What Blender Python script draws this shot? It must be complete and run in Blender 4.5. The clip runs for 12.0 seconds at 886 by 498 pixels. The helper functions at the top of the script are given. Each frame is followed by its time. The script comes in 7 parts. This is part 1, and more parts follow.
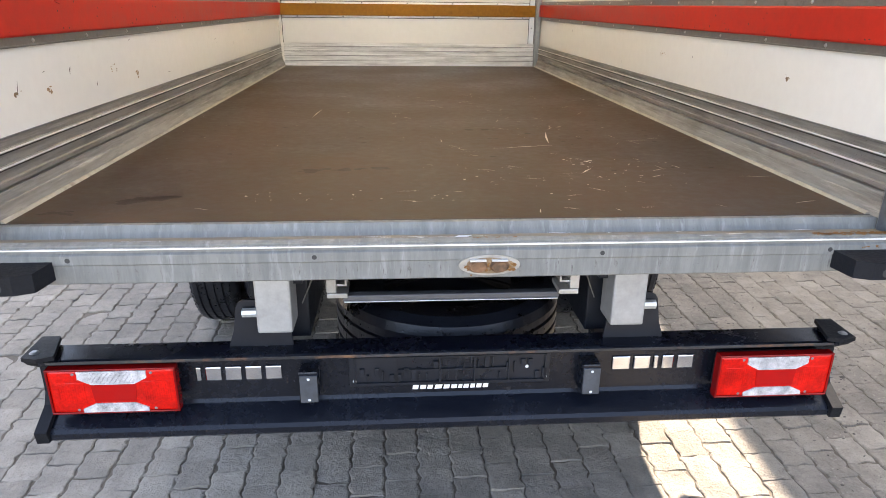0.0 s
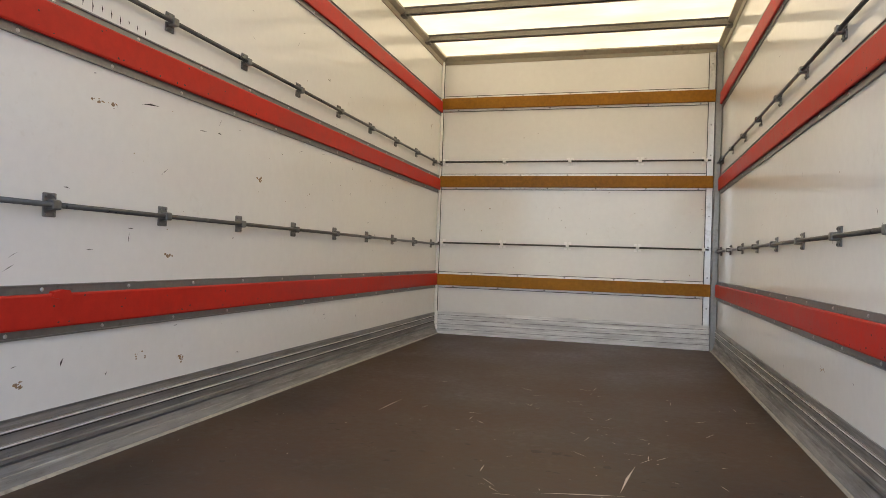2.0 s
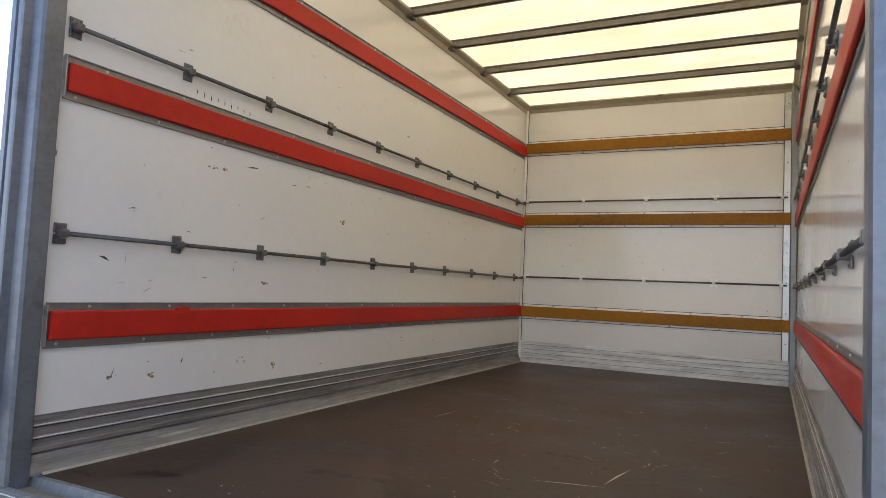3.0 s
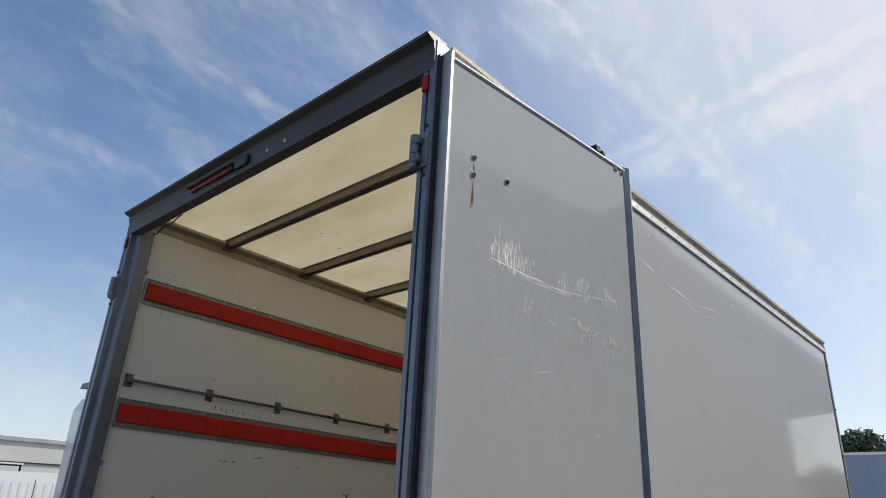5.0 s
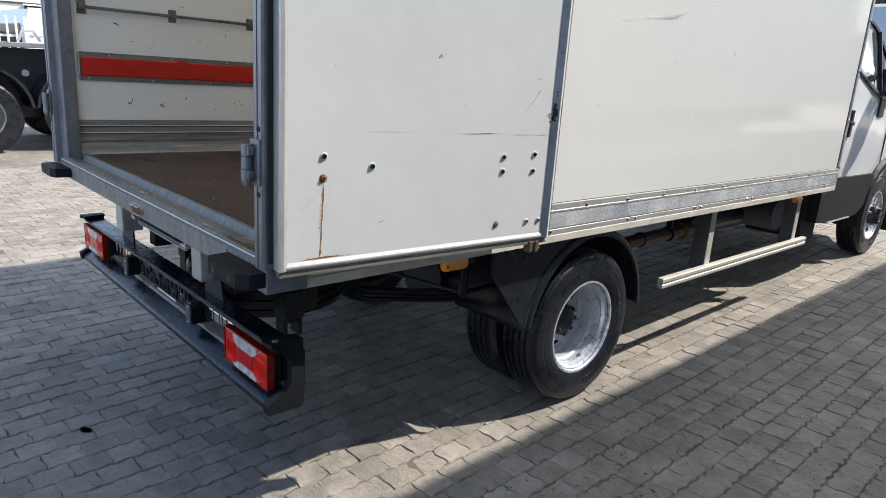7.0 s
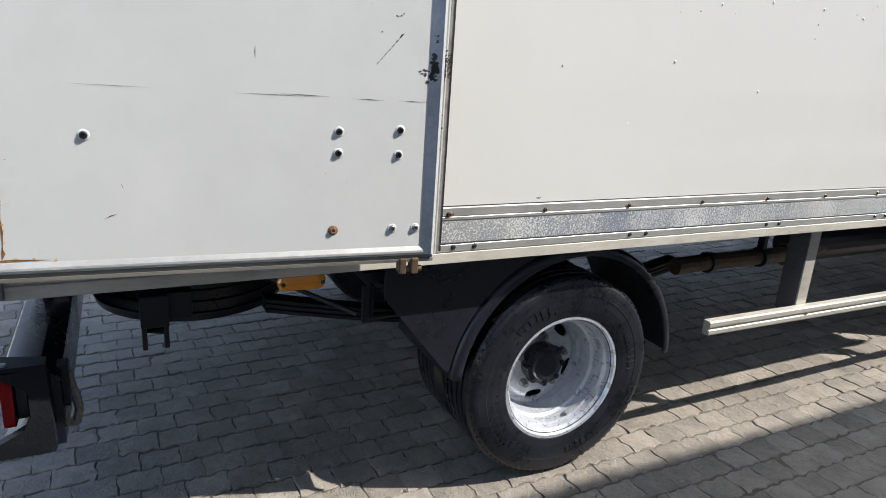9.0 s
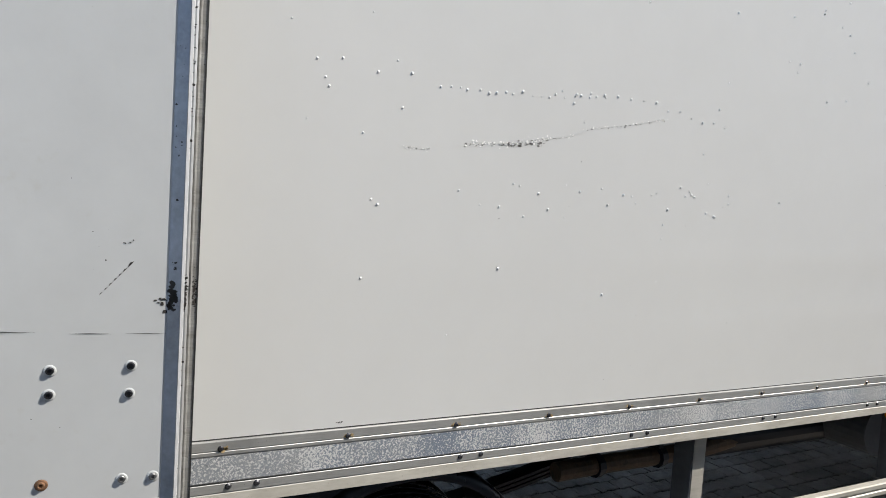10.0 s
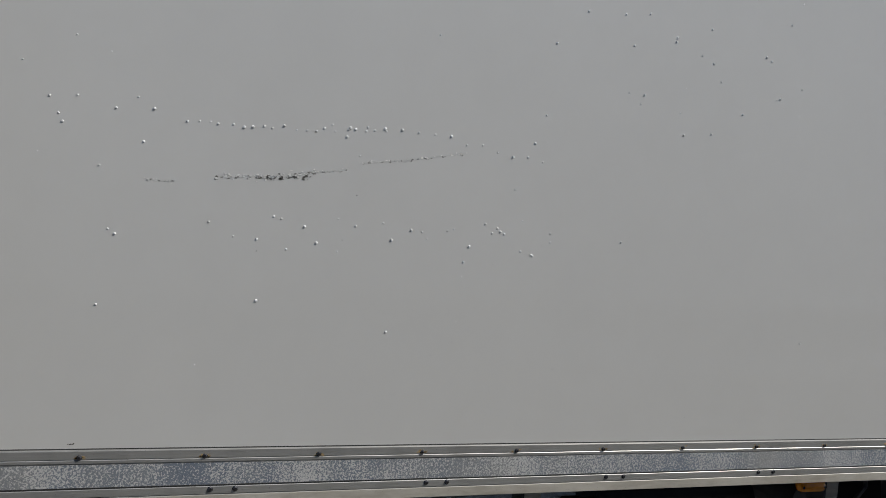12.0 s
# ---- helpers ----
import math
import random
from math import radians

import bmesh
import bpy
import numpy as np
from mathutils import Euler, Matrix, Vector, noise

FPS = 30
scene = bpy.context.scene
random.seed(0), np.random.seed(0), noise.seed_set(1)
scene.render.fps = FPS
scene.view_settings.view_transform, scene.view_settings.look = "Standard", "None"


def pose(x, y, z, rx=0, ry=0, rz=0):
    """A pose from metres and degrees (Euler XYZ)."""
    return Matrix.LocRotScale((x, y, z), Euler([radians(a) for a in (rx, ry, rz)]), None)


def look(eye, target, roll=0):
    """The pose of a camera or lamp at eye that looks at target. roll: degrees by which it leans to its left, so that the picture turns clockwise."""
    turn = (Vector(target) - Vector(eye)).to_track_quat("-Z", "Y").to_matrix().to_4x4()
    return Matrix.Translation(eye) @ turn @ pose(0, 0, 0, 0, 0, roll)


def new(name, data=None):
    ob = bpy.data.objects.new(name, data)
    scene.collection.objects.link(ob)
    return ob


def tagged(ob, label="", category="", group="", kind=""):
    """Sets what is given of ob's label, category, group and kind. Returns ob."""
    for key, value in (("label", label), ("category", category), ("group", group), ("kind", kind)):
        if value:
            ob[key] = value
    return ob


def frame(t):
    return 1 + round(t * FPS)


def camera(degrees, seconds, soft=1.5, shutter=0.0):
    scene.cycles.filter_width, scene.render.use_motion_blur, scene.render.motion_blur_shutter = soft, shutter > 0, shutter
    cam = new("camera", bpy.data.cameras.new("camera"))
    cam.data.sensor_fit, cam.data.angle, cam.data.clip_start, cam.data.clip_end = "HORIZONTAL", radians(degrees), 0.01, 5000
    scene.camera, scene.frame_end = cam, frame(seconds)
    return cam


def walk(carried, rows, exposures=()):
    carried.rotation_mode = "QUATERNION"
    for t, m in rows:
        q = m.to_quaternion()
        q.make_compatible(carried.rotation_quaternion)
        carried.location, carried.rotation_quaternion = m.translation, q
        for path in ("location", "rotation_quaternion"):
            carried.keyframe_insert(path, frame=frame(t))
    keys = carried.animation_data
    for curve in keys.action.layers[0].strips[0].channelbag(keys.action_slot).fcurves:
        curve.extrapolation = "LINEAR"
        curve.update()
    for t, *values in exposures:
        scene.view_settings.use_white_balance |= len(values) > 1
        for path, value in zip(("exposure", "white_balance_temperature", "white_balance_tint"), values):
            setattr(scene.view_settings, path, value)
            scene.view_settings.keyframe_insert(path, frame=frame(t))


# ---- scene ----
cam = camera(67.8, 12.0, soft=0.6)
PATH = [
    (0, (-0.132, -1.344, 1.468), (0.004, 0.527, 0.775), 0.6),
    (0.2, (-0.052, -1.249, 1.493), (0.021, 0.672, 0.941), 0.7),
    (0.5, (0.034, -1.134, 1.539), (0.026, 0.827, 1.145), 1.2),
    (1, (0.097, -0.915, 1.573), (0.005, 1.062, 1.283), 1.2),
    (1.5, (0.205, -0.822, 1.58), (-0.058, 1.158, 1.478), 1.3),
    (2, (0.418, -0.811, 1.606), (-0.119, 1.115, 1.631), 1.9),
    (2.5, (0.62, -0.944, 1.603), (-0.15, 0.9, 1.683), 2.2),
    (2.7, (0.713, -1.029, 1.598), (-0.108, 0.793, 1.683), 2.4),
    (4.3, (1.844, -1.286, 1.678), (0.668, 0.248, 2.193), 2.6),
    (4.5, (1.981, -1.309, 1.716), (0.78, 0.179, 2.302), 2.7),
    (5, (2.297, -1.212, 1.753), (1.035, 0.131, 2.529), 3.0),
    (5.5, (2.509, -1.128, 1.728), (1.222, 0.17, 2.539), 3.3),
    (6, (2.613, -1.12, 1.66), (1.241, 0.299, 1.981), 3.0),
    (6.5, (2.656, -0.997, 1.578), (1.269, 0.434, 1.406), 3.3),
    (7, (2.651, -0.82, 1.493), (1.238, 0.502, 0.989), 3.8),
    (7.2, (2.631, -0.733, 1.464), (1.141, 0.485, 0.919), 3.8),
    (8.8, (2.616, 0.222, 1.43), (0.902, 1.082, 0.862), 3.8),
    (9, (2.61, 0.351, 1.433), (0.894, 1.208, 0.865), 3.8),
    (9.5, (2.6, 0.639, 1.513), (0.857, 1.509, 1.057), 3.6),
    (10, (2.631, 0.886, 1.624), (0.847, 1.778, 1.483), 3.8),
    (10.5, (2.661, 1.093, 1.696), (0.874, 1.99, 1.625), 4.2),
    (11, (2.653, 1.308, 1.7), (0.865, 2.203, 1.664), 4.3),
    (11.5, (2.787, 1.537, 1.693), (0.916, 2.242, 1.649), 4.8),
    (12, (2.959, 1.779, 1.685), (1.047, 2.365, 1.633), 4.9),
]
# The truck stands nose-down by a little more than a degree; all its parts are tilted with it.
TRUCK = pose(0, 0, -0.018, -1.5, 0, 0)
walk(cam, [(t, TRUCK @ look(eye, target, roll)) for t, eye, target, roll in PATH],
     exposures=[(0, 2.6, 7600, 16), (0.5, 2.52, 7700, 17), (1.0, 2.3, 7550, 17), (1.5, 2.2, 7150, 17), (2.0, 1.82, 6800, 17), (2.7, 1.7, 6650, 17), (4.3, 0.1, 6400, 10), (5.0, -0.12, 6400, 10), (5.6, -0.3, 6400, 10), (6.0, -0.4, 6500, 10), (6.5, 0.3, 6450, 10), (7.0, 1.1, 6450, 10), (8.8, 1.18, 6450, 10), (9.6, 1.08, 6450, 10), (10.0, 0.8, 6400, 10), (10.4, 0.25, 6350, 10), (11.0, 0.0, 6300, 10), (12, -0.1, 6300, 10)])

# ---- light ----
SUN_TO = Vector((0.345, 0.608, 0.715)).normalized()
world = bpy.data.worlds.new("world")
scene.world = world
world.use_nodes = True
wt = world.node_tree
wt.nodes.clear()
sky = wt.nodes.new("ShaderNodeTexSky")
sky.sky_type = "NISHITA"
sky.sun_disc = False
sky.sun_elevation = math.asin(SUN_TO.z)
sky.sun_rotation = math.atan2(SUN_TO.x, SUN_TO.y)
sky.air_density, sky.dust_density, sky.ozone_density = 1.0, 0.6, 2.3
wbg = wt.nodes.new("ShaderNodeBackground")
wbg.inputs["Strength"].default_value = 0.15
wout = wt.nodes.new("ShaderNodeOutputWorld")


def sky_node(kind, inputs=(), **sets):
    n = wt.nodes.new(kind)
    for k, v in sets.items():
        setattr(n, k, v)
    for i, v in inputs:
        if isinstance(v, bpy.types.NodeSocket):
            wt.links.new(v, n.inputs[i])
        else:
            n.inputs[i].default_value = v
    return n


def sky_math(op, a, b=0.0):
    return sky_node("ShaderNodeMath", ((0, a), (1, b)), operation=op).outputs[0]


def sky_step(v, lo, hi, a=0.0, b=1.0):
    n = sky_node("ShaderNodeMapRange", ((0, v), (1, lo), (2, hi), (3, a), (4, b)), interpolation_type="SMOOTHSTEP")
    return n.outputs[0]


heaven = wt.nodes.new("ShaderNodeTexCoord").outputs["Generated"]


def sky_dot(n):
    return sky_node("ShaderNodeVectorMath", ((0, heaven), (1, n)), operation="DOT_PRODUCT").outputs["Value"]


def sky_noise(scale, stretch, detail=5.0):
    mp = sky_node("ShaderNodeMapping", ((0, heaven), (3, stretch)))
    return sky_node("ShaderNodeTexNoise", (("Vector", mp.outputs[0]), ("Scale", scale), ("Detail", detail), ("Roughness", 0.6), ("Distortion", 0.4))).outputs["Fac"]


# Old vapour trails and thin veil cloud.
ragged = sky_math("SUBTRACT", sky_math("ADD", sky_math("MULTIPLY", sky_noise(9.0, (1, 1, 1)), 0.55), sky_math("MULTIPLY", sky_noise(34.0, (1, 1, 1)), 0.45)), 0.5)
patchy = sky_step(sky_math("ADD", sky_math("MULTIPLY", sky_noise(6.0, (1.5, 1, 1)), 0.6), sky_math("MULTIPLY", sky_noise(24.0, (1.4, 1, 1)), 0.4)), 0.40, 0.62)
veil = sky_math("ADD", sky_step(sky_noise(2.6, (2.2, 0.8, 1.6), 8.0), 0.44, 0.86, 0.0, 0.42), sky_step(sky_noise(9.0, (3.2, 0.7, 1.8), 8.0), 0.48, 0.75, 0.0, 0.16))
TRAILS = (((-0.8619, -0.0084, -0.5069), (-0.357, 0.721, 0.594), 0.935, 0.030, 0.5), ((0.1272, 0.5679, -0.8132), (-0.262, 0.81, 0.525), 0.93, 0.022, 0.42), ((-0.6169, -0.0884, -0.7821), (-0.769, 0.281, 0.574), 0.95, 0.022, 0.3),
          ((-0.4564, -0.0555, -0.888), (-0.881, 0.166, 0.443), 0.96, 0.025, 0.25), ((-0.9124, -0.0644, -0.4042), (-0.275, 0.828, 0.489), 0.95, 0.055, 0.4), ((0.0697, 0.5219, -0.8502), (-0.14, 0.849, 0.51), 0.93, 0.05, 0.35))
for normal, middle, reach, width, density in TRAILS:
    off = sky_math("ABSOLUTE", sky_math("ADD", sky_dot(normal), sky_math("MULTIPLY", ragged, width * 2.2)))
    band = sky_step(off, 0.0, width * 0.8, density * 1.05, 0.0)
    band = sky_math("MULTIPLY", band, sky_step(sky_dot(middle), reach, min(0.995, reach + 0.05)))
    band = sky_math("MULTIPLY", band, sky_math("ADD", sky_math("MULTIPLY", patchy, 0.7), 0.3))
    veil = sky_math("MAXIMUM", veil, band)
# Brighter haze low down and towards the sun.
glow = sky_step(sky_dot(tuple(SUN_TO)), 0.52, 0.98, 0.0, 0.85)
low = sky_step(sky_node("ShaderNodeSeparateXYZ", ((0, heaven),)).outputs[2], 0.0, 0.4, 0.45, 0.0)
haze = sky_math("MINIMUM", sky_math("ADD", sky_math("ADD", veil, glow), low), 0.92)
cloud = sky_node("ShaderNodeMix", ((0, haze), (6, sky.outputs[0]), (7, (5.8, 5.95, 6.1, 1))), data_type="RGBA")
wt.links.new(cloud.outputs[2], wbg.inputs[0])
wt.links.new(wbg.outputs[0], wout.inputs[0])
sun = new("sun", bpy.data.lights.new("sun", "SUN"))
sun.data.energy, sun.data.angle, sun.data.color = 3.75, radians(0.6), (1.0, 0.94, 0.85)
sun.matrix_world = look(SUN_TO * 50, (0, 0, 0))


# ---- materials ----
class Nodes:
    """A small node-graph writer for one material."""

    def __init__(self, name):
        self.m = bpy.data.materials.new(name)
        self.m.use_nodes = True
        self.t = self.m.node_tree
        self.t.nodes.clear()
        self.out = self.t.nodes.new("ShaderNodeOutputMaterial")
        self.co = self.t.nodes.new("ShaderNodeTexCoord").outputs["Object"]

    def add(self, kind, **sets):
        n = self.t.nodes.new(kind)
        for k, v in sets.items():
            setattr(n, k, v)
        return n

    def link(self, a, b):
        self.t.links.new(a, b)

    def put(self, socket, v):
        if isinstance(v, bpy.types.NodeSocket):
            self.link(v, socket)
        else:
            socket.default_value = v

    def noise(self, scale, detail=3.0, rough=0.55, stretch=(1, 1, 1), distortion=0.0, at=(0, 0, 0)):
        mp = self.add("ShaderNodeMapping")
        mp.inputs["Scale"].default_value = stretch
        mp.inputs["Location"].default_value = at
        self.link(self.co, mp.inputs[0])
        n = self.add("ShaderNodeTexNoise")
        n.inputs["Scale"].default_value = scale
        n.inputs["Detail"].default_value = detail
        n.inputs["Roughness"].default_value = rough
        n.inputs["Distortion"].default_value = distortion
        self.link(mp.outputs[0], n.inputs["Vector"])
        return n.outputs["Fac"]

    def ramp(self, fac, lo, hi, a=0.0, b=1.0):
        n = self.add("ShaderNodeMapRange")
        n.clamp = True
        self.link(fac, n.inputs[0])
        for i, v in zip((1, 2, 3, 4), (lo, hi, a, b)):
            n.inputs[i].default_value = v
        return n.outputs[0]

    def math(self, op, a, b=0.0):
        n = self.add("ShaderNodeMath", operation=op)
        self.put(n.inputs[0], a)
        self.put(n.inputs[1], b)
        return n.outputs[0]

    def mix(self, fac, a, b):
        n = self.add("ShaderNodeMix", data_type="RGBA")
        self.put(n.inputs[0], fac)
        self.put(n.inputs[6], (*a, 1) if isinstance(a, tuple) and len(a) == 3 else a)
        self.put(n.inputs[7], (*b, 1) if isinstance(b, tuple) and len(b) == 3 else b)
        return n.outputs[2]

    def bump(self, height, strength=0.3, distance=0.002):
        n = self.add("ShaderNodeBump")
        n.inputs["Strength"].default_value = strength
        n.inputs["Distance"].default_value = distance
        self.link(height, n.inputs["Height"])
        return n.outputs[0]

    def finish(self, colour, rough, metal=0.0, normal=None, coat=0.0, spec=0.5):
        p = self.add("ShaderNodeBsdfPrincipled")
        self.put(p.inputs["Base Color"], (*colour, 1) if isinstance(colour, tuple) and len(colour) == 3 else colour)
        self.put(p.inputs["Roughness"], rough)
        self.put(p.inputs["Metallic"], metal)
        p.inputs["Coat Weight"].default_value = coat
        p.inputs["Specular IOR Level"].default_value = spec
        if normal is not None:
            self.link(normal, p.inputs["Normal"])
        self.link(p.outputs[0], self.out.inputs[0])
        self.p = p
        return self.m


def shade(c, f):
    return tuple(min(1.0, v * f) for v in c)


def plain(name, colour, rough, metal=0.0, big=0.9, small=25.0, amount=0.15, bump=0.0008, rough_var=0.12, coat=0.0, dirt=None, dirt_at=(0.58, 0.75), spec=0.5):
    """Colour with broad and fine variation, uneven gloss, fine relief and, if given, dirt patches."""
    n = Nodes(name)
    a, b = n.noise(big, 4), n.noise(small, 4, 0.65)
    f = n.math("ADD", n.math("MULTIPLY", a, 0.6), n.math("MULTIPLY", b, 0.4))
    col = n.mix(n.ramp(f, 0.35, 0.65), shade(colour, 1 - amount), shade(colour, 1 + amount))
    if dirt:
        d = n.ramp(n.math("ADD", n.math("MULTIPLY", n.noise(3.0, 5, 0.7, at=(3, 1, 2)), 0.65), n.math("MULTIPLY", n.noise(40, 3, at=(1, 5, 2)), 0.35)), *dirt_at)
        col = n.mix(d, col, dirt)
    r = n.ramp(f, 0.3, 0.7, max(0.02, rough - rough_var), min(1, rough + rough_var))
    return n.finish(col, r, metal, n.bump(b, 0.5, bump), coat, spec)


M = {}
M["panel"] = plain("white_gelcoat", (0.635, 0.635, 0.62), 0.06, amount=0.02, bump=0.00012, rough_var=0.02, small=6)
M["inner"] = plain("white_lining", (0.79, 0.785, 0.755), 0.12, amount=0.035, bump=0.00015, rough_var=0.05, dirt=(0.66, 0.63, 0.57), dirt_at=(0.6, 0.8))
M["alu"] = plain("dull_aluminium", (0.62, 0.62, 0.61), 0.38, 0.9, amount=0.12, small=60, dirt=(0.22, 0.2, 0.17), dirt_at=(0.55, 0.8))
M["galv"] = plain("galvanised_steel", (0.42, 0.43, 0.435), 0.5, 0.55, amount=0.22, big=4, small=35, dirt=(0.3, 0.25, 0.19), dirt_at=(0.56, 0.72))
M["red"] = plain("red_paint", (0.50, 0.025, 0.015), 0.45, amount=0.18, spec=0.25, dirt=(0.18, 0.05, 0.03), dirt_at=(0.66, 0.8))
M["wood"] = plain("varnished_wood", (0.31, 0.135, 0.012), 0.45, spec=0.2, amount=0.34, small=40, dirt=(0.10, 0.055, 0.015), dirt_at=(0.58, 0.8))
M["floor"] = plain("phenolic_plywood", (0.061, 0.038, 0.025), 0.44, amount=0.55, big=1.9, small=30, rough_var=0.14, dirt=(0.12, 0.092, 0.07), dirt_at=(0.54, 0.85), spec=0.25)
M["black"] = plain("black_plastic", (0.0125, 0.0150, 0.0215), 0.34, amount=0.3, spec=0.45, big=2.5)
M["blacksteel"] = plain("black_painted_steel", (0.0125, 0.015, 0.021), 0.4, amount=0.3, spec=0.35)
M["rubber"] = plain("tyre_rubber", (0.0105, 0.012, 0.017), 0.33, amount=0.5, big=9, small=70, spec=0.42, rough_var=0.16, bump=0.0012, dirt=(0.05, 0.047, 0.043), dirt_at=(0.57, 0.78))
M["rim"] = plain("silver_wheel_paint", (0.50, 0.53, 0.58), 0.30, 0.4, amount=0.3, small=40, dirt=(0.16, 0.15, 0.14), dirt_at=(0.55, 0.75))
M["lensred"] = plain("red_lens", (0.60, 0.008, 0.004), 0.10, amount=0.35, big=22, small=160, bump=0.0005, spec=0.3)
M["lensclear"] = plain("clear_lens", (0.50, 0.49, 0.50), 0.10, amount=0.5, big=40, small=260, coat=0.5)
M["rim_red"] = plain("deep_red_lamp_edge", (0.22, 0.004, 0.004), 0.18, amount=0.2, spec=0.3)
M["buffer"] = plain("black_dock_rubber", (0.0075, 0.0085, 0.0115), 0.6, amount=0.4, big=8, small=90, spec=0.2, bump=0.003, dirt=(0.03, 0.03, 0.028), dirt_at=(0.6, 0.8))
M["rubbed"] = plain("rubbed_dark_edge", (0.035, 0.034, 0.036), 0.45, 0.2, amount=0.4, big=5, small=60, dirt=(0.19, 0.095, 0.05), dirt_at=(0.52, 0.66))
M["scuffed_lid"] = plain("scuffed_grey_lid", (0.05, 0.056, 0.066), 0.5, amount=0.4, big=18, small=90, dirt=(0.13, 0.13, 0.13), dirt_at=(0.56, 0.72))
M["amber"] = plain("amber_lens", (0.85, 0.30, 0.012), 0.2, amount=0.1, coat=0.4)
M["white"] = plain("white_car_paint", (0.75, 0.77, 0.79), 0.12, amount=0.02, coat=0.6)
M["glass"] = plain("dark_glass", (0.02, 0.025, 0.025), 0.04, amount=0.1, bump=0.0)
M["grey"] = plain("grey_box_paint", (0.33, 0.35, 0.38), 0.35, amount=0.06)


def roof_material():
    n = Nodes("translucent_roof")
    col = n.mix(n.ramp(n.noise(2.6, 6, 0.65, stretch=(1, 2.2, 1)), 0.36, 0.66), (0.81, 0.765, 0.63), (0.73, 0.67, 0.52))
    d = n.add("ShaderNodeBsdfDiffuse")
    tr = n.add("ShaderNodeBsdfTranslucent")
    n.link(col, d.inputs[0])
    n.link(col, tr.inputs[0])
    mx = n.add("ShaderNodeMixShader")
    mx.inputs[0].default_value = 0.72
    n.link(d.outputs[0], mx.inputs[1])
    n.link(tr.outputs[0], mx.inputs[2])
    n.link(mx.outputs[0], n.out.inputs[0])
    return n.m


M["roof"] = roof_material()


M["door"] = plain("white_door_paint", (0.59, 0.60, 0.595), 0.08, amount=0.05, bump=0.00012, rough_var=0.03, small=9, dirt=(0.52, 0.51, 0.47), dirt_at=(0.6, 0.8))
M["alu_bright"] = plain("bright_aluminium", (0.54, 0.54, 0.53), 0.42, 0.6, amount=0.12, big=3, small=50, dirt=(0.33, 0.30, 0.25), dirt_at=(0.6, 0.85))
M["alu_dark"] = plain("dark_aluminium", (0.27, 0.27, 0.265), 0.42, 0.7, amount=0.2, small=50, dirt=(0.1, 0.09, 0.08))
M["alu_dirty"] = plain("dirty_aluminium", (0.40, 0.395, 0.375), 0.42, 0.6, amount=0.22, big=3, small=55, dirt=(0.13, 0.115, 0.095), dirt_at=(0.52, 0.75))
M["trim"] = plain("grimy_cream_trim", (0.40, 0.375, 0.32), 0.55, 0.1, amount=0.22, big=5, small=45, dirt=(0.14, 0.11, 0.08), dirt_at=(0.55, 0.75))
M["cove"] = plain("cream_profile", (0.40, 0.36, 0.27), 0.5, 0.2, amount=0.15, dirt=(0.15, 0.12, 0.09))
M["galv_pale"] = plain("pale_galvanised", (0.58, 0.6, 0.61), 0.45, 0.7, amount=0.2, small=80, dirt=(0.3, 0.24, 0.17))
M["post"] = plain("weathered_post_steel", (0.20, 0.22, 0.25), 0.4, 0.6, amount=0.25, big=3, small=40, dirt=(0.12, 0.11, 0.1), dirt_at=(0.56, 0.78))
M["header"] = plain("grimy_header_steel", (0.085, 0.082, 0.076), 0.5, 0.4, amount=0.3, big=3, small=40, dirt=(0.05, 0.045, 0.04))
M["rusty"] = plain("rusty_steel", (0.24, 0.13, 0.07), 0.7, 0.3, amount=0.4, big=20, small=120, dirt=(0.1, 0.06, 0.035), dirt_at=(0.5, 0.6))
M["rust"] = plain("rust_stain", (0.22, 0.10, 0.03), 0.85, amount=0.4, big=30, small=140)
M["rust_pale"] = plain("thin_rust_stain", (0.52, 0.38, 0.2), 0.6, amount=0.25, big=30, small=140)
M["bolt"] = plain("black_bolt", (0.05, 0.05, 0.055), 0.22, 0.5, amount=0.3, small=100)
M["chip"] = plain("scraped_grey", (0.16, 0.155, 0.145), 0.6, amount=0.5, big=60, small=300)
# For scuffs and dirt, and for painted shade in the kick plate creases.
M["dark_mark"] = plain("dark_scuff_and_shade", (0.045, 0.04, 0.036), 0.7, amount=0.4, big=30, small=200)
M["brown_mark"] = plain("brown_scuff", (0.24, 0.16, 0.09), 0.7, amount=0.5, big=30, small=200)
M["pale_mark"] = plain("pale_scratch", (0.66, 0.61, 0.54), 0.8, amount=0.2, big=30, small=200)
M["stain"] = plain("dark_floor_stain", (0.045, 0.032, 0.024), 0.6, amount=0.3, big=20, small=100)
M["chrome"] = plain("chrome_badge", (0.75, 0.76, 0.78), 0.12, 1.0, amount=0.05, bump=0.0001)
M["print"] = plain("white_print", (0.8, 0.8, 0.8), 0.5, amount=0.05)
M["navy"] = plain("dark_navy_steel", (0.0055, 0.0075, 0.013), 0.27, 0.0, spec=0.42, amount=0.3, big=3, small=50, dirt=(0.03, 0.03, 0.03), dirt_at=(0.62, 0.85))
M["exhaust"] = plain("heat_stained_exhaust", (0.11, 0.072, 0.045), 0.6, 0.3, amount=0.45, big=9, small=70, dirt=(0.04, 0.035, 0.03), dirt_at=(0.54, 0.68))
M["blue_side"] = plain("blue_grey_trailer_side", (0.36, 0.43, 0.55), 0.45, amount=0.08, big=0.6, small=10)
M["pale_wall"] = plain("pale_wall", (0.62, 0.62, 0.60), 0.8, amount=0.08, big=0.4, small=8)
M["fence"] = plain("white_fence_paint", (0.75, 0.76, 0.77), 0.5, amount=0.05)
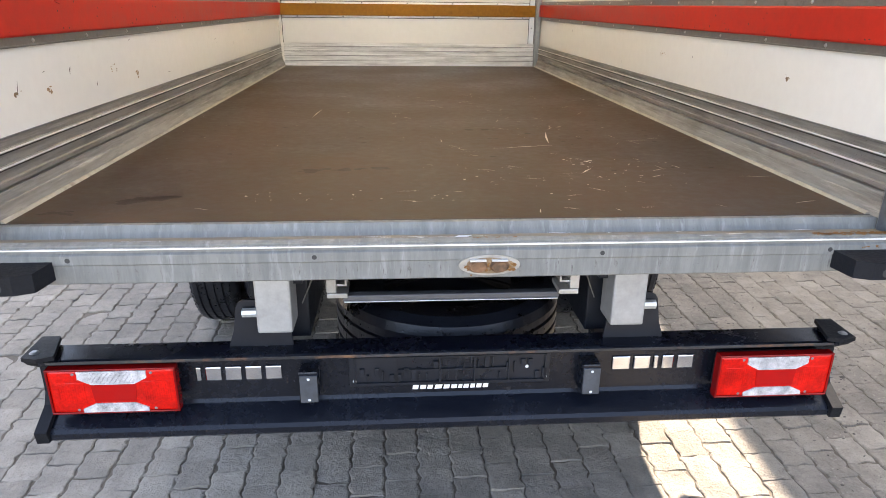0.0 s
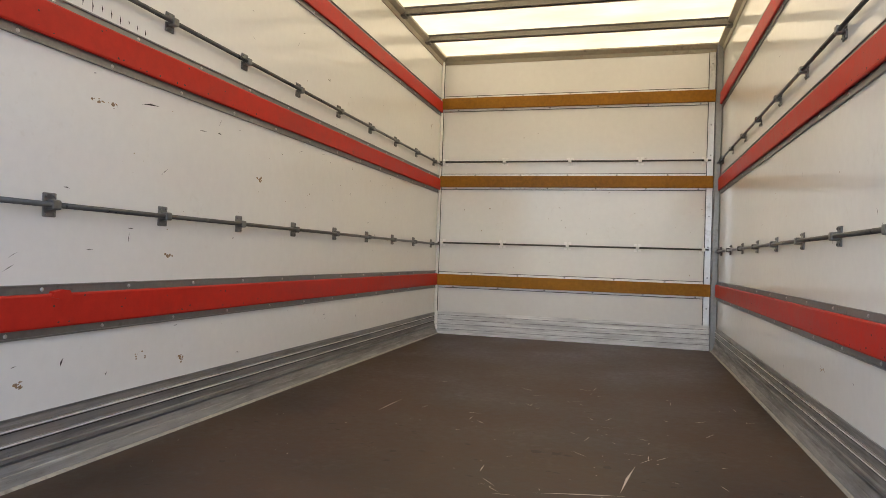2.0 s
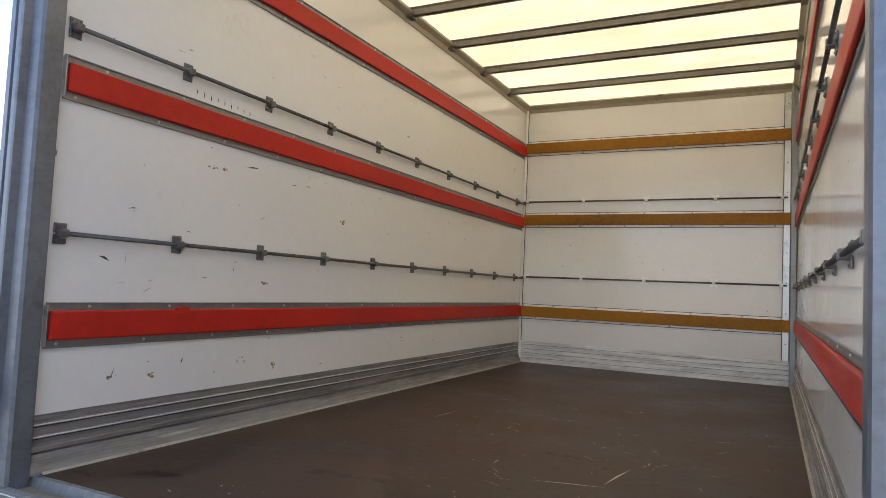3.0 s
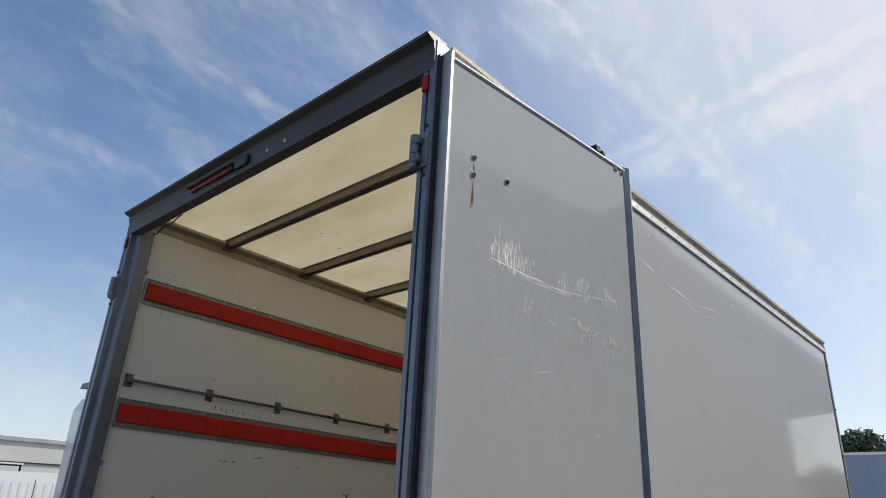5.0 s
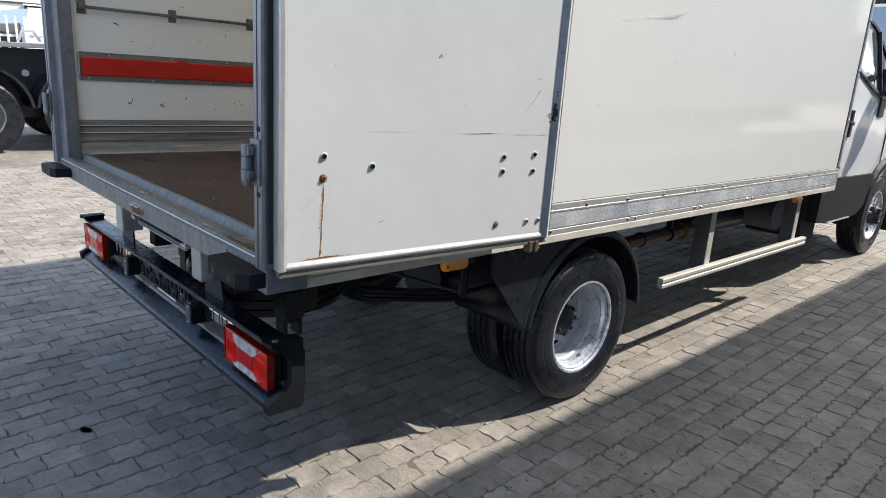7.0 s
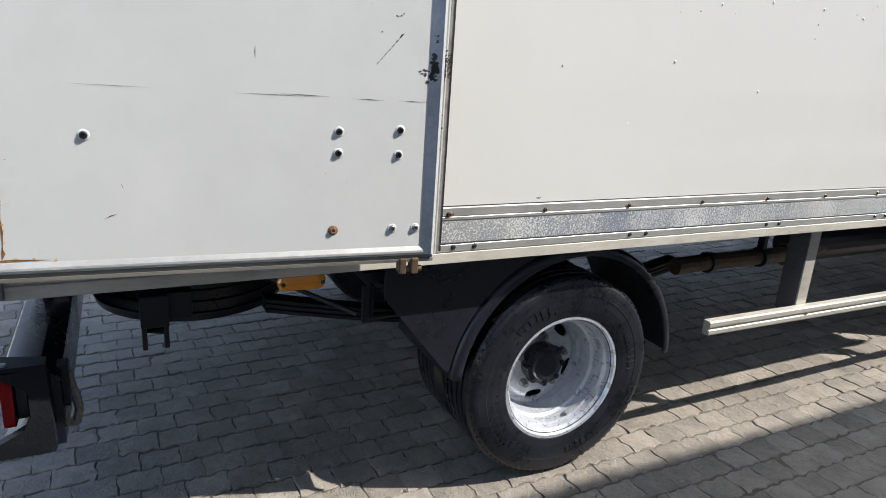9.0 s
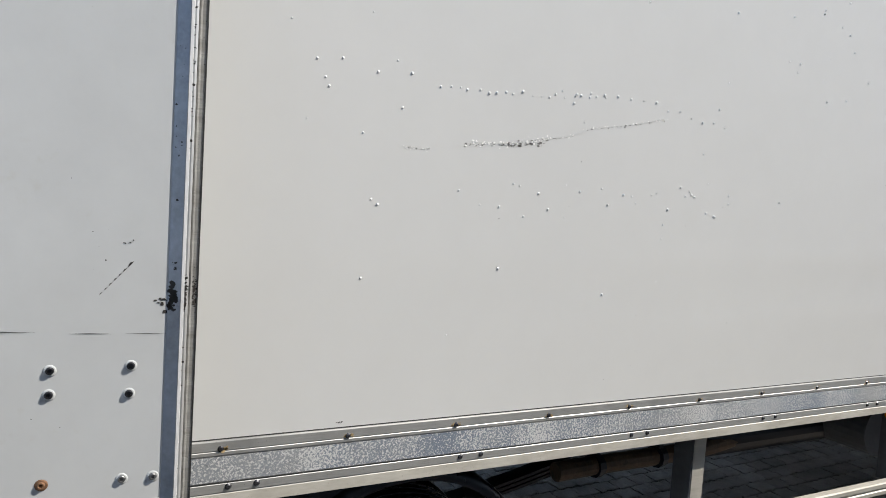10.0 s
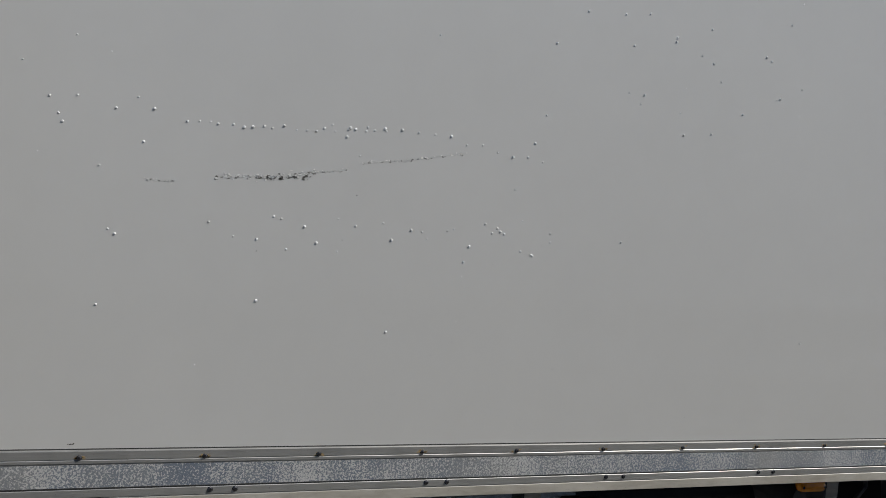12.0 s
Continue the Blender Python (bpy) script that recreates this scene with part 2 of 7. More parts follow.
M["leaf"] = plain("dark_green_leaf", (0.045, 0.07, 0.03), 0.6, amount=0.5, big=1.0, small=6)
M["bark"] = plain("brown_bark", (0.10, 0.075, 0.05), 0.9, amount=0.4, big=4, small=40)
M["metal_fence"] = plain("grey_mesh_fence", (0.25, 0.26, 0.26), 0.5, 0.5, amount=0.1)
M["stone"] = plain("pebble", (0.34, 0.31, 0.27), 0.9, amount=0.3, big=40, small=200)


def paving_material(name, far):
    """Concrete blocks: each its own tone, with stains and grit; far off the joints come from a pattern of the same size."""
    n = Nodes(name)
    n.co = n.add("ShaderNodeNewGeometry").outputs["Position"]
    blot = n.noise(0.9, 8, 0.72)
    mid = n.noise(9, 5, 0.7)
    grit = n.noise(170, 3, 0.7)
    f = n.math("ADD", n.math("MULTIPLY", blot, 0.55), n.math("MULTIPLY", mid, 0.45))
    col = n.mix(n.ramp(f, 0.36, 0.64), (0.137, 0.123, 0.107), (0.355, 0.317, 0.270))
    col = n.mix(n.ramp(grit, 0.55, 0.78, 0.0, 0.45), col, (0.42, 0.40, 0.36))
    col = n.mix(n.ramp(n.noise(260, 2, at=(2, 2, 0)), 0.60, 0.73, 0.0, 0.65), col, (0.06, 0.053, 0.046))
    col = n.mix(n.ramp(n.noise(38, 4, 0.7, at=(7, 3, 0)), 0.56, 0.72, 0.0, 0.5), col, (0.12, 0.10, 0.08))
    if far:
        br = n.add("ShaderNodeTexBrick")
        mp = n.add("ShaderNodeMapping")
        mp.inputs["Rotation"].default_value = (0, 0, radians(90))
        n.link(n.co, mp.inputs[0])
        n.link(mp.outputs[0], br.inputs["Vector"])
        br.inputs["Scale"].default_value = 1.0
        br.inputs["Brick Width"].default_value = 0.132
        br.inputs["Row Height"].default_value = 0.1115
        br.inputs["Mortar Size"].default_value = 0.004
        br.inputs["Color1"].default_value = (1, 1, 1, 1)
        br.inputs["Color2"].default_value = (0.7, 0.7, 0.7, 1)
        br.inputs["Mortar"].default_value = (0.2, 0.18, 0.16, 1)
        mul = n.add("ShaderNodeMix", data_type="RGBA", blend_type="MULTIPLY")
        mul.inputs[0].default_value = 0.85
        n.link(col, mul.inputs[6])
        n.link(br.outputs[0], mul.inputs[7])
        col = mul.outputs[2]
    else:
        a = n.add("ShaderNodeObjectInfo").outputs["Random"]
        b = n.add("ShaderNodeNewGeometry").outputs["Random Per Island"]
        r = n.math("FRACT", n.math("ADD", a, b))
        hsv = n.add("ShaderNodeHueSaturation")
        n.link(n.ramp(r, 0, 1, 0.84, 1.16), hsv.inputs["Value"])
        n.link(col, hsv.inputs["Color"])
        col = hsv.outputs[0]
    h = n.math("ADD", n.math("MULTIPLY", grit, 0.5), n.math("MULTIPLY", n.noise(45, 4), 0.9))
    return n.finish(col, n.ramp(mid, 0.3, 0.7, 0.72, 0.92), 0.0, n.bump(h, 1.0, 0.009))


M["paver"] = paving_material("concrete_paver", False)
M["paving_far"] = paving_material("block_paving_far", True)
M["joint"] = plain("joint_sand", (0.12, 0.100, 0.078), 0.95, amount=0.35, big=3, small=90)
M["lensdark"] = plain("dark_red_lens", (0.42, 0.005, 0.004), 0.15, amount=0.1, spec=0.3)
M["mirror"] = plain("mirror_glass", (0.25, 0.27, 0.29), 0.03, 1.0, amount=0.02, bump=0.0)


def streaked(name, colour, rough, metal, stretch, dark, pale, amount=0.5, fine=30.0):
    """Metal with long streaks of dirt along one direction, speckled and scratched."""
    n = Nodes(name)
    st = n.noise(fine, 5, 0.7, stretch=stretch)
    blot = n.noise(6, 4, 0.6, at=(4, 2, 7))
    speck = n.noise(220, 2, 0.6)
    col = n.mix(n.ramp(st, 0.42, 0.70, 0.0, amount), colour, dark)
    col = n.mix(n.ramp(n.noise(fine * 1.7, 4, 0.7, stretch=stretch, at=(9, 9, 9)), 0.55, 0.75, 0.0, amount), col, pale)
    col = n.mix(n.ramp(blot, 0.5, 0.75, 0.0, 0.4), col, dark)
    col = n.mix(n.ramp(speck, 0.66, 0.74, 0.0, 0.7), col, dark)
    return n.finish(col, n.ramp(st, 0.3, 0.7, rough - 0.1, rough + 0.15), metal, n.bump(speck, 0.3, 0.0006))


def speckled_web():
    """Oxidised aluminium: pale crusty specks in clouds over a blue-grey face."""
    n = Nodes("speckled_rail_web")
    cloud = n.noise(7, 4, 0.6, stretch=(1, 1, 0.35))
    fade = n.noise(3, 3, 0.5, stretch=(1, 1, 0.1), at=(5, 1, 3))
    speck = n.noise(170, 3, 0.75)
    fleck = n.noise(120, 3, 0.7, at=(2, 6, 1))
    col = n.mix(n.ramp(fade, 0.4, 0.62), (0.20, 0.235, 0.29), (0.33, 0.34, 0.345))
    col = n.mix(n.ramp(n.math("ADD", speck, n.math("MULTIPLY", cloud, 0.35)), 0.66, 0.72), col, (0.66, 0.66, 0.65))
    col = n.mix(n.ramp(fleck, 0.60, 0.68, 0.0, 0.6), col, (0.12, 0.13, 0.15))
    return n.finish(col, n.ramp(speck, 0.3, 0.7, 0.4, 0.65), 0.2, n.bump(speck, 0.5, 0.0008))


M["galv_sill"] = streaked("streaked_galvanised_sill", (0.215, 0.217, 0.205), 0.6, 0.1, (1, 0.4, 0.14), (0.125, 0.127, 0.122), (0.36, 0.365, 0.355), 0.7)
M["groove"] = streaked("dirty_sill_groove", (0.25, 0.215, 0.165), 0.7, 0.0, (0.2, 1, 1), (0.13, 0.105, 0.075), (0.42, 0.40, 0.36), 0.6)
# Side-wall kick plates are much darker than the bulkhead plate.
M["kick"] = streaked("dark_streaked_kick_plate", (0.31, 0.30, 0.285), 0.42, 0.35, (1, 0.05, 1), (0.06, 0.056, 0.05), (0.44, 0.43, 0.41), 0.7, 40)
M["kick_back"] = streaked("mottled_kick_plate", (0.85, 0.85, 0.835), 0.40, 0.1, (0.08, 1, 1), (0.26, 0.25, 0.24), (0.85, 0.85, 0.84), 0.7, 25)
M["ridge"] = plain("bright_ridge", (0.86, 0.85, 0.83), 0.35, 0.1, amount=0.1, small=60, dirt=(0.4, 0.38, 0.35), dirt_at=(0.66, 0.8))
M["rail"] = streaked("weathered_rail", (0.56, 0.555, 0.53), 0.42, 0.6, (1, 0.04, 1), (0.22, 0.22, 0.22), (0.52, 0.52, 0.51), 0.5, 30)
M["rail_low"] = streaked("dull_cream_rail", (0.58, 0.555, 0.49), 0.55, 0.15, (1, 0.15, 0.6), (0.26, 0.23, 0.18), (0.6, 0.58, 0.53), 0.6, 20)
M["white_mark"] = plain("white_scraped_paint", (0.92, 0.91, 0.88), 0.42, 0.35, amount=0.05, big=30, small=260, bump=0.004)
M["blister"] = plain("white_blister", (0.93, 0.93, 0.92), 0.6, amount=0.3, big=40, small=100)
# Sealant, and flat black pieces for the darkness of holes and gaps.
M["sealant"] = plain("dark_sealant_and_gaps", (0.03, 0.03, 0.03), 0.6, amount=0.3)
M["quilt"] = plain("grey_quilted_panel", (0.20, 0.205, 0.22), 0.5, amount=0.2, big=2, small=20)
M["lens_dull"] = plain("dull_dark_red_lens", (0.20, 0.004, 0.004), 0.3, amount=0.2, spec=0.3)
# Tan edge and cream rail are lightened in colour to look sunlit.
M["tan_edge"] = plain("sunlit_tan_roof_edge", (0.62, 0.50, 0.34), 0.6, amount=0.25, big=4, small=50)
M["cream_rail"] = plain("sunlit_cream_roof_rail", (0.82, 0.77, 0.69), 0.35, 0.1, amount=0.12, big=4, small=60, dirt=(0.45, 0.38, 0.28), dirt_at=(0.6, 0.8))
# The blue-grey holds the skylit shade of the door bevel.
M["bevel"] = plain("shaded_blue_bevel", (0.38, 0.41, 0.46), 0.4, 0.55, amount=0.25, big=5, small=60, dirt=(0.12, 0.12, 0.13), dirt_at=(0.6, 0.8))
M["web"] = speckled_web()
M["oil"] = plain("oil_stained_paver", (0.12, 0.107, 0.093), 0.7, amount=0.3, big=20, small=100)
M["concrete"] = plain("pale_concrete_edge", (0.5, 0.48, 0.43), 0.85, amount=0.15, big=2, small=40)
M["rail_steel"] = plain("dark_lashing_steel", (0.10, 0.098, 0.09), 0.34, 0.5, amount=0.35, big=6, small=60, dirt=(0.3, 0.28, 0.24), dirt_at=(0.62, 0.8))
M["clamp"] = plain("galvanised_clamp", (0.17, 0.168, 0.16), 0.4, 0.55, amount=0.3, big=9, small=80, dirt=(0.07, 0.065, 0.055), dirt_at=(0.52, 0.7))
M["plate"] = plain("dark_grey_post_plate", (0.085, 0.087, 0.095), 0.5, 0.2, amount=0.25, big=4, small=50)
M["guard"] = streaked("weathered_guard_aluminium", (0.50, 0.475, 0.42), 0.5, 0.3, (1, 0.06, 1), (0.28, 0.26, 0.22), (0.62, 0.60, 0.55), 0.5, 20)
M["kick_low"] = streaked("grey_floor_edge", (0.30, 0.295, 0.28), 0.5, 0.2, (1, 0.08, 1), (0.11, 0.10, 0.09), (0.50, 0.49, 0.46), 0.7, 30)
M["beam"] = plain("brownish_roof_beam", (0.20, 0.185, 0.155), 0.45, 0.5, amount=0.25, small=50, dirt=(0.07, 0.05, 0.035), dirt_at=(0.56, 0.75))
M["grime"] = streaked("grimy_seal", (0.20, 0.19, 0.17), 0.55, 0.2, (1, 0.05, 1), (0.03, 0.026, 0.02), (0.30, 0.28, 0.25), 0.7, 30)
M["cladding"] = plain("rough_black_cladding", (0.016, 0.017, 0.020), 0.6, amount=0.3, spec=0.2)


# ---- mesh helpers ----
def box(bm, x0, y0, z0, x1, y1, z1, bevel=0.0, m=None):
    r = bmesh.ops.create_cube(bm, size=1.0)
    vs = r["verts"]
    for v in vs:
        v.co = Vector(((x0 + x1) / 2 + v.co.x * (x1 - x0), (y0 + y1) / 2 + v.co.y * (y1 - y0), (z0 + z1) / 2 + v.co.z * (z1 - z0)))
    if bevel:
        es = list({e for v in vs for e in v.link_edges})
        out = bmesh.ops.bevel(bm, geom=es, offset=bevel, segments=2, affect="EDGES", profile=0.5, clamp_overlap=True)
        vs = list({v for v in out["verts"]} | {v for v in vs if v.is_valid})
    if m is not None:
        bmesh.ops.transform(bm, matrix=m, verts=[v for v in vs if v.is_valid])
    return bm


def rod(bm, a, b, r0, r1=None, n=12, caps=True):
    a, b = Vector(a), Vector(b)
    r1 = r0 if r1 is None else r1
    q = (b - a).to_track_quat("Z", "Y").to_matrix().to_4x4()
    bmesh.ops.create_cone(bm, cap_ends=caps, segments=n, radius1=r0, radius2=r1, depth=(b - a).length, matrix=Matrix.Translation((a + b) / 2) @ q)
    return bm


def extrude(bm, pts, axis, a, b, closed=True):
    """A profile of 2D points drawn out along x, y or z. Points are (y, z), (x, z) or (x, y)."""
    def at(p, v):
        return {"x": (v, p[0], p[1]), "y": (p[0], v, p[1]), "z": (p[0], p[1], v)}[axis]
    va = [bm.verts.new(at(p, a)) for p in pts]
    vb = [bm.verts.new(at(p, b)) for p in pts]
    n = len(pts)
    for i in range(n if closed else n - 1):
        j = (i + 1) % n
        bm.faces.new((va[i], va[j], vb[j], vb[i]))
    if closed:
        bm.faces.new(va[::-1])
        bm.faces.new(vb)
    bmesh.ops.recalc_face_normals(bm, faces=bm.faces[:])
    return bm


def spin(bm, profile, centre, axis="x", n=48):
    """A closed ring turned from (radius, offset) points round an axis through the centre."""
    rings = []
    for i in range(n):
        a = 2 * math.pi * i / n
        c, s = math.cos(a), math.sin(a)
        ring = []
        for r, o in profile:
            p = (o, r * c, r * s) if axis == "x" else (r * c, o, r * s) if axis == "y" else (r * c, r * s, o)
            ring.append(bm.verts.new(Vector(centre) + Vector(p)))
        rings.append(ring)
    for i in range(n):
        ra, rb = rings[i], rings[(i + 1) % n]
        for j in range(len(profile) - 1):
            bm.faces.new((ra[j], ra[j + 1], rb[j + 1], rb[j]))
    bmesh.ops.recalc_face_normals(bm, faces=bm.faces[:])
    return bm


def B():
    return bmesh.new()


def part(name, bm, material, parent, label="", smooth=False):
    me = bpy.data.meshes.new(name)
    if smooth:
        for f in bm.faces:
            f.smooth = True
    bm.to_mesh(me)
    bm.free()
    me.materials.append(material)
    ob = new(name, me)
    ob.parent = held(parent)
    if label:
        ob["label"] = label
    return ob


def held(parent):
    """Pieces of a sub-part belong to the part above it."""
    while parent and parent.parent and parent.parent.parent:
        parent = parent.parent
    return parent


def studs(name, material, parent, places, r, h, axis, n=8, top=0.55):
    """Equal round heads on one shared mesh, each an object of its own."""
    bm = B()
    q = Vector(axis).to_track_quat("Z", "Y").to_matrix().to_4x4()
    bmesh.ops.create_cone(bm, cap_ends=True, segments=n, radius1=r, radius2=r * top, depth=h, matrix=q @ Matrix.Translation((0, 0, h / 2)))
    me = bpy.data.meshes.new(name)
    bm.to_mesh(me)
    bm.free()
    me.materials.append(material)
    for p in places:
        ob = new(name, me)
        ob.parent = held(parent)
        ob.location = p


def thing(name, label, category, group="", kind="", m=None):
    ob = tagged(new(name), label, category, group, kind)
    ob.empty_display_size = 0.2
    if m is not None:
        ob.matrix_world = m
    return ob


truck = thing("box_truck", "white box truck with open rear doors on block paving", "truck", m=TRUCK)
# ---- cargo box ----
def span(a, b):
    return (a, b) if a < b else (b, a)


def slab(sign, xa, xb, y0, z0, y1, z1, bevel=0.0, bm=None):
    """A box whose x range is mirrored by sign."""
    a, b = span(sign * xa, sign * xb)
    return box(bm or B(), a, y0, z0, b, y1, z1, bevel)


def flakes(name, material, parent, face, spots, seed, label=""):
    """Small torn chips lying 0.4 mm proud of a face: spots are (u, v, spread_u, spread_v, count, size, slant)."""
    rnd = random.Random(seed)
    bm = B()
    for u, v, su, sv, count, size, slant in spots:
        for _ in range(count):
            t = rnd.uniform(-1, 1)
            cu, cv = u + su * t, v + slant * su * t + sv * rnd.gauss(0, 0.5)
            n, s = rnd.randint(5, 7), size * rnd.uniform(0.3, 1.3)
            a0, st, tilt = rnd.random() * 6, rnd.uniform(0.25, 1), rnd.uniform(-0.6, 0.6)
            vs = []
            for k in range(n):
                a = a0 + 2 * math.pi * k / n
                r = s * rnd.uniform(0.6, 1.2)
                du, dv = r * math.cos(a), r * math.sin(a) * st
                vs.append(bm.verts.new(face(cu + du - tilt * dv, cv + dv + tilt * du)))
            bm.faces.new(vs)
    return tagged(part(name, bm, material, parent, label), kind="stuff")


def strokes(name, material, parent, face, lines, label=""):
    """Thin scratches: lines are (u0, v0, u1, v1, width)."""
    bm = B()
    for u0, v0, u1, v1, w in lines:
        d = Vector((u1 - u0, v1 - v0)).normalized()
        n = Vector((-d.y, d.x)) * w / 2
        um, vm = (u0 + u1) / 2 + n.x * 0.8, (v0 + v1) / 2 + n.y * 0.8
        vs = [bm.verts.new(face(*p)) for p in ((u0, v0), (um + n.x, vm + n.y), (u1, v1), (um - n.x, vm - n.y))]
        bm.faces.new(vs)
    return tagged(part(name, bm, material, parent, label), kind="stuff")


def dome(bm, p, r, h, axis, n=8):
    """A low round head standing on p, h high along the axis vector."""
    ax = Vector(axis)
    q = ax.to_track_quat("Z", "Y").to_matrix().to_4x4()
    bmesh.ops.create_cone(bm, cap_ends=True, segments=n, radius1=r, radius2=r * 0.55, depth=h, matrix=Matrix.Translation(Vector(p) + ax * h * 0.5) @ q)


walls = {}
for sign in (1, -1):
    walls[sign] = part("side_wall", slab(sign, 1.052, 1.088, 0.06, 1.03, 4.42, 3.17, 0.002), M["panel"], truck, "glossy white laminate outer side wall")
    part("lining", slab(sign, 1.044, 1.050, 0.06, 1.0, 4.26, 3.19), M["inner"], walls[sign], "scuffed white inner lining")
    part("side_wall_base", slab(sign, 1.046, 1.08, 0.06, 0.93, 4.42, 1.028), M["alu"], truck)

    # Ribbed aluminium kick plate and the floor trim below it.
    x = sign * 1.044
    i = -sign
    prof = [(x, 1.17), (x + i * 0.004, 1.17), (x + i * 0.006, 1.163), (x + i * 0.006, 1.148), (x + i * 0.012, 1.145), (x + i * 0.012, 1.140), (x + i * 0.006, 1.137),
            (x + i * 0.006, 1.112), (x + i * 0.012, 1.109), (x + i * 0.012, 1.104), (x + i * 0.006, 1.101), (x + i * 0.006, 1.078), (x + i * 0.011, 1.075), (x + i * 0.011, 1.062), (x, 1.06)]
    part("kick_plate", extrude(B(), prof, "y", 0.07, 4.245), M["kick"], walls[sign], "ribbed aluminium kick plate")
    # Thin strips along the rib crests and plate edges, the crests pale.
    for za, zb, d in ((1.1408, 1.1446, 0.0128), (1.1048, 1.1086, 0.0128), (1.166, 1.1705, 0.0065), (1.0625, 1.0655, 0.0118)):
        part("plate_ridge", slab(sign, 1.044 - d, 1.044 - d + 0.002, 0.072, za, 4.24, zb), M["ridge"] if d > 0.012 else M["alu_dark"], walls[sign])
    # Dark strips beside each rib paint the shade in its creases.
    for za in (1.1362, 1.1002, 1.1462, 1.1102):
        part("rib_shade", slab(sign, 1.0365, 1.0382, 0.072, za - 0.0016, 4.24, za + 0.0014), M["dark_mark"], walls[sign])
    part("floor_trim", extrude(B(), [(x, 1.059), (x + i * 0.013, 1.057), (x + i * 0.016, 1.035), (x + i * 0.019, 1.033), (x + i * 0.027, 1.010), (x + i * 0.029, 1.001), (x, 1.001)], "y", 0.075, 4.24), M["kick_low"], walls[sign], "dirty grey floor edge trim")
    part("floor_bead", extrude(B(), [(x + i * 0.0285, 1.0005), (x + i * 0.0285, 1.0075), (x + i * 0.034, 1.0065), (x + i * 0.038, 1.0005)], "y", 0.12, 4.235), M["trim"], walls[sign], "crumbling cream sealant bead")
    # Top cove under the roof.
    part("roof_cove", extrude(B(), [(x, 3.135), (x + i * 0.006, 3.135), (x + i * 0.012, 3.165), (x + i * 0.04, 3.185), (x + i * 0.04, 3.2), (x, 3.2)], "y", 0.07, 4.25), M["cove"], walls[sign])

    # Red rub rails in their aluminium channels.
    for z in (1.432, 2.186, 2.801):
        rail = part("rub_rail", slab(sign, 1.026, 1.040, 0.118, z - 0.045, 4.243, z + 0.045, 0.006), M["red"], truck, "worn red rub rail in an aluminium channel")
        part("rail_channel", slab(sign, 1.0405, 1.0435, 0.11, z - 0.066, 4.244, z + 0.066, 0.001), M["alu_dark"], rail)
        flakes("rail_scuff", M["dark_mark"], rail, lambda u, v, s=sign: (s * 1.0256, u, v), [(1.0, z - 0.033, 0.8, 0.004, 16, 0.004, 0), (2.4, z - 0.02, 1.6, 0.02, 14, 0.004, 0), (0.9, z + 0.02, 0.5, 0.015, 6, 0.004, 0)], int(z * 100) + sign)
        for zl in (z - 0.069, z + 0.064):
            part("channel_lip", slab(sign, 1.0365, 1.0435, 0.11, zl, 4.244, zl + 0.005, 0.001), M["alu_dark"], rail)
        part("channel_end", slab(sign, 1.0255, 1.0435, 0.105, z - 0.062, 0.1085, z + 0.062, 0.001), M["alu"], rail)
        studs("rivet", M["alu"], rail, [(sign * 1.0405, 0.15 + 0.31 * k + (0.1 if dz > 0 else 0), z + dz) for k in range(14) for dz in (-0.056, 0.056)], 0.006, 0.003, (-sign, 0, 0))
    # Lashing rails with clamps.
    for z in (1.709, 2.342):
        rail = part("lashing_rail", rod(B(), (sign * 1.023, 0.125, z), (sign * 1.023, 4.235, z), 0.0075, n=10), M["rail_steel"], truck, "thin steel lashing rail", smooth=True)
        for k in range(10):
            y = 0.135 + 0.437 * k
            bm = B()
            for dz in (-1, 1):
                slab(sign, 1.038, 1.0435, y - 0.021, z + dz * 0.017 - 0.015, y + 0.021, z + dz * 0.017 + 0.015, 0.003, bm)
                for dy in (-0.013, 0.013):
                    dome(bm, (sign * 1.038, y + dy, z + dz * 0.024), 0.005, 0.003, (-sign, 0, 0))
            slab(sign, 1.013, 1.0405, y - 0.014, z - 0.013, y + 0.014, z + 0.013, 0.004, bm)
            part("rail_clamp", bm, M["clamp"], rail)

# Bulkhead.
bulk = part("front_wall", box(B(), -1.043, 4.25, 0.95, 1.043, 4.42, 3.19), M["inner"], truck, "white lined bulkhead with scuffs")
prof = [(4.25, 1.178), (4.244, 1.175), (4.244, 1.15), (4.238, 1.147), (4.244, 1.144), (4.244, 1.115), (4.238, 1.112), (4.244, 1.109), (4.244, 1.08), (4.238, 1.077), (4.244, 1.074), (4.244, 1.04), (4.238, 1.037), (4.238, 1.001), (4.25, 1.001)]
# Crease shade of the bulkhead plate, painted as dark strips.
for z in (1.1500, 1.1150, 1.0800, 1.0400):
    part("rib_shade", box(B(), -1.02, 4.2428, z - 0.0055, 1.0, 4.2442, z + 0.0015), M["dark_mark"], bulk)
part("kick_plate", extrude(B(), prof, "x", -1.03, 1.03), M["kick_back"], bulk, "ribbed pale mottled aluminium kick plate")
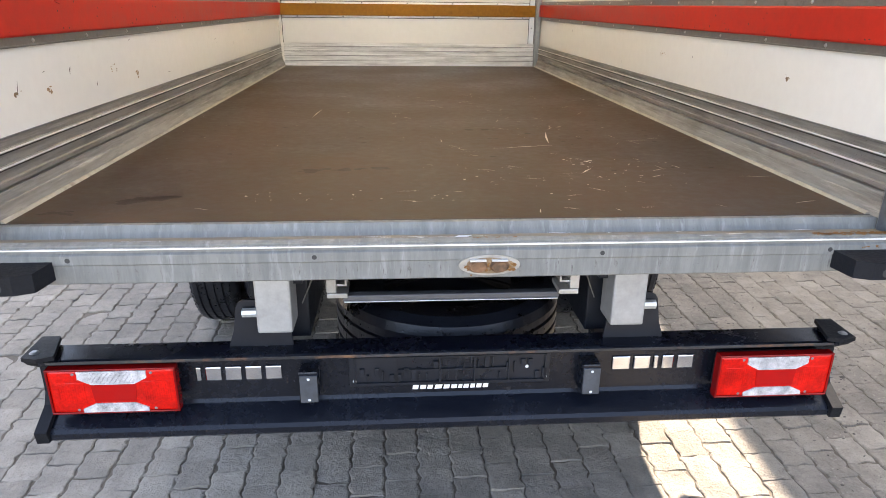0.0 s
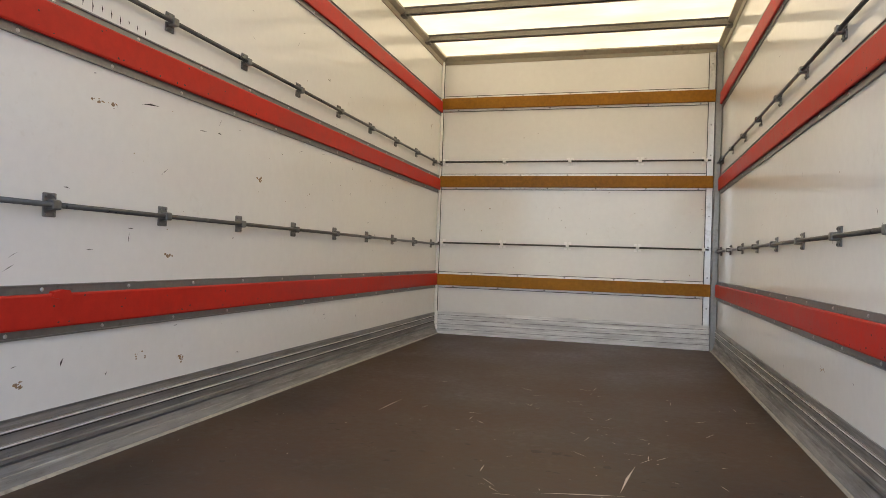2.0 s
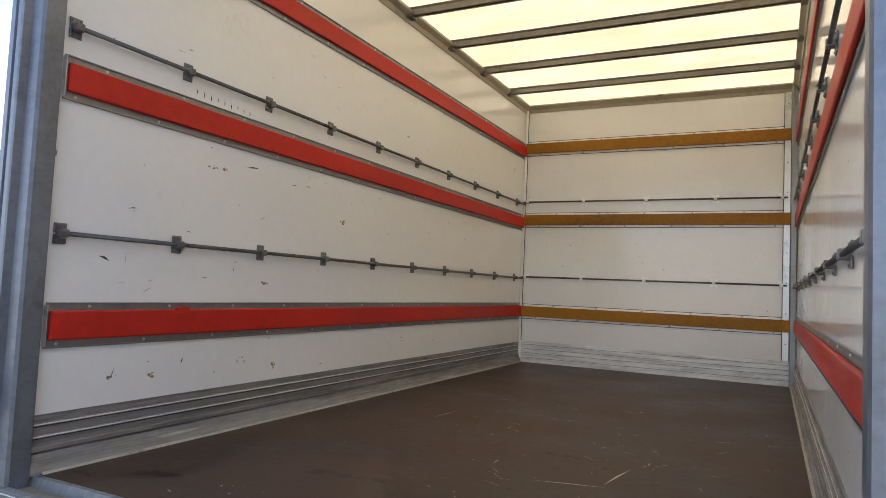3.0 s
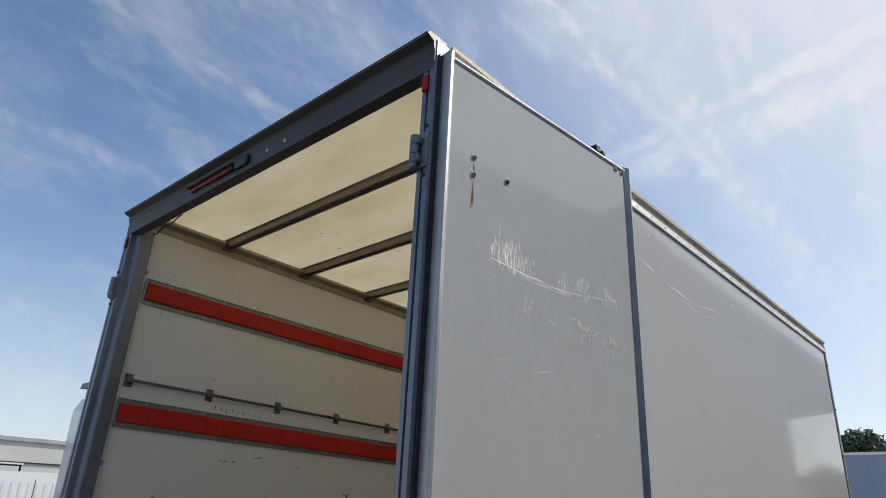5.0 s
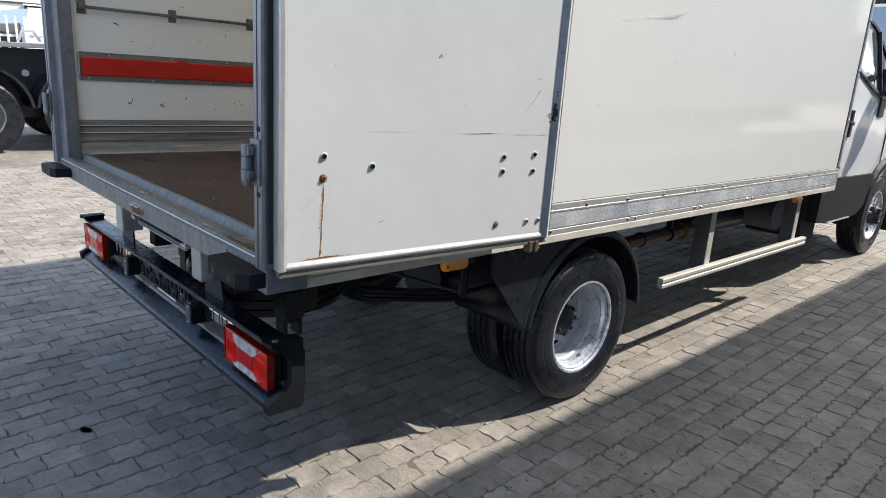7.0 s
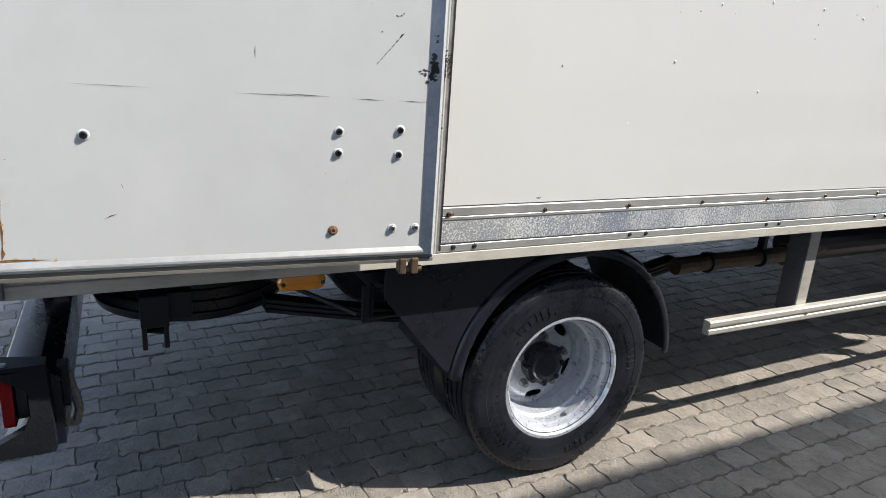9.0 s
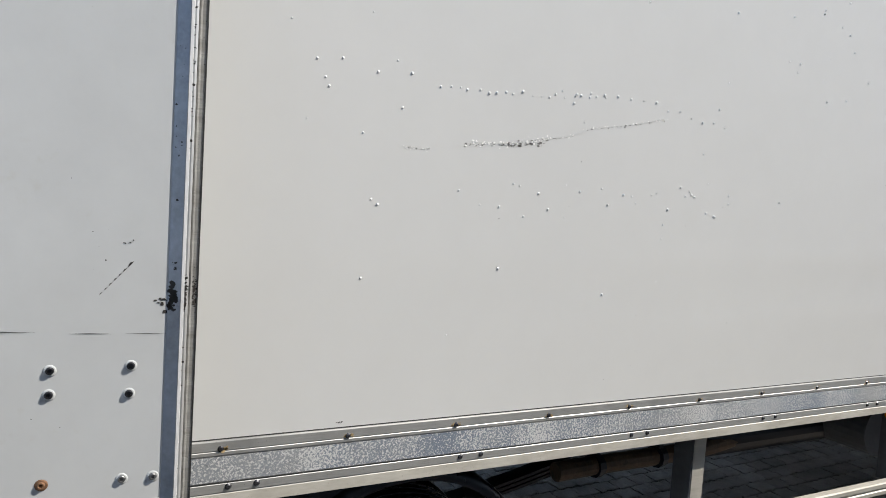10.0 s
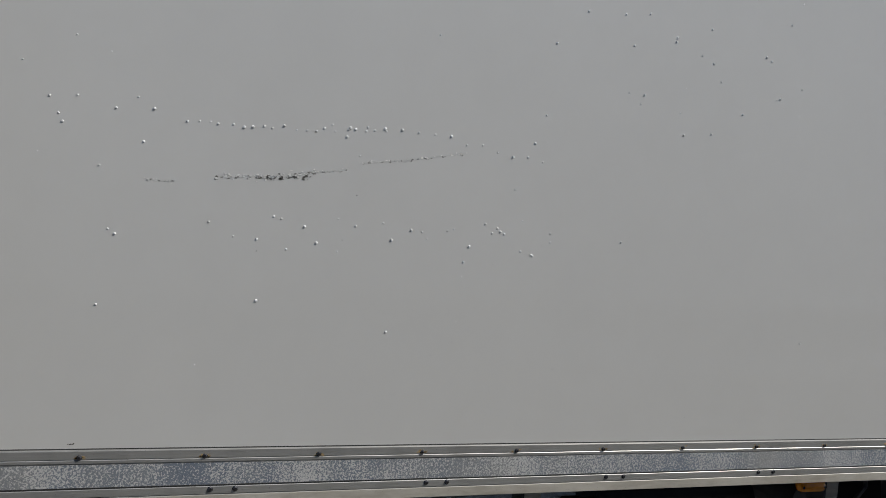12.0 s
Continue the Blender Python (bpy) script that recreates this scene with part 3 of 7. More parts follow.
for z in (1.43, 2.208, 2.827):
    slat = part("wooden_slat", box(B(), -1.036, 4.226, z - 0.044, 1.0, 4.243, z + 0.044, 0.004), M["wood"], truck, "varnished brown wooden rub slat")
    part("slat_channel", box(B(), -1.036, 4.244, z - 0.058, 0.985, 4.249, z + 0.058, 0.001), M["ridge"], slat)
    for zl in (z - 0.0635, z + 0.0595):
        part("channel_edge", box(B(), -1.036, 4.2465, zl, 0.985, 4.2495, zl + 0.004), M["sealant"], slat)
    studs("rivet", M["alu_dark"], slat, [(-0.9 + 0.36 * k + (0.15 if dz > 0 else 0), 4.244, z + dz) for k in range(6) for dz in (-0.051, 0.051)], 0.006, 0.003, (0, -1, 0))
for z in (1.722, 2.362):
    rail = part("lashing_rail", rod(B(), (-1.03, 4.223, z), (0.98, 4.223, z), 0.0065, n=10), M["rail_steel"], truck, "thin steel lashing rail", smooth=True)
    for x in (-1.0, -0.515, -0.015, 0.493, 0.945):
        bm = B()
        for dz in (-1, 1):
            for dx in (-1, 1):
                box(bm, x + dx * 0.015 - 0.011, 4.244, z + dz * 0.02 - 0.009, x + dx * 0.015 + 0.011, 4.2495, z + dz * 0.02 + 0.009, 0.002)
        box(bm, x - 0.012, 4.213, z - 0.012, x + 0.012, 4.2485, z + 0.012, 0.003)
        part("rail_clamp", bm, M["ridge"], rail)
        # Black strip painting the dark gap across the clamp.
        part("clamp_gap_shade", box(B(), x - 0.027, 4.2470, z - 0.003, x + 0.027, 4.2492, z + 0.003), M["sealant"], rail)
for x in (-1.021, 0.952, 0.9985):
    part("corner_seal", box(B(), x - 0.0022, 4.238, 1.18, x + 0.0022, 4.2425, 3.14), M["sealant"], bulk)
part("corner_post", box(B(), 0.955, 4.243, 1.18, 0.998, 4.2495, 3.19, 0.001), M["alu"], bulk)
part("corner_post", box(B(), 1.0, 4.20, 1.0, 1.043, 4.2495, 3.19, 0.006), M["alu_dark"], bulk, "grey corner post")
part("corner_post", extrude(B(), [(-1.043, 4.25), (-1.043, 4.225), (-1.036, 4.223), (-1.02, 4.243), (-1.02, 4.25)], "z", 1.0, 3.19), M["ridge"], bulk)
part("top_trim", extrude(B(), [(4.25, 3.14), (4.244, 3.14), (4.235, 3.165), (4.205, 3.19), (4.205, 3.2), (4.25, 3.2)], "x", -1.04, 1.04), M["cove"], bulk)
studs("rivet", M["alu_dark"], bulk, [(0.977, 4.243, 1.3 + 0.22 * k) for k in range(9)], 0.006, 0.003, (0, -1, 0))

# Floor and roof.
floor = part("cargo_floor", box(B(), -1.044, 0.115, 0.965, 1.044, 4.25, 1.0), M["floor"], truck, "scratched brown phenolic plywood floor")
part("roof_panel", box(B(), -1.06, 0.02, 3.212, 1.06, 4.40, 3.2165), M["roof"], truck, "translucent cream polyester roof sheet")
for k in range(7):
    y = 0.513 + 0.5405 * k
    beam = part("roof_beam", extrude(B(), [(y - 0.022, 3.168), (y - 0.009, 3.168), (y - 0.009, 3.176), (y + 0.009, 3.176), (y + 0.009, 3.168), (y + 0.022, 3.168), (y + 0.022, 3.2), (y + 0.03, 3.211), (y - 0.03, 3.211), (y - 0.022, 3.2)], "x", -1.03, 1.03), M["beam"], truck, "grooved aluminium roof beam")
    for s in (1, -1):
        part("beam_shoe", slab(s, 1.0, 1.043, y - 0.028, 3.155, y + 0.028, 3.168, 0.002), M["beam"], beam)

flakes("roof_stain", M["brown_mark"], truck, lambda u, v: (u, v, 3.2115), [(0.1, 1.2, 0.8, 0.7, 26, 0.006, 0), (0.3, 0.75, 0.06, 0.03, 8, 0.008, 0), (-0.4, 2.2, 0.5, 0.8, 20, 0.006, 0)], 51)

# Outer rails of the box.
for sign in (1, -1):
    i = sign
    x = sign * 1.086
    prof = [(x - i * 0.03, 0.888), (x + i * 0.006, 0.888), (x + i * 0.009, 0.893), (x + i * 0.009, 0.918), (x + i * 0.006, 0.92), (x + i * 0.009, 0.922), (x + i * 0.009, 0.941), (x + i * 0.006, 0.945),
            (x + i * 0.006, 1.008), (x + i * 0.009, 1.011), (x + i * 0.009, 1.018), (x + i * 0.007, 1.02), (x + i * 0.009, 1.022), (x + i * 0.009, 1.0425), (x + i * 0.0075, 1.0455), (x + i * 0.0005, 1.046), (x - i * 0.03, 1.046)]
    rail = part("bottom_rail", extrude(B(), prof, "y", 0.11, 4.43), M["rail"], truck, "grooved aluminium bottom rail with screws")
    part("rail_skirt", slab(sign, 1.0945, 1.0958, 0.115, 0.8905, 4.42, 0.9175), M["rail_low"], rail, "dull cream lower rail band")
    part("rail_web", slab(sign, 1.0925, 1.0935, 0.115, 0.947, 4.42, 1.0065), M["web"], rail, "mottled blue-grey rail face")
    part("rail_seam", slab(sign, 1.0885, 1.0908, 0.115, 1.0462, 4.40, 1.0482), M["sealant"], rail)
    part("rail_seam", slab(sign, 1.0925, 1.0942, 0.115, 0.9425, 4.42, 0.9455), M["sealant"], rail)
    for k in range(12):
        if sign > 0:
            bm = B()
            y = 1.118 + 0.3055 * k
            if y < 4.4:
                dome(bm, (1.095, y, 1.026), 0.0075, 0.004, (1, 0, 0), 10)
                part("screw", bm, M["bolt"], rail)
            for dy in (0.17, 0.235):
                bm = B()
                if (k % 2) == 0 and y + dy < 4.4:
                    dome(bm, (1.095, y + dy - 0.15, 0.934), 0.008, 0.004, (1, 0, 0), 10)
                    part("screw", bm, M["bolt"], rail)
                else:
                    bm.free()
    top = part("top_rail", extrude(B(), [(x - i * 0.03, 3.125), (x + i * 0.010, 3.125), (x + i * 0.012, 3.129), (x + i * 0.0035, 3.170), (x + i * 0.001, 3.173), (x + i * 0.001, 3.192), (x + i * 0.012, 3.2), (x + i * 0.012, 3.216), (x - i * 0.03, 3.216)], "y", 0.06, 4.43), M["cream_rail"], truck, "roof edge rail with rivets, sunlight put into its cream colour")
    studs("rivet", M["alu_dark"], top, [(sign * 1.093, 0.2 + 0.144 * k, 3.148) for k in range(30)], 0.0065, 0.003, (sign, 0, 0))
    post = part("front_corner_rail", slab(sign, 1.055, 1.094, 4.405, 0.89, 4.445, 3.19, 0.008), M["alu"], truck, "aluminium front corner rail")
    studs("rivet", M["alu_dark"], post, [(sign * 1.094, 4.425, 1.05 + 0.33 * k) for k in range(7)], 0.009, 0.006, (sign, 0, 0))
    part("roof_edge", slab(sign, 1.098, 1.1005, 0.06, 3.1995, 4.43, 3.2165), M["tan_edge"], top, "roof sheet edge in sunlit tan")
    part("front_seal", slab(sign, 1.085, 1.0905, 4.392, 1.05, 4.404, 3.12), M["black"], post)

flakes("screw_stain", M["rust_pale"], walls[1], lambda u, v: (1.0956, u, v), [(1.118 + 0.3055 * k, 1.027, 0.014, 0.005, 12, 0.0045, 0) for k in range(11)], 17, "rust halo round a rail screw")

# Blisters, chips and scrapes on the right outer wall.
def on_wall(u, v):
    return (1.0885, u, v)


rnd = random.Random(5)
bm = B()
spots = [(1.35, 2.10), (1.43, 2.07), (1.36, 1.95), (1.32, 1.9), (1.33, 1.88), (1.45, 1.93), (1.5, 1.965), (1.54, 1.94), (1.28, 1.8), (1.42, 1.78), (1.45, 1.62), (1.9, 1.6), (2.04, 1.604), (2.53, 1.7), (2.52, 1.71), (2.6, 1.74), (2.48, 1.72), (2.3, 1.66), (2.42, 1.6), (2.7, 1.68), (2.95, 1.7), (1.83, 1.453), (2.2, 1.38), (2.65, 2.07), (2.62, 1.98)]
for k in range(20):
    spots.append((1.62 + 0.028 * k + rnd.uniform(-0.006, 0.006), 1.915 + 0.002 * k + rnd.uniform(-0.006, 0.006)))
for k in range(14):
    spots.append((2.0 + 0.05 * k, 1.95 + 0.025 * math.sin(k * 0.35) + rnd.uniform(-0.01, 0.01)))
for k in range(20):
    spots.append((1.7 + 0.05 * k + rnd.uniform(-0.02, 0.02), 1.66 + rnd.uniform(-0.04, 0.04)))
for k in range(34):
    spots.append((rnd.uniform(1.2, 4.2), rnd.uniform(1.2, 2.7)))
for k in range(24):
    spots.append((3.3 + rnd.gauss(0, 0.3), 2.35 + rnd.gauss(0, 0.14)))
for u, v in spots:
    r = rnd.uniform(0.002, 0.0046)
    dome(bm, (1.088, u, v), r, r * 0.6, (1, 0, 0), 7)
tagged(part("blister", bm, M["blister"], walls[1]), kind="stuff")
flakes("wall_scrape", M["chip"], walls[1], on_wall, [(1.77, 1.785, 0.07, 0.006, 22, 0.0034, 0.10), (1.88, 1.798, 0.07, 0.010, 46, 0.0044, 0.14), (2.00, 1.825, 0.05, 0.005, 14, 0.0024, 0.22), (2.14, 1.868, 0.05, 0.004, 12, 0.0024, 0.2), (2.28, 1.893, 0.11, 0.004, 22, 0.0032, 0.24), (1.57, 1.756, 0.03, 0.004, 7, 0.002, 0.0)], 3, "crumbled grey scraped paint mark")
flakes("wall_scrape", M["white_mark"], walls[1], lambda u, v: (1.0887, u, v), [(1.77, 1.788, 0.07, 0.006, 26, 0.0034, 0.10), (1.88, 1.803, 0.08, 0.010, 50, 0.0036, 0.14), (2.00, 1.827, 0.06, 0.005, 20, 0.0022, 0.22), (2.14, 1.871, 0.06, 0.004, 18, 0.0022, 0.2), (2.28, 1.897, 0.12, 0.004, 26, 0.0030, 0.24), (1.56, 1.757, 0.04, 0.005, 22, 0.0024, 0)], 6)
flakes("wall_specks", M["dark_mark"], walls[1], on_wall, [(1.4, 1.06, 0.01, 0.002, 5, 0.003, 0), (1.83, 1.455, 0.006, 0.001, 3, 0.002, 0), (2.5, 1.6, 1.1, 0.5, 26, 0.0014, 0)], 8)
strokes("wall_scratch", M["white_mark"], walls[1], on_wall, [(1.12, 2.93, 1.33, 2.893, 0.007), (1.3, 2.899, 1.6, 2.85, 0.010), (1.57, 2.857, 1.93, 2.826, 0.013), (1.9, 2.828, 2.29, 2.884, 0.009), (1.72, 2.82, 2.0, 2.80, 0.004), (2.0, 2.80, 2.2, 2.83, 0.004), (1.578, 3.05, 1.57, 2.80, 0.004), (1.45, 3.06, 1.46, 3.02, 0.006), (2.5, 2.79, 2.62, 2.78, 0.004)], "long pale scratch")
flakes("wall_scrape", M["white_mark"], walls[1], on_wall, [(2.62, 2.985, 0.16, 0.02, 40, 0.006, 0.05)], 4)

# ---- rear frame ----
for sign in (1, -1):
    s = sign
    post = part("rear_post", extrude(B(), [(s * 1.044, 0.085), (s * 1.014, 0.085), (s * 1.012, 0.08), (s * 1.012, 0.026), (s * 1.017, 0.016), (s * 1.046, 0.008), (s * 1.05, -0.016), (s * 1.054, -0.02), (s * 1.07, -0.02), (s * 1.073, -0.012), (s * 1.078, -0.012), (s * 1.081, -0.022), (s * 1.099, -0.022), (s * 1.103, -0.016), (s * 1.103, 0.06), (s * 1.044, 0.06)], "z", 0.962, 3.19), M["post"], truck, "weathered steel door post")
    part("door_seal", slab(s, 1.0735, 1.0775, -0.0165, 0.98, -0.0125, 3.14, 0.0015), M["black"], post)
    part("door_seal", slab(s, 1.1035, 1.1085, -0.008, 0.98, 0.03, 3.14, 0.002), M["black"], post)
    mk = part("marker_lamp", slab(s, 1.058, 1.082, -0.032, 3.0, -0.021, 3.06, 0.005), M["lensdark"], post, "small red marker lamp")
    for z in (1.25, 2.785):
        hinge = part("hinge", box(B(), *span(s * 1.05, s * 1.10)[:1], -0.03, z - 0.06, span(s * 1.05, s * 1.10)[1], -0.0215, z + 0.06, 0.002), M["post"], truck, "galvanised door hinge")
        bm = B()
        for z0, z1 in ((-0.048, -0.019), (-0.0165, 0.0135), (0.016, 0.045)):
            rod(bm, (s * 1.06, -0.043, z + z0), (s * 1.06, -0.043, z + z1), 0.0145, n=14)
        rod(bm, (s * 1.06, -0.043, z - 0.047), (s * 1.06, -0.043, z + 0.044), 0.009, n=10)
        rod(bm, (s * 1.06, -0.043, z - 0.062), (s * 1.06, -0.043, z - 0.048), 0.009, 0.012, n=12)
        for z0, z1 in ((-0.044, -0.020), (0.017, 0.041)):
            slab(s, 1.056, 1.080, -0.049, z + z0, -0.0305, z + z1, 0.003, bm)
        part("hinge_pin", bm, M["post"], hinge, smooth=False)
        studs("hinge_bolt", M["dark_mark"], hinge, [(s * 1.085, -0.022, z + dz) for dz in (-0.085, 0.085)], 0.008, 0.006, (0, -1, 0))
    studs("post_bolt", M["alu_dark"], post, [(s * 1.044, 0.096, z) for z in (1.12, 1.95, 2.9)], 0.014, 0.006, (-s, 0, 0), 10)
    bm = B()
    slab(s, 1.05, 1.106, -0.012, 0.893, 0.114, 0.9615, 0.003, bm)
    part("corner_bracket", bm, M["post"], post, "galvanised corner bracket")

head = part("header", extrude(B(), [(-0.022, 3.08), (0.022, 3.075), (0.03, 3.205), (-0.045, 3.208), (-0.062, 3.198), (-0.058, 3.191), (-0.03, 3.18), (-0.03, 3.16), (-0.024, 3.15)], "x", -1.10, 1.10), M["header"], truck, "dark weathered steel header with rain lip")
part("brake_lamp", box(B(), -0.42, -0.038, 3.112, -0.08, -0.024, 3.134, 0.004), M["lens_dull"], head, "red high brake lamp bar")
part("lamp_hood", box(B(), -0.45, -0.05, 3.136, -0.06, -0.024, 3.142, 0.001), M["header"], head)
bm = B()
box(bm, -0.05, -0.04, 3.105, 0.05, -0.022, 3.15, 0.008)
rod(bm, (-0.06, -0.034, 3.12), (-0.1, -0.034, 3.115), 0.006)
part("cable_box", bm, M["black"], head)
bm = B()
for k in range(10):
    a0, a1 = k / 10, (k + 1) / 10
    p = [Vector((-1.035 + 0.32 * a, 0.075, 3.10 - 0.016 * math.sin(math.pi * a * 2.2) ** 2 + 0.03 * a)) for a in (a0, a1)]
    rod(bm, p[0], p[1], 0.0035, n=6)
rod(bm, (-1.035, 0.075, 3.10), (-1.038, 0.075, 3.04), 0.0035, n=6)
part("cable", bm, M["black"], head)
studs("header_rivet", M["galv_pale"], head, [(0.18, -0.026, 3.12), (0.3, -0.026, 3.12)], 0.009, 0.002, (0, -1, 0))

sill = part("rear_sill", extrude(B(), [(0.0, 0.902), (-0.002, 0.905), (-0.002, 0.944), (-0.0045, 0.947), (-0.0045, 0.967), (0.002, 0.971), (0.002, 0.976), (-0.003, 0.978), (-0.003, 0.982), (0.004, 0.9835), (0.004, 0.987), (0.010, 0.989), (0.016, 0.987), (0.022, 0.989), (0.03, 0.987), (0.035, 0.975), (0.085, 0.973), (0.092, 0.987), (0.098, 1.001), (0.114, 1.001), (0.114, 0.94), (0.03, 0.94), (0.03, 0.902)], "x", -1.045, 1.045), M["galv_sill"], truck, "galvanised steel rear sill with rust marks")
part("sill_groove", extrude(B(), [(0.0355, 0.9735), (0.0355, 0.9768), (0.0845, 0.9745), (0.0845, 0.9725)], "x", -1.044, 1.044), M["groove"], sill, "grimy brown sill groove")
part("sill_edge", extrude(B(), [(-0.0034, 0.9785), (-0.0034, 0.9815), (-0.001, 0.9825), (-0.001, 0.978)], "x", -1.044, 1.044), M["ridge"], sill, "rubbed bright lip")
part("floor_edge", box(B(), -1.04, 0.1142, 0.996, 1.04, 0.1185, 1.0015), M["dark_mark"], sill)
# Flat black discs paint the dark of the holes.
studs("sill_hole_shade", M["sealant"], sill, [(x, -0.0046, 0.957) for x in (-0.825, -0.312, 0.32, 0.847)], 0.0055, 0.0006, (0, -1, 0), 12, 0.95)
lamp = part("sill_lamp", extrude(B(), [(0.068 + 0.068 * math.cos(a) , 0.934 + 0.024 * math.sin(a)) for a in [2 * math.pi * k / 24 for k in range(24)]], "y", -0.008, -0.003), M["alu_dirty"], sill, "rusted oval sill lamp with broken amber lenses")
part("rusted_recess", extrude(B(), [(0.068 + (0.055 + 0.004 * math.cos(3 * a)) * math.cos(a), 0.933 + 0.0185 * math.sin(a)) for a in [2 * math.pi * k / 28 for k in range(28)]], "y", -0.0095, -0.0078), M["brown_mark"], sill, "rusty brown recess")
for dx in (-0.024, 0.024):
    bm = B()
    bmesh.ops.create_cone(bm, cap_ends=True, segments=14, radius1=0.023, radius2=0.017, depth=0.008, matrix=Matrix.Translation((0.066 + dx, -0.013, 0.932)) @ Matrix.Rotation(radians(90), 4, "X") @ Matrix.Diagonal((1, 0.68, 1, 1)))
    part("lens_remains", bm, M["rusty"], sill)
    bm = B()
    box(bm, 0.048 + dx, -0.019, 0.945, 0.084 + dx, -0.008, 0.949, 0.001)
    part("lens_rim", bm, M["galv_pale"], sill)
part("sill_sticker", box(B(), -0.003, 0.058, 0.9765, 0.024, 0.066, 0.9768), M["leaf"], sill)
rnd = random.Random(19)
lines = []
for k in range(46):
    u = rnd.uniform(-1.0, 1.0)
    lines.append((u, rnd.uniform(0.935, 0.944), u + rnd.uniform(-0.004, 0.004), rnd.uniform(0.904, 0.93), rnd.uniform(0.002, 0.007)))
strokes("dirt_run", M["chip"], sill, lambda u, v: (u, -0.0024, v), lines)
lines = []
for k in range(30):
    u, v = rnd.gauss(0.0, 0.35), rnd.uniform(0.008, 0.08)
    lines.append((u, v, u + rnd.uniform(0.01, 0.08), v + rnd.uniform(-0.002, 0.002), rnd.uniform(0.001, 0.003)))
strokes("sill_scratch", M["print"], sill, lambda u, v: (u, v, 0.9775 if v > 0.035 else 0.9893), lines)
flakes("rust_mark", M["rust"], sill, lambda u, v: (u, v, 0.9894), [(0.93, 0.014, 0.12, 0.008, 160, 0.007, 0), (0.07, 0.018, 0.06, 0.004, 12, 0.004, 0)], 21)
flakes("rust_mark", M["rust"], sill, lambda u, v: (u, v, 0.9775), [(0.95, 0.048, 0.09, 0.008, 60, 0.008, 0)], 23)
flakes("rust_mark", M["rust"], sill, lambda u, v: (u, -0.0106, v), [(0.068, 0.932, 0.055, 0.012, 70, 0.004, 0)], 24)
flakes("rust_mark", M["rust"], sill, lambda u, v: (u, -0.0050, v), [(0.98, 0.962, 0.06, 0.003, 20, 0.003, 0)], 22)
for s in (1, -1):
    blk = part("rubber_buffer", extrude(B(), [(s * 0.856, -0.003), (s * 0.865, -0.07), (s * 0.90, -0.085), (s * 1.07, -0.085), (s * 1.10, -0.06), (s * 1.10, -0.003)], "z", 0.914, 0.955), M["buffer"], truck, "black rubber dock buffer")
    # Buffer holes are black discs that paint their inner shade.
    studs("buffer_hole_shade", M["sealant"], blk, [(s * x, -0.085, 0.93) for x in (0.93, 1.03)], 0.010, 0.0008, (0, -1, 0), 12, 0.95)

# ---- open rear doors folded back along the sides ----
ANG = math.atan2(0.085, 1.02)
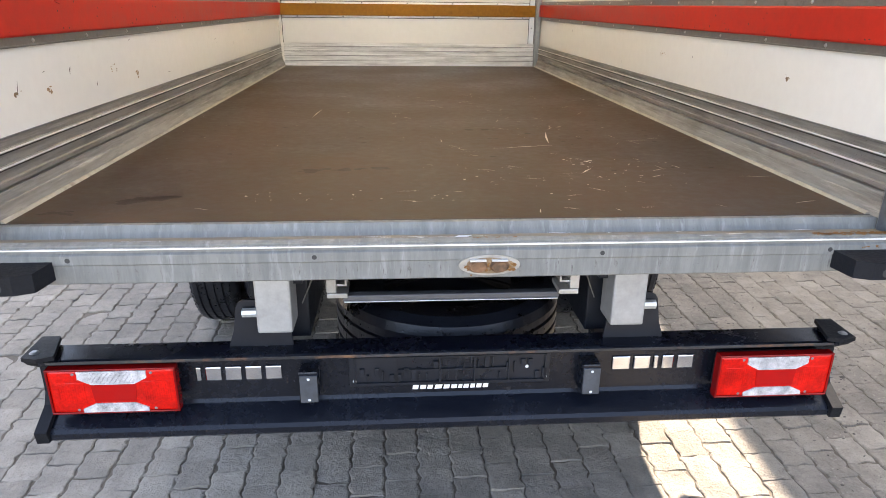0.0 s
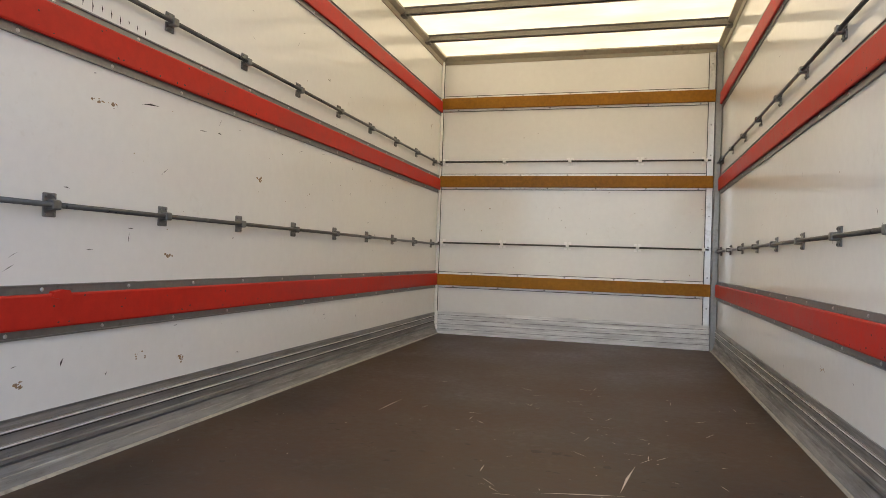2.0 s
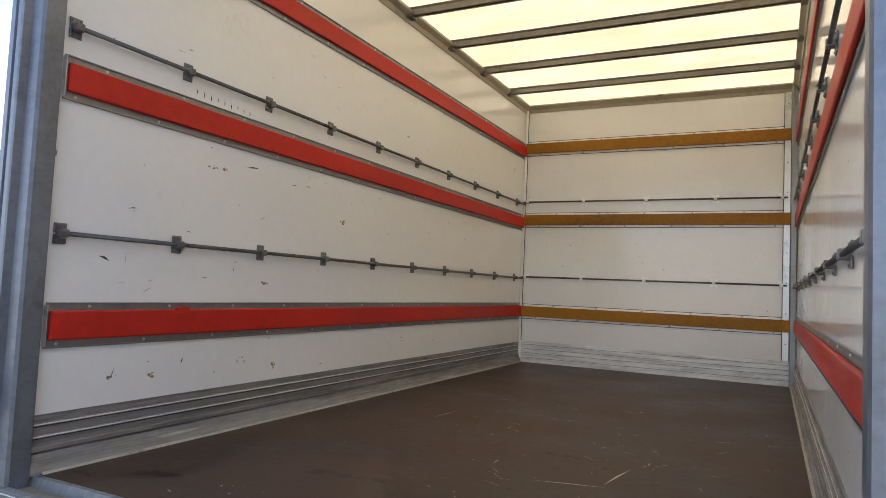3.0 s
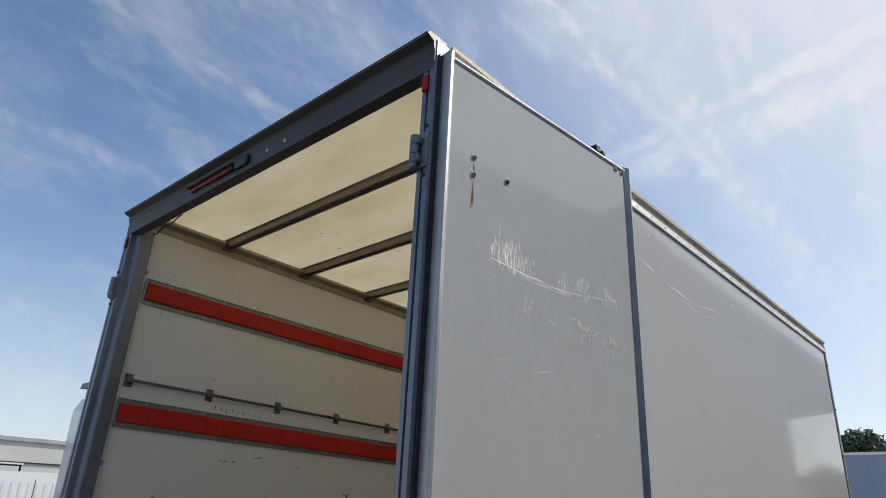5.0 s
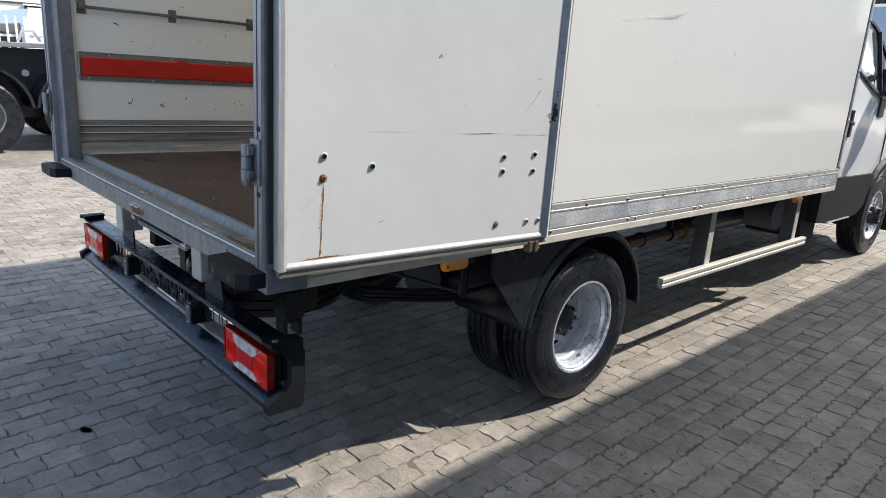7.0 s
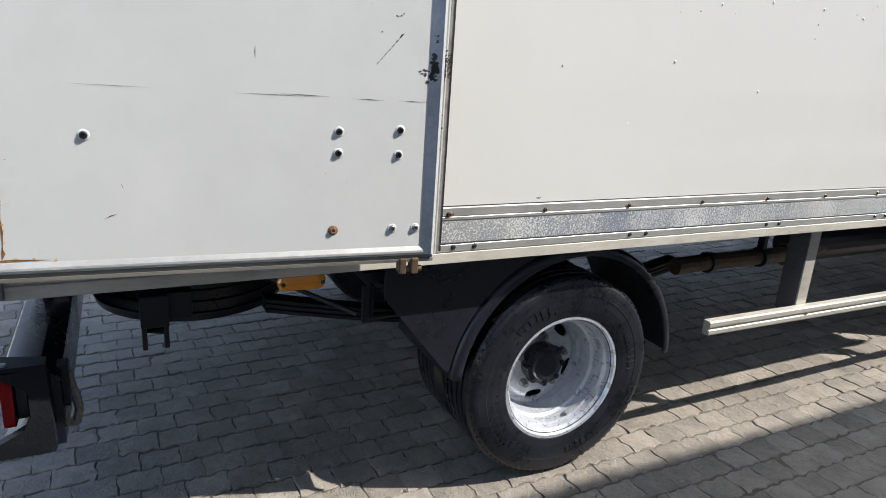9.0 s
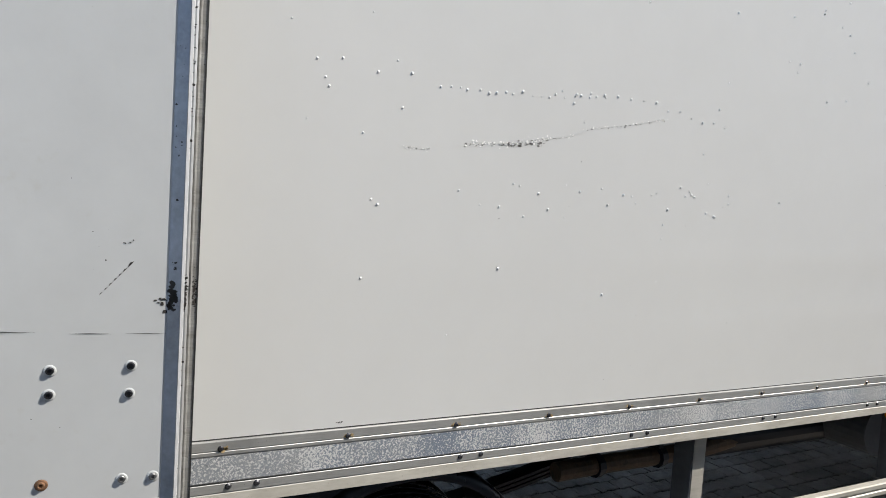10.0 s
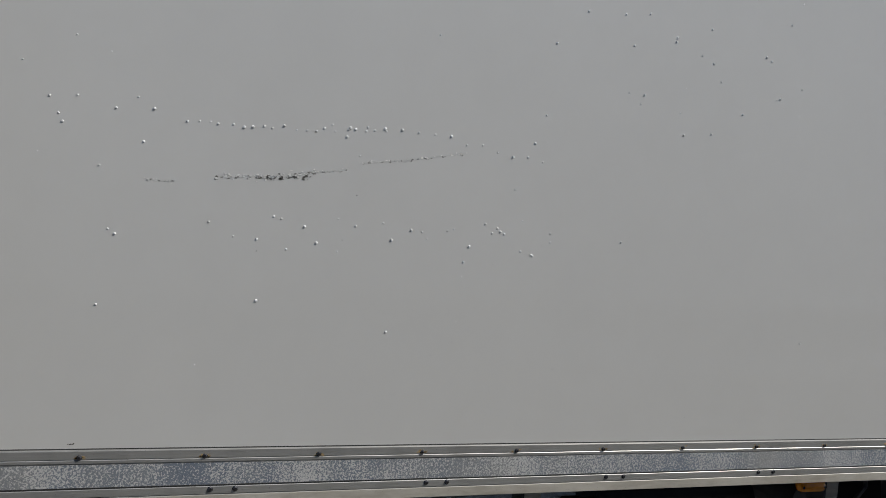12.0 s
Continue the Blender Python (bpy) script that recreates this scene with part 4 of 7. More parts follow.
for sign in (1, -1):
    s = sign
    dm = Matrix.Translation((s * 1.112, 0.012, 0)) @ Matrix.Rotation(-s * ANG, 4, "Z")
    bm = B()
    slab(s, 0.0, 0.022, 0.0, 0.962, 1.008, 3.138, 0.0, bm)
    bmesh.ops.transform(bm, matrix=dm, verts=bm.verts[:])
    door = part("rear_door", bm, M["door"], truck, "open white rear door with rusty bolts and scratches")
    bm = B()
    edge = [(0.0, 0.966), (0.026, 0.966), (0.0275, 0.969), (0.027, 0.974), (0.0225, 0.984), (0.0, 0.984)]
    extrude(bm, [(s * a, z) for a, z in edge], "y", 0.0, 1.012)
    extrude(bm, [(s * a, 4.098 - z) for a, z in edge], "y", 0.0, 1.012)
    for y0, d in ((-0.006, 1), (1.016, -1)):
        extrude(bm, [(s * -0.004, y0), (s * 0.03, y0), (s * 0.034, y0 + d * 0.004), (s * 0.034, y0 + d * 0.014), (s * 0.0225, y0 + d * (0.038 if d < 0 else 0.028)), (s * -0.004, y0 + d * 0.03)], "z", 0.9645, 3.1435)
    bmesh.ops.transform(bm, matrix=dm, verts=bm.verts[:])
    frame_ob = part("door_frame", bm, M["alu_bright"], door, "aluminium edge profile")
    # Closing edge: bevel with shade painted in, bright crest, grey seal lip, dark line.
    for name, pts, mat, words in (("edge_bevel", [(0.0229, 0.9782), (0.0342, 1.0018), (0.0350, 1.0014), (0.0237, 0.9778)], "bevel", "dull blue-grey bevel"),
                                  ("edge_crest", [(0.0341, 1.0022), (0.0352, 1.0026), (0.0352, 1.0082), (0.0341, 1.0086)], "ridge", "bright crest"),
                                  ("edge_seal", [(-0.004, 1.0165), (0.014, 1.0165), (0.0165, 1.020), (0.014, 1.0235), (0.014, 1.0320), (-0.004, 1.0320)], "kick_low", "grey rubber seal lip"),
                                  ("seal_line", [(-0.004, 1.0322), (0.0155, 1.0322), (0.0155, 1.0348), (-0.004, 1.0348)], "sealant", "")):
        bm = extrude(B(), [(s * px, py) for px, py in pts], "z", 0.9655, 3.1425)
        bmesh.ops.recalc_face_normals(bm, faces=bm.faces[:])
        bmesh.ops.transform(bm, matrix=dm, verts=bm.verts[:])
        part(name, bm, M[mat], frame_ob, words)
    bm = B()
    slab(s, -0.02, 0.0195, 0.0, 0.953, 1.012, 0.9655, 0.0, bm)
    slab(s, -0.02, 0.0235, 0.0, 0.945, 1.012, 0.9525, 0.0, bm)
    bmesh.ops.transform(bm, matrix=dm, verts=bm.verts[:])
    part("bottom_seal", bm, M["grime"], door, "grimy brown door bottom edge")
    if sign < 0:
        continue
    for y, z, old in ((0.125, 1.269, 0), (0.124, 1.21, 1), (0.276, 1.238, 0), (0.775, 1.254, 0), (0.774, 1.207, 0), (0.915, 1.26, 0), (0.913, 1.204, 0), (0.962, 1.03, 2), (0.905, 1.03, 2), (0.765, 1.03, 1), (0.125, 2.811, 1), (0.124, 2.75, 1), (0.277, 2.787, 0), (0.966, 3.108, 2), (0.922, 3.11, 2)):
        bm = B()
        spin(bm, [(0.0001, 0.0235), (0.0035, 0.0235), (0.0038, 0.0275), (0.0060, 0.0275), (0.0072, 0.0265), (0.0074, 0.0235), (0.0074, 0.0226)], (0, y, z), n=14)
        bmesh.ops.transform(bm, matrix=dm, verts=bm.verts[:])
        part("door_bolt", bm, M["rusty"] if old == 1 else M["alu_dark"] if old == 2 else M["bolt"], door)
        bm = spin(B(), [(0.0076, 0.0226), (0.0078, 0.0241), (0.0100, 0.0238), (0.0118, 0.0226)], (0, y, z), n=16)
        bmesh.ops.transform(bm, matrix=dm, verts=bm.verts[:])
        part("bolt_washer", bm, M["rusty"] if old == 1 and z < 1.25 else M["door"], door)

    def on_door(u, v):
        return dm @ Vector((0.0226, u, v))

    strokes("rust_streak", M["rust"], door, on_door, [(0.124, 1.2, 0.122, 1.12, 0.005), (0.123, 1.15, 0.120, 1.06, 0.004), (0.121, 1.09, 0.118, 1.0, 0.004), (0.118, 1.02, 0.115, 0.99, 0.007), (0.126, 1.19, 0.125, 1.13, 0.002), (0.06, 0.987, 0.2, 0.989, 0.005), (0.124, 2.8, 0.122, 2.74, 0.005), (0.124, 2.74, 0.113, 2.62, 0.007), (0.121, 2.7, 0.125, 2.64, 0.005)], "brown rust streak under a bolt")
    flakes("rust_stain", M["rust_pale"], door, on_door, [(0.12, 1.1, 0.005, 0.09, 30, 0.0032, 0), (0.119, 2.68, 0.006, 0.05, 14, 0.005, 0), (0.15, 0.99, 0.07, 0.004, 16, 0.004, 0)], 31)
    rnd = random.Random(12)
    lines = [(0.2, 2.503, 0.31, 2.495, 0.004), (0.29, 2.499, 0.42, 2.484, 0.005), (0.36, 2.494, 0.48, 2.490, 0.006), (0.45, 2.486, 0.62, 2.492, 0.006), (0.40, 2.478, 0.52, 2.481, 0.004), (0.50, 2.478, 0.60, 2.485, 0.003), (0.55, 2.49, 0.7, 2.507, 0.004), (0.68, 2.508, 0.86, 2.53, 0.004), (0.46, 2.378, 0.53, 2.36, 0.003), (0.57, 2.405, 0.66, 2.41, 0.003), (0.6, 1.75, 0.66, 1.728, 0.003), (0.62, 1.76, 0.67, 1.74, 0.002), (0.7, 2.05, 0.75, 2.038, 0.003), (0.25, 2.17, 0.3, 2.14, 0.004), (0.4, 2.19, 0.5, 2.21, 0.004)]
    for u0, v0, su, up, count in ((0.29, 2.50, 0.05, 0.09, 60), (0.37, 2.49, 0.05, 0.07, 34), (0.56, 2.49, 0.03, 0.07, 24), (0.67, 2.50, 0.035, 0.08, 44), (0.82, 2.51, 0.045, 0.07, 60), (0.37, 2.38, 0.03, 0.05, 20), (0.68, 2.35, 0.045, 0.05, 44), (0.83, 2.335, 0.05, 0.05, 44), (0.24, 2.52, 0.03, 0.12, 8)):
        for k in range(int(count * 1.6)):
            u, v = rnd.gauss(u0, su * 0.6), v0 + rnd.uniform(-0.35, 0.6) * up
            lean = rnd.gauss(0, 0.006)
            lines.append((u, v, u + lean, v + rnd.uniform(0.3, 1.0) * up * 0.6, rnd.uniform(0.0009, 0.0026)))
    flakes("rubbed_patch", M["white_mark"], door, on_door, [(0.69, 2.392, 0.06, 0.012, 80, 0.006, -0.1), (0.865, 2.375, 0.05, 0.013, 80, 0.006, -0.15), (0.845, 2.53, 0.025, 0.014, 36, 0.005, 0)], 14)
    # Swirl hairlines, with their glint near the mirrored sun put into the white.
    for k in range(110):
        u, v, a = rnd.gauss(0.5, 0.22), rnd.gauss(2.42, 0.17), rnd.uniform(0, 6.28)
        u = min(0.95, max(0.06, u))
        for q in range(3):
            u1, v1 = u + 0.02 * math.cos(a), v + 0.02 * math.sin(a)
            if 0.04 < u1 < 0.97:
                lines.append((u, v, u1, v1, 0.0007))
            u, v, a = u1, v1, a + rnd.uniform(0.1, 0.4)
    strokes("door_scratch", M["white_mark"], door, on_door, lines, "pale scratches on the upper door, swirl glint painted in")
    strokes("door_scratch", M["dark_mark"], door, on_door, [(0.55, 1.329, 0.73, 1.3265, 0.0011), (0.64, 1.331, 0.76, 1.328, 0.0014), (0.8, 1.3255, 0.88, 1.3245, 0.0013), (0.9, 1.325, 0.985, 1.3235, 0.0011), (0.24, 1.335, 0.42, 1.332, 0.0007), *[(0.855 + 0.0082 * k, 1.40 + 0.0094 * k, 0.8615 + 0.0082 * k, 1.4075 + 0.0094 * k, 0.002 + 0.0002 * k) for k in range(7)], (0.905, 1.457, 0.9155, 1.469, 0.0045), (0.3, 1.07, 0.325, 1.08, 0.002), (0.34, 1.13, 0.335, 1.145, 0.0012), (0.6, 1.4, 0.6, 1.425, 0.0015), (0.15, 1.5, 0.155, 1.51, 0.0015)], "dark scratch marks")
    flakes("door_marks", M["dark_mark"], door, on_door, [(0.966, 1.392, 0.012, 0.008, 12, 0.0035, 0), (0.978, 1.368, 0.010, 0.004, 10, 0.004, 0), (0.5, 1.552, 0.014, 0.006, 7, 0.003, 0.3), (0.5, 1.5, 0.45, 0.4, 34, 0.0013, 0), (0.5, 2.4, 0.4, 0.5, 16, 0.0013, 0), (0.905, 1.505, 0.010, 0.004, 6, 0.003, 0.4)], 33)
    flakes("edge_scuff", M["dark_mark"], door, lambda u, v: dm @ Vector((0.0346, u, v)), [(1.009, 1.40, 0.003, 0.035, 60, 0.004, 0), (1.009, 1.8, 0.003, 0.18, 24, 0.003, 0), (1.008, 1.2, 0.003, 0.15, 10, 0.003, 0), (1.009, 2.3, 0.003, 0.2, 14, 0.003, 0)], 35, "black rubbed edge marks")
    def on_bevel(u, v):
        return dm @ Vector((0.0242 + 0.432 * u, 0.9775 + 0.902 * u, v))

    flakes("edge_scuff", M["dark_mark"], door, on_bevel, [(0.011, 1.40, 0.006, 0.022, 46, 0.006, 0), (0.004, 1.38, 0.004, 0.012, 18, 0.005, 0), (0.012, 1.47, 0.004, 0.02, 8, 0.003, 0), (0.011, 1.7, 0.008, 0.2, 14, 0.0025, 0)], 36)
    flakes("edge_scuff", M["dark_mark"], door, lambda u, v: dm @ Vector((u, 1.0164, v)), [(0.018, 1.415, 0.012, 0.03, 90, 0.004, 0), (0.018, 1.8, 0.012, 0.2, 30, 0.002, 0), (0.018, 1.05, 0.012, 0.05, 20, 0.003, 0)], 37)
    flakes("edge_scuff", M["dark_mark"], door, lambda u, v: dm @ Vector((0.0144, u, v)), [(1.0278, 1.405, 0.0035, 0.03, 70, 0.0022, 0), (1.0278, 1.8, 0.003, 0.4, 20, 0.0012, 0)], 38)
    bm = B()
    for u in (0.935, 0.965):
        box(bm, 0.0, u - 0.009, 0.915, 0.03, u + 0.009, 0.955, 0.003)
    rod(bm, (0.015, 0.93, 0.925), (0.015, 0.985, 0.925), 0.008)
    bmesh.ops.transform(bm, matrix=dm, verts=bm.verts[:])
    part("door_catch", bm, M["exhaust"], door, "dark steel door catch")
    bm = B()
    box(bm, -0.02, 0.80, 3.143, 0.02, 0.83, 3.175, 0.004)
    box(bm, -0.02, 0.84, 3.143, 0.02, 0.86, 3.165, 0.004)
    bmesh.ops.transform(bm, matrix=dm, verts=bm.verts[:])
    part("top_catch", bm, M["black"], door)

# ---- scuffs inside the box ----
def on_left(u, v):
    return (-1.0436, u, v)


rnd = random.Random(40)
lines = []
for k in range(110):
    u, v = 0.2 + 3.7 * rnd.random() ** 1.5, rnd.uniform(1.2, 3.0)
    a, l = rnd.choice((rnd.uniform(-0.3, 0.3), rnd.uniform(0.5, 1.5))), rnd.uniform(0.008, 0.045)
    lines.append((u, v, u + l * math.cos(a), v + l * math.sin(a), rnd.uniform(0.001, 0.004)))
strokes("lining_scratch", M["dark_mark"], walls[-1], on_left, lines + [(0.62 + 0.035 * k, 2.30 - 0.002 * k, 0.622 + 0.035 * k, 2.272 - 0.006 * (k % 3), 0.005) for k in range(9)] + [(0.27, 1.65, 0.31, 1.635, 0.008), (0.63, 1.275, 0.64, 1.3, 0.006), (0.9, 2.05, 0.98, 2.06, 0.006)])
flakes("lining_marks", M["brown_mark"], walls[-1], on_left, [(1.13, 1.235, 0.012, 0.018, 18, 0.006, 0), (0.93, 1.27, 0.03, 0.012, 10, 0.005, 0), (0.35, 1.255, 0.015, 0.008, 8, 0.006, 0), (0.5, 1.25, 0.012, 0.008, 8, 0.007, 0), (1.05, 1.58, 0.02, 0.008, 8, 0.006, 0), (0.75, 2.02, 0.05, 0.008, 14, 0.007, 0), (1.6, 1.9, 0.03, 0.01, 8, 0.007, 0), (4.0, 2.6, 0.01, 0.05, 8, 0.008, 0), (2, 1.9, 1.6, 0.6, 60, 0.003, 0)], 41)
lines = []
for k in range(30):
    u, v = rnd.uniform(0.2, 3.9), rnd.uniform(1.2, 3.0)
    a, l = rnd.uniform(-1.5, 1.5), rnd.uniform(0.01, 0.04)
    lines.append((u, v, u + l * math.cos(a), v + l * math.sin(a), rnd.uniform(0.0015, 0.004)))
strokes("lining_scratch", M["dark_mark"], walls[1], lambda u, v: (1.0436, u, v), lines)
flakes("lining_marks", M["brown_mark"], walls[1], lambda u, v: (1.0436, u, v), [(1.6, 1.28, 0.03, 0.012, 12, 0.005, 0), (0.62, 1.27, 0.012, 0.010, 8, 0.008, 0), (2, 1.9, 1.6, 0.6, 40, 0.003, 0)], 42)
flakes("lining_marks", M["brown_mark"], bulk, lambda u, v: (u, 4.2494, v), [(0, 2.0, 0.95, 0.6, 50, 0.004, 0)], 43)
lines = []
for k in range(90):
    u, v = max(-0.9, min(0.88, rnd.gauss(0.3, 0.42))), rnd.uniform(0.15, 2.4)
    a, l = rnd.uniform(-1.6, 1.6), rnd.uniform(0.01, 0.09)
    lines.append((u, v, u + l * math.cos(a), v + l * math.sin(a), rnd.uniform(0.0015, 0.004)))
lines += [(0.42, 1.0, 0.46, 1.25, 0.008), (0.2, 0.92, 0.44, 0.98, 0.006), (0.42, 0.55, 0.47, 0.62, 0.006), (-0.5, 1.6, -0.48, 1.85, 0.005)]
strokes("floor_scratch", M["pale_mark"], floor, lambda u, v: (u, v, 1.0005), lines, "pale scratches in the plywood")
flakes("floor_chips", M["pale_mark"], floor, lambda u, v: (u, v, 1.0006), [(0.4, 0.55, 0.35, 0.2, 60, 0.004, 0), (-0.2, 1.2, 0.8, 0.8, 70, 0.0028, 0), (0.45, 0.72, 0.05, 0.05, 20, 0.006, 0), (-0.25, 0.3, 0.3, 0.06, 30, 0.004, 0)], 44)
flakes("floor_stain", M["stain"], floor, lambda u, v: (u, v, 1.0003), [(-0.76, 0.31, 0.07, 0.022, 16, 0.03, 0.35), (-0.93, 0.2, 0.03, 0.012, 8, 0.018, 0), (-0.3, 0.62, 0.14, 0.012, 18, 0.02, 0.1), (0.0, 1.1, 0.9, 0.7, 70, 0.012, 0.05), (0.2, 1.3, 0.06, 0.03, 8, 0.02, 0)], 45)
part("torn_edge", extrude(B(), [(0.575, 1.468), (0.585, 1.482), (0.61, 1.487), (0.632, 1.484), (0.64, 1.474), (0.63, 1.465), (0.6, 1.462)], "x", -1.042, -1.022), M["red"], walls[-1])

# ---- bumper beam and rear underside ----
beam = part("bumper_beam", extrude(B(), [(0.112, 0.643), (0.112, 0.651), (0.118, 0.655), (0.190, 0.657), (0.195, 0.654), (0.23, 0.62), (0.23, 0.442), (0.10, 0.437), (0.092, 0.445), (0.092, 0.460), (0.10, 0.468), (0.155, 0.498), (0.161, 0.507), (0.161, 0.628), (0.155, 0.640)], "x", -1.0, 1.015), M["navy"], truck, "black steel rear bumper beam with plate holder")
bm = B()
box(bm, -0.985, 0.1105, 0.6445, 1.0, 0.1135, 0.652, 0.001)
part("worn_edge", bm, M["rubbed"], beam, "rubbed rusty front edge")
for s in (1, -1):
    out, lift = (0.016, -0.003) if s > 0 else (0.0, 0.007)
    cap = part("end_cap", extrude(B(), [(0.085, 0.440), (0.08, 0.473), (0.15, 0.51), (0.165, 0.54), (0.165, 0.61), (0.12, 0.642), (0.105, 0.659), (0.205, 0.668), (0.212, 0.46), (0.2, 0.440)], "x", *span(s * (1.0005 + out), s * (1.03 + out))), M["buffer"], beam, "black plastic end cap")
    part("cap_flange", extrude(B(), [(s * (0.955 + out), 0.10), (s * (0.99 + out), 0.086), (s * (1.028 + out), 0.096), (s * (1.03 + out), 0.205), (s * (0.985 + out), 0.205)], "z", 0.664, 0.675), M["buffer"], beam)
    bm = B()
    dome(bm, (s * (1.008 + out), 0.12, 0.675), 0.012, 0.004, (0, 0, 1), 10)
    part("cap_bolt", bm, M["alu_dark"], beam)
    # Tail lamp with its clear insets.
    a, b = span(s * (0.680 + out), s * (0.988 + out))
    lamp = part("tail_lamp", box(B(), a + 0.003, 0.104, 0.506 + lift, b - 0.003, 0.128, 0.625 + lift, 0.007), M["lensred"], truck, "rectangular red tail lamp with clear insets")
    part("lamp_housing", box(B(), a + 0.012, 0.1275, 0.515 + lift, b - 0.012, 0.1605, 0.616 + lift, 0.006), M["black"], lamp, "black lamp housing")
    w = b - a
    bm = B()
    for z0, z1 in ((0.503, 0.5085), (0.6225, 0.628)):
        box(bm, a, 0.1022, z0 + lift, b, 0.129, z1 + lift, 0.002)
    for x0, x1 in ((a, a + 0.0055), (b - 0.0055, b)):
        box(bm, x0, 0.1022, 0.5085 + lift, x1, 0.129, 0.6225 + lift, 0.002)
    part("lamp_rim", bm, M["rim_red"], lamp, "deep red lamp rim")
    for lo, hi, z0, z1 in ((0.245, 0.775, 0.586 + lift, 0.6222 + lift), (0.25, 0.76, 0.5088 + lift, 0.533 + lift)):
        near_z, far_z = (z1, z0) if z0 > 0.55 else (z0, z1)
        drop = (z0 - z1) * 0.55 if z0 > 0.55 else (z1 - z0) * 0.4
        q = [(a + w * lo, near_z), (a + w * hi, near_z), (a + w * hi, near_z + drop), (a + w * (hi - 0.10), far_z), (a + w * (lo + 0.10), far_z), (a + w * lo, near_z + drop)]
        part("clear_lens", extrude(B(), q, "y", 0.1005, 0.113), M["lensclear"], lamp, "clear reversing lens")
        bm = B()
        for k in range(34):
            x = a + w * (lo + 0.105) + (w * (hi - lo - 0.21)) * k / 33
            box(bm, x - 0.0009, 0.0996, z0 + 0.003, x + 0.0009, 0.1006, z1 - 0.003)
        tagged(part("lens_ribs", bm, M["lensclear"], lamp), kind="stuff")
    part("red_reflector", extrude(B(), [(a + w * 0.35, 0.535 + lift), (a + w * 0.67, 0.535 + lift), (a + w * 0.685, 0.584 + lift), (a + w * 0.335, 0.584 + lift)], "y", 0.1025, 0.108), M["lensdark"], lamp, "darker red centre reflector")
    for cx in (a + w * 0.175, a + w * 0.835):
        bm = B()
        box(bm, cx - 0.034, 0.1025, 0.534 + lift, cx + 0.034, 0.110, 0.592 + lift, 0.0012)
        for k in range(11):
            x = cx - 0.028 + 0.0056 * k
            box(bm, x - 0.0014, 0.1016, 0.539 + lift, x + 0.0014, 0.1028, 0.587 + lift, 0.0005)
        part("ribbed_lens", bm, M["lensred"], lamp, "ribbed red light lens")
    studs("lamp_screw", M["alu_dark"], lamp, [(cx, 0.104, z) for cx in (a + w * 0.21, a + w * 0.81) for z in (0.514 + lift, 0.614 + lift)], 0.004, 0.002, (0, -1, 0))
    # Galvanised stand tubes, plates and vertical box brackets.
    a, b = span(s * 0.382, s * 0.465)
    tube = part("stand_tube", box(B(), a, 0.07, 0.737, b, 0.16, 0.902, 0.006), M["galv"], truck, "galvanised square stand tube")
    bm = B()
    rod(bm, (s * 0.465, 0.11, 0.775), (s * 0.505, 0.11, 0.775), 0.012, n=8)
    part("tube_bolt", bm, M["galv_pale"], tube)
    bm = B()
    extrude(bm, [(s * 0.56, 0.655), (s * 0.545, 0.70), (s * 0.534, 0.765), (s * 0.527, 0.777), (s * 0.515, 0.783), (s * 0.45, 0.783), (s * 0.41, 0.74), (s * 0.40, 0.655)], "y", 0.163, 0.171)
    part("stand_plate", bm, M["blacksteel"], beam)
    xa, xb = span(s * 0.338, s * 0.386)
    bracket = part("box_bracket", box(B(), xa, 0.112, 0.518, xb, 0.160, 0.606, 0.004), M["navy"], beam, "black box bracket with a scuffed lid")
    part("bracket_lid", box(B(), xa + 0.003, 0.108, 0.520, xb - 0.001, 0.1135, 0.596, 0.0015), M["scuffed_lid"], bracket, "scuffed grey lid")
    studs("lid_screw", M["print"], bracket, [((xa + xb) / 2 + 0.001, 0.108, z) for z in (0.527, 0.587)], 0.004, 0.002, (0, -1, 0))
    # Badge pieces as plain chrome bars.
    x0, x1 = (-0.65, -0.448) if s < 0 else (0.430, 0.632)
    wide = (0.07, 0.2, 0.2, 0.2, 0.2) if s < 0 else (0.24, 0.22, 0.06, 0.16, 0.22)
    x = x0
    for wd in wide:
        ww = wd * (x1 - x0)
        part("badge_bar", box(B(), x, 0.155, 0.562, x + ww, 0.1612, 0.602, 0.006), M["chrome"], beam, "plain chrome badge bar")
        x += ww + 0.01
holder = part("plate_holder", box(B(), -0.262, 0.150, 0.535, 0.262, 0.1612, 0.632, 0.003), M["black"], truck, "empty black number plate holder")
bm = B()
box(bm, -0.25, 0.142, 0.545, 0.25, 0.1505, 0.549)
box(bm, -0.25, 0.142, 0.620, 0.25, 0.1505, 0.624)
for x in (-0.25, -0.14, -0.03, 0.06, 0.15, 0.246):
    box(bm, x, 0.142, 0.545, x + 0.004, 0.1505, 0.624)
box(bm, -0.14, 0.142, 0.583, 0.15, 0.1505, 0.587)
rnd = random.Random(77)
for k in range(26):
    x = -0.235 + 0.019 * k
    z = 0.553 + 0.018 * rnd.randint(0, 2)
    box(bm, x, 0.142, z, x + rnd.choice((0.004, 0.012)), 0.1505, z + rnd.choice((0.02, 0.03)), 0.001)
part("holder_ribs", bm, M["blacksteel"], holder)
studs("holder_screw", M["print"], holder, [(x, 0.146, 0.555) for x in (-0.249, 0.249)] + [(x, 0.148, 0.585) for x in (-0.19, 0.2)], 0.005, 0.003, (0, -1, 0))
x = -0.1
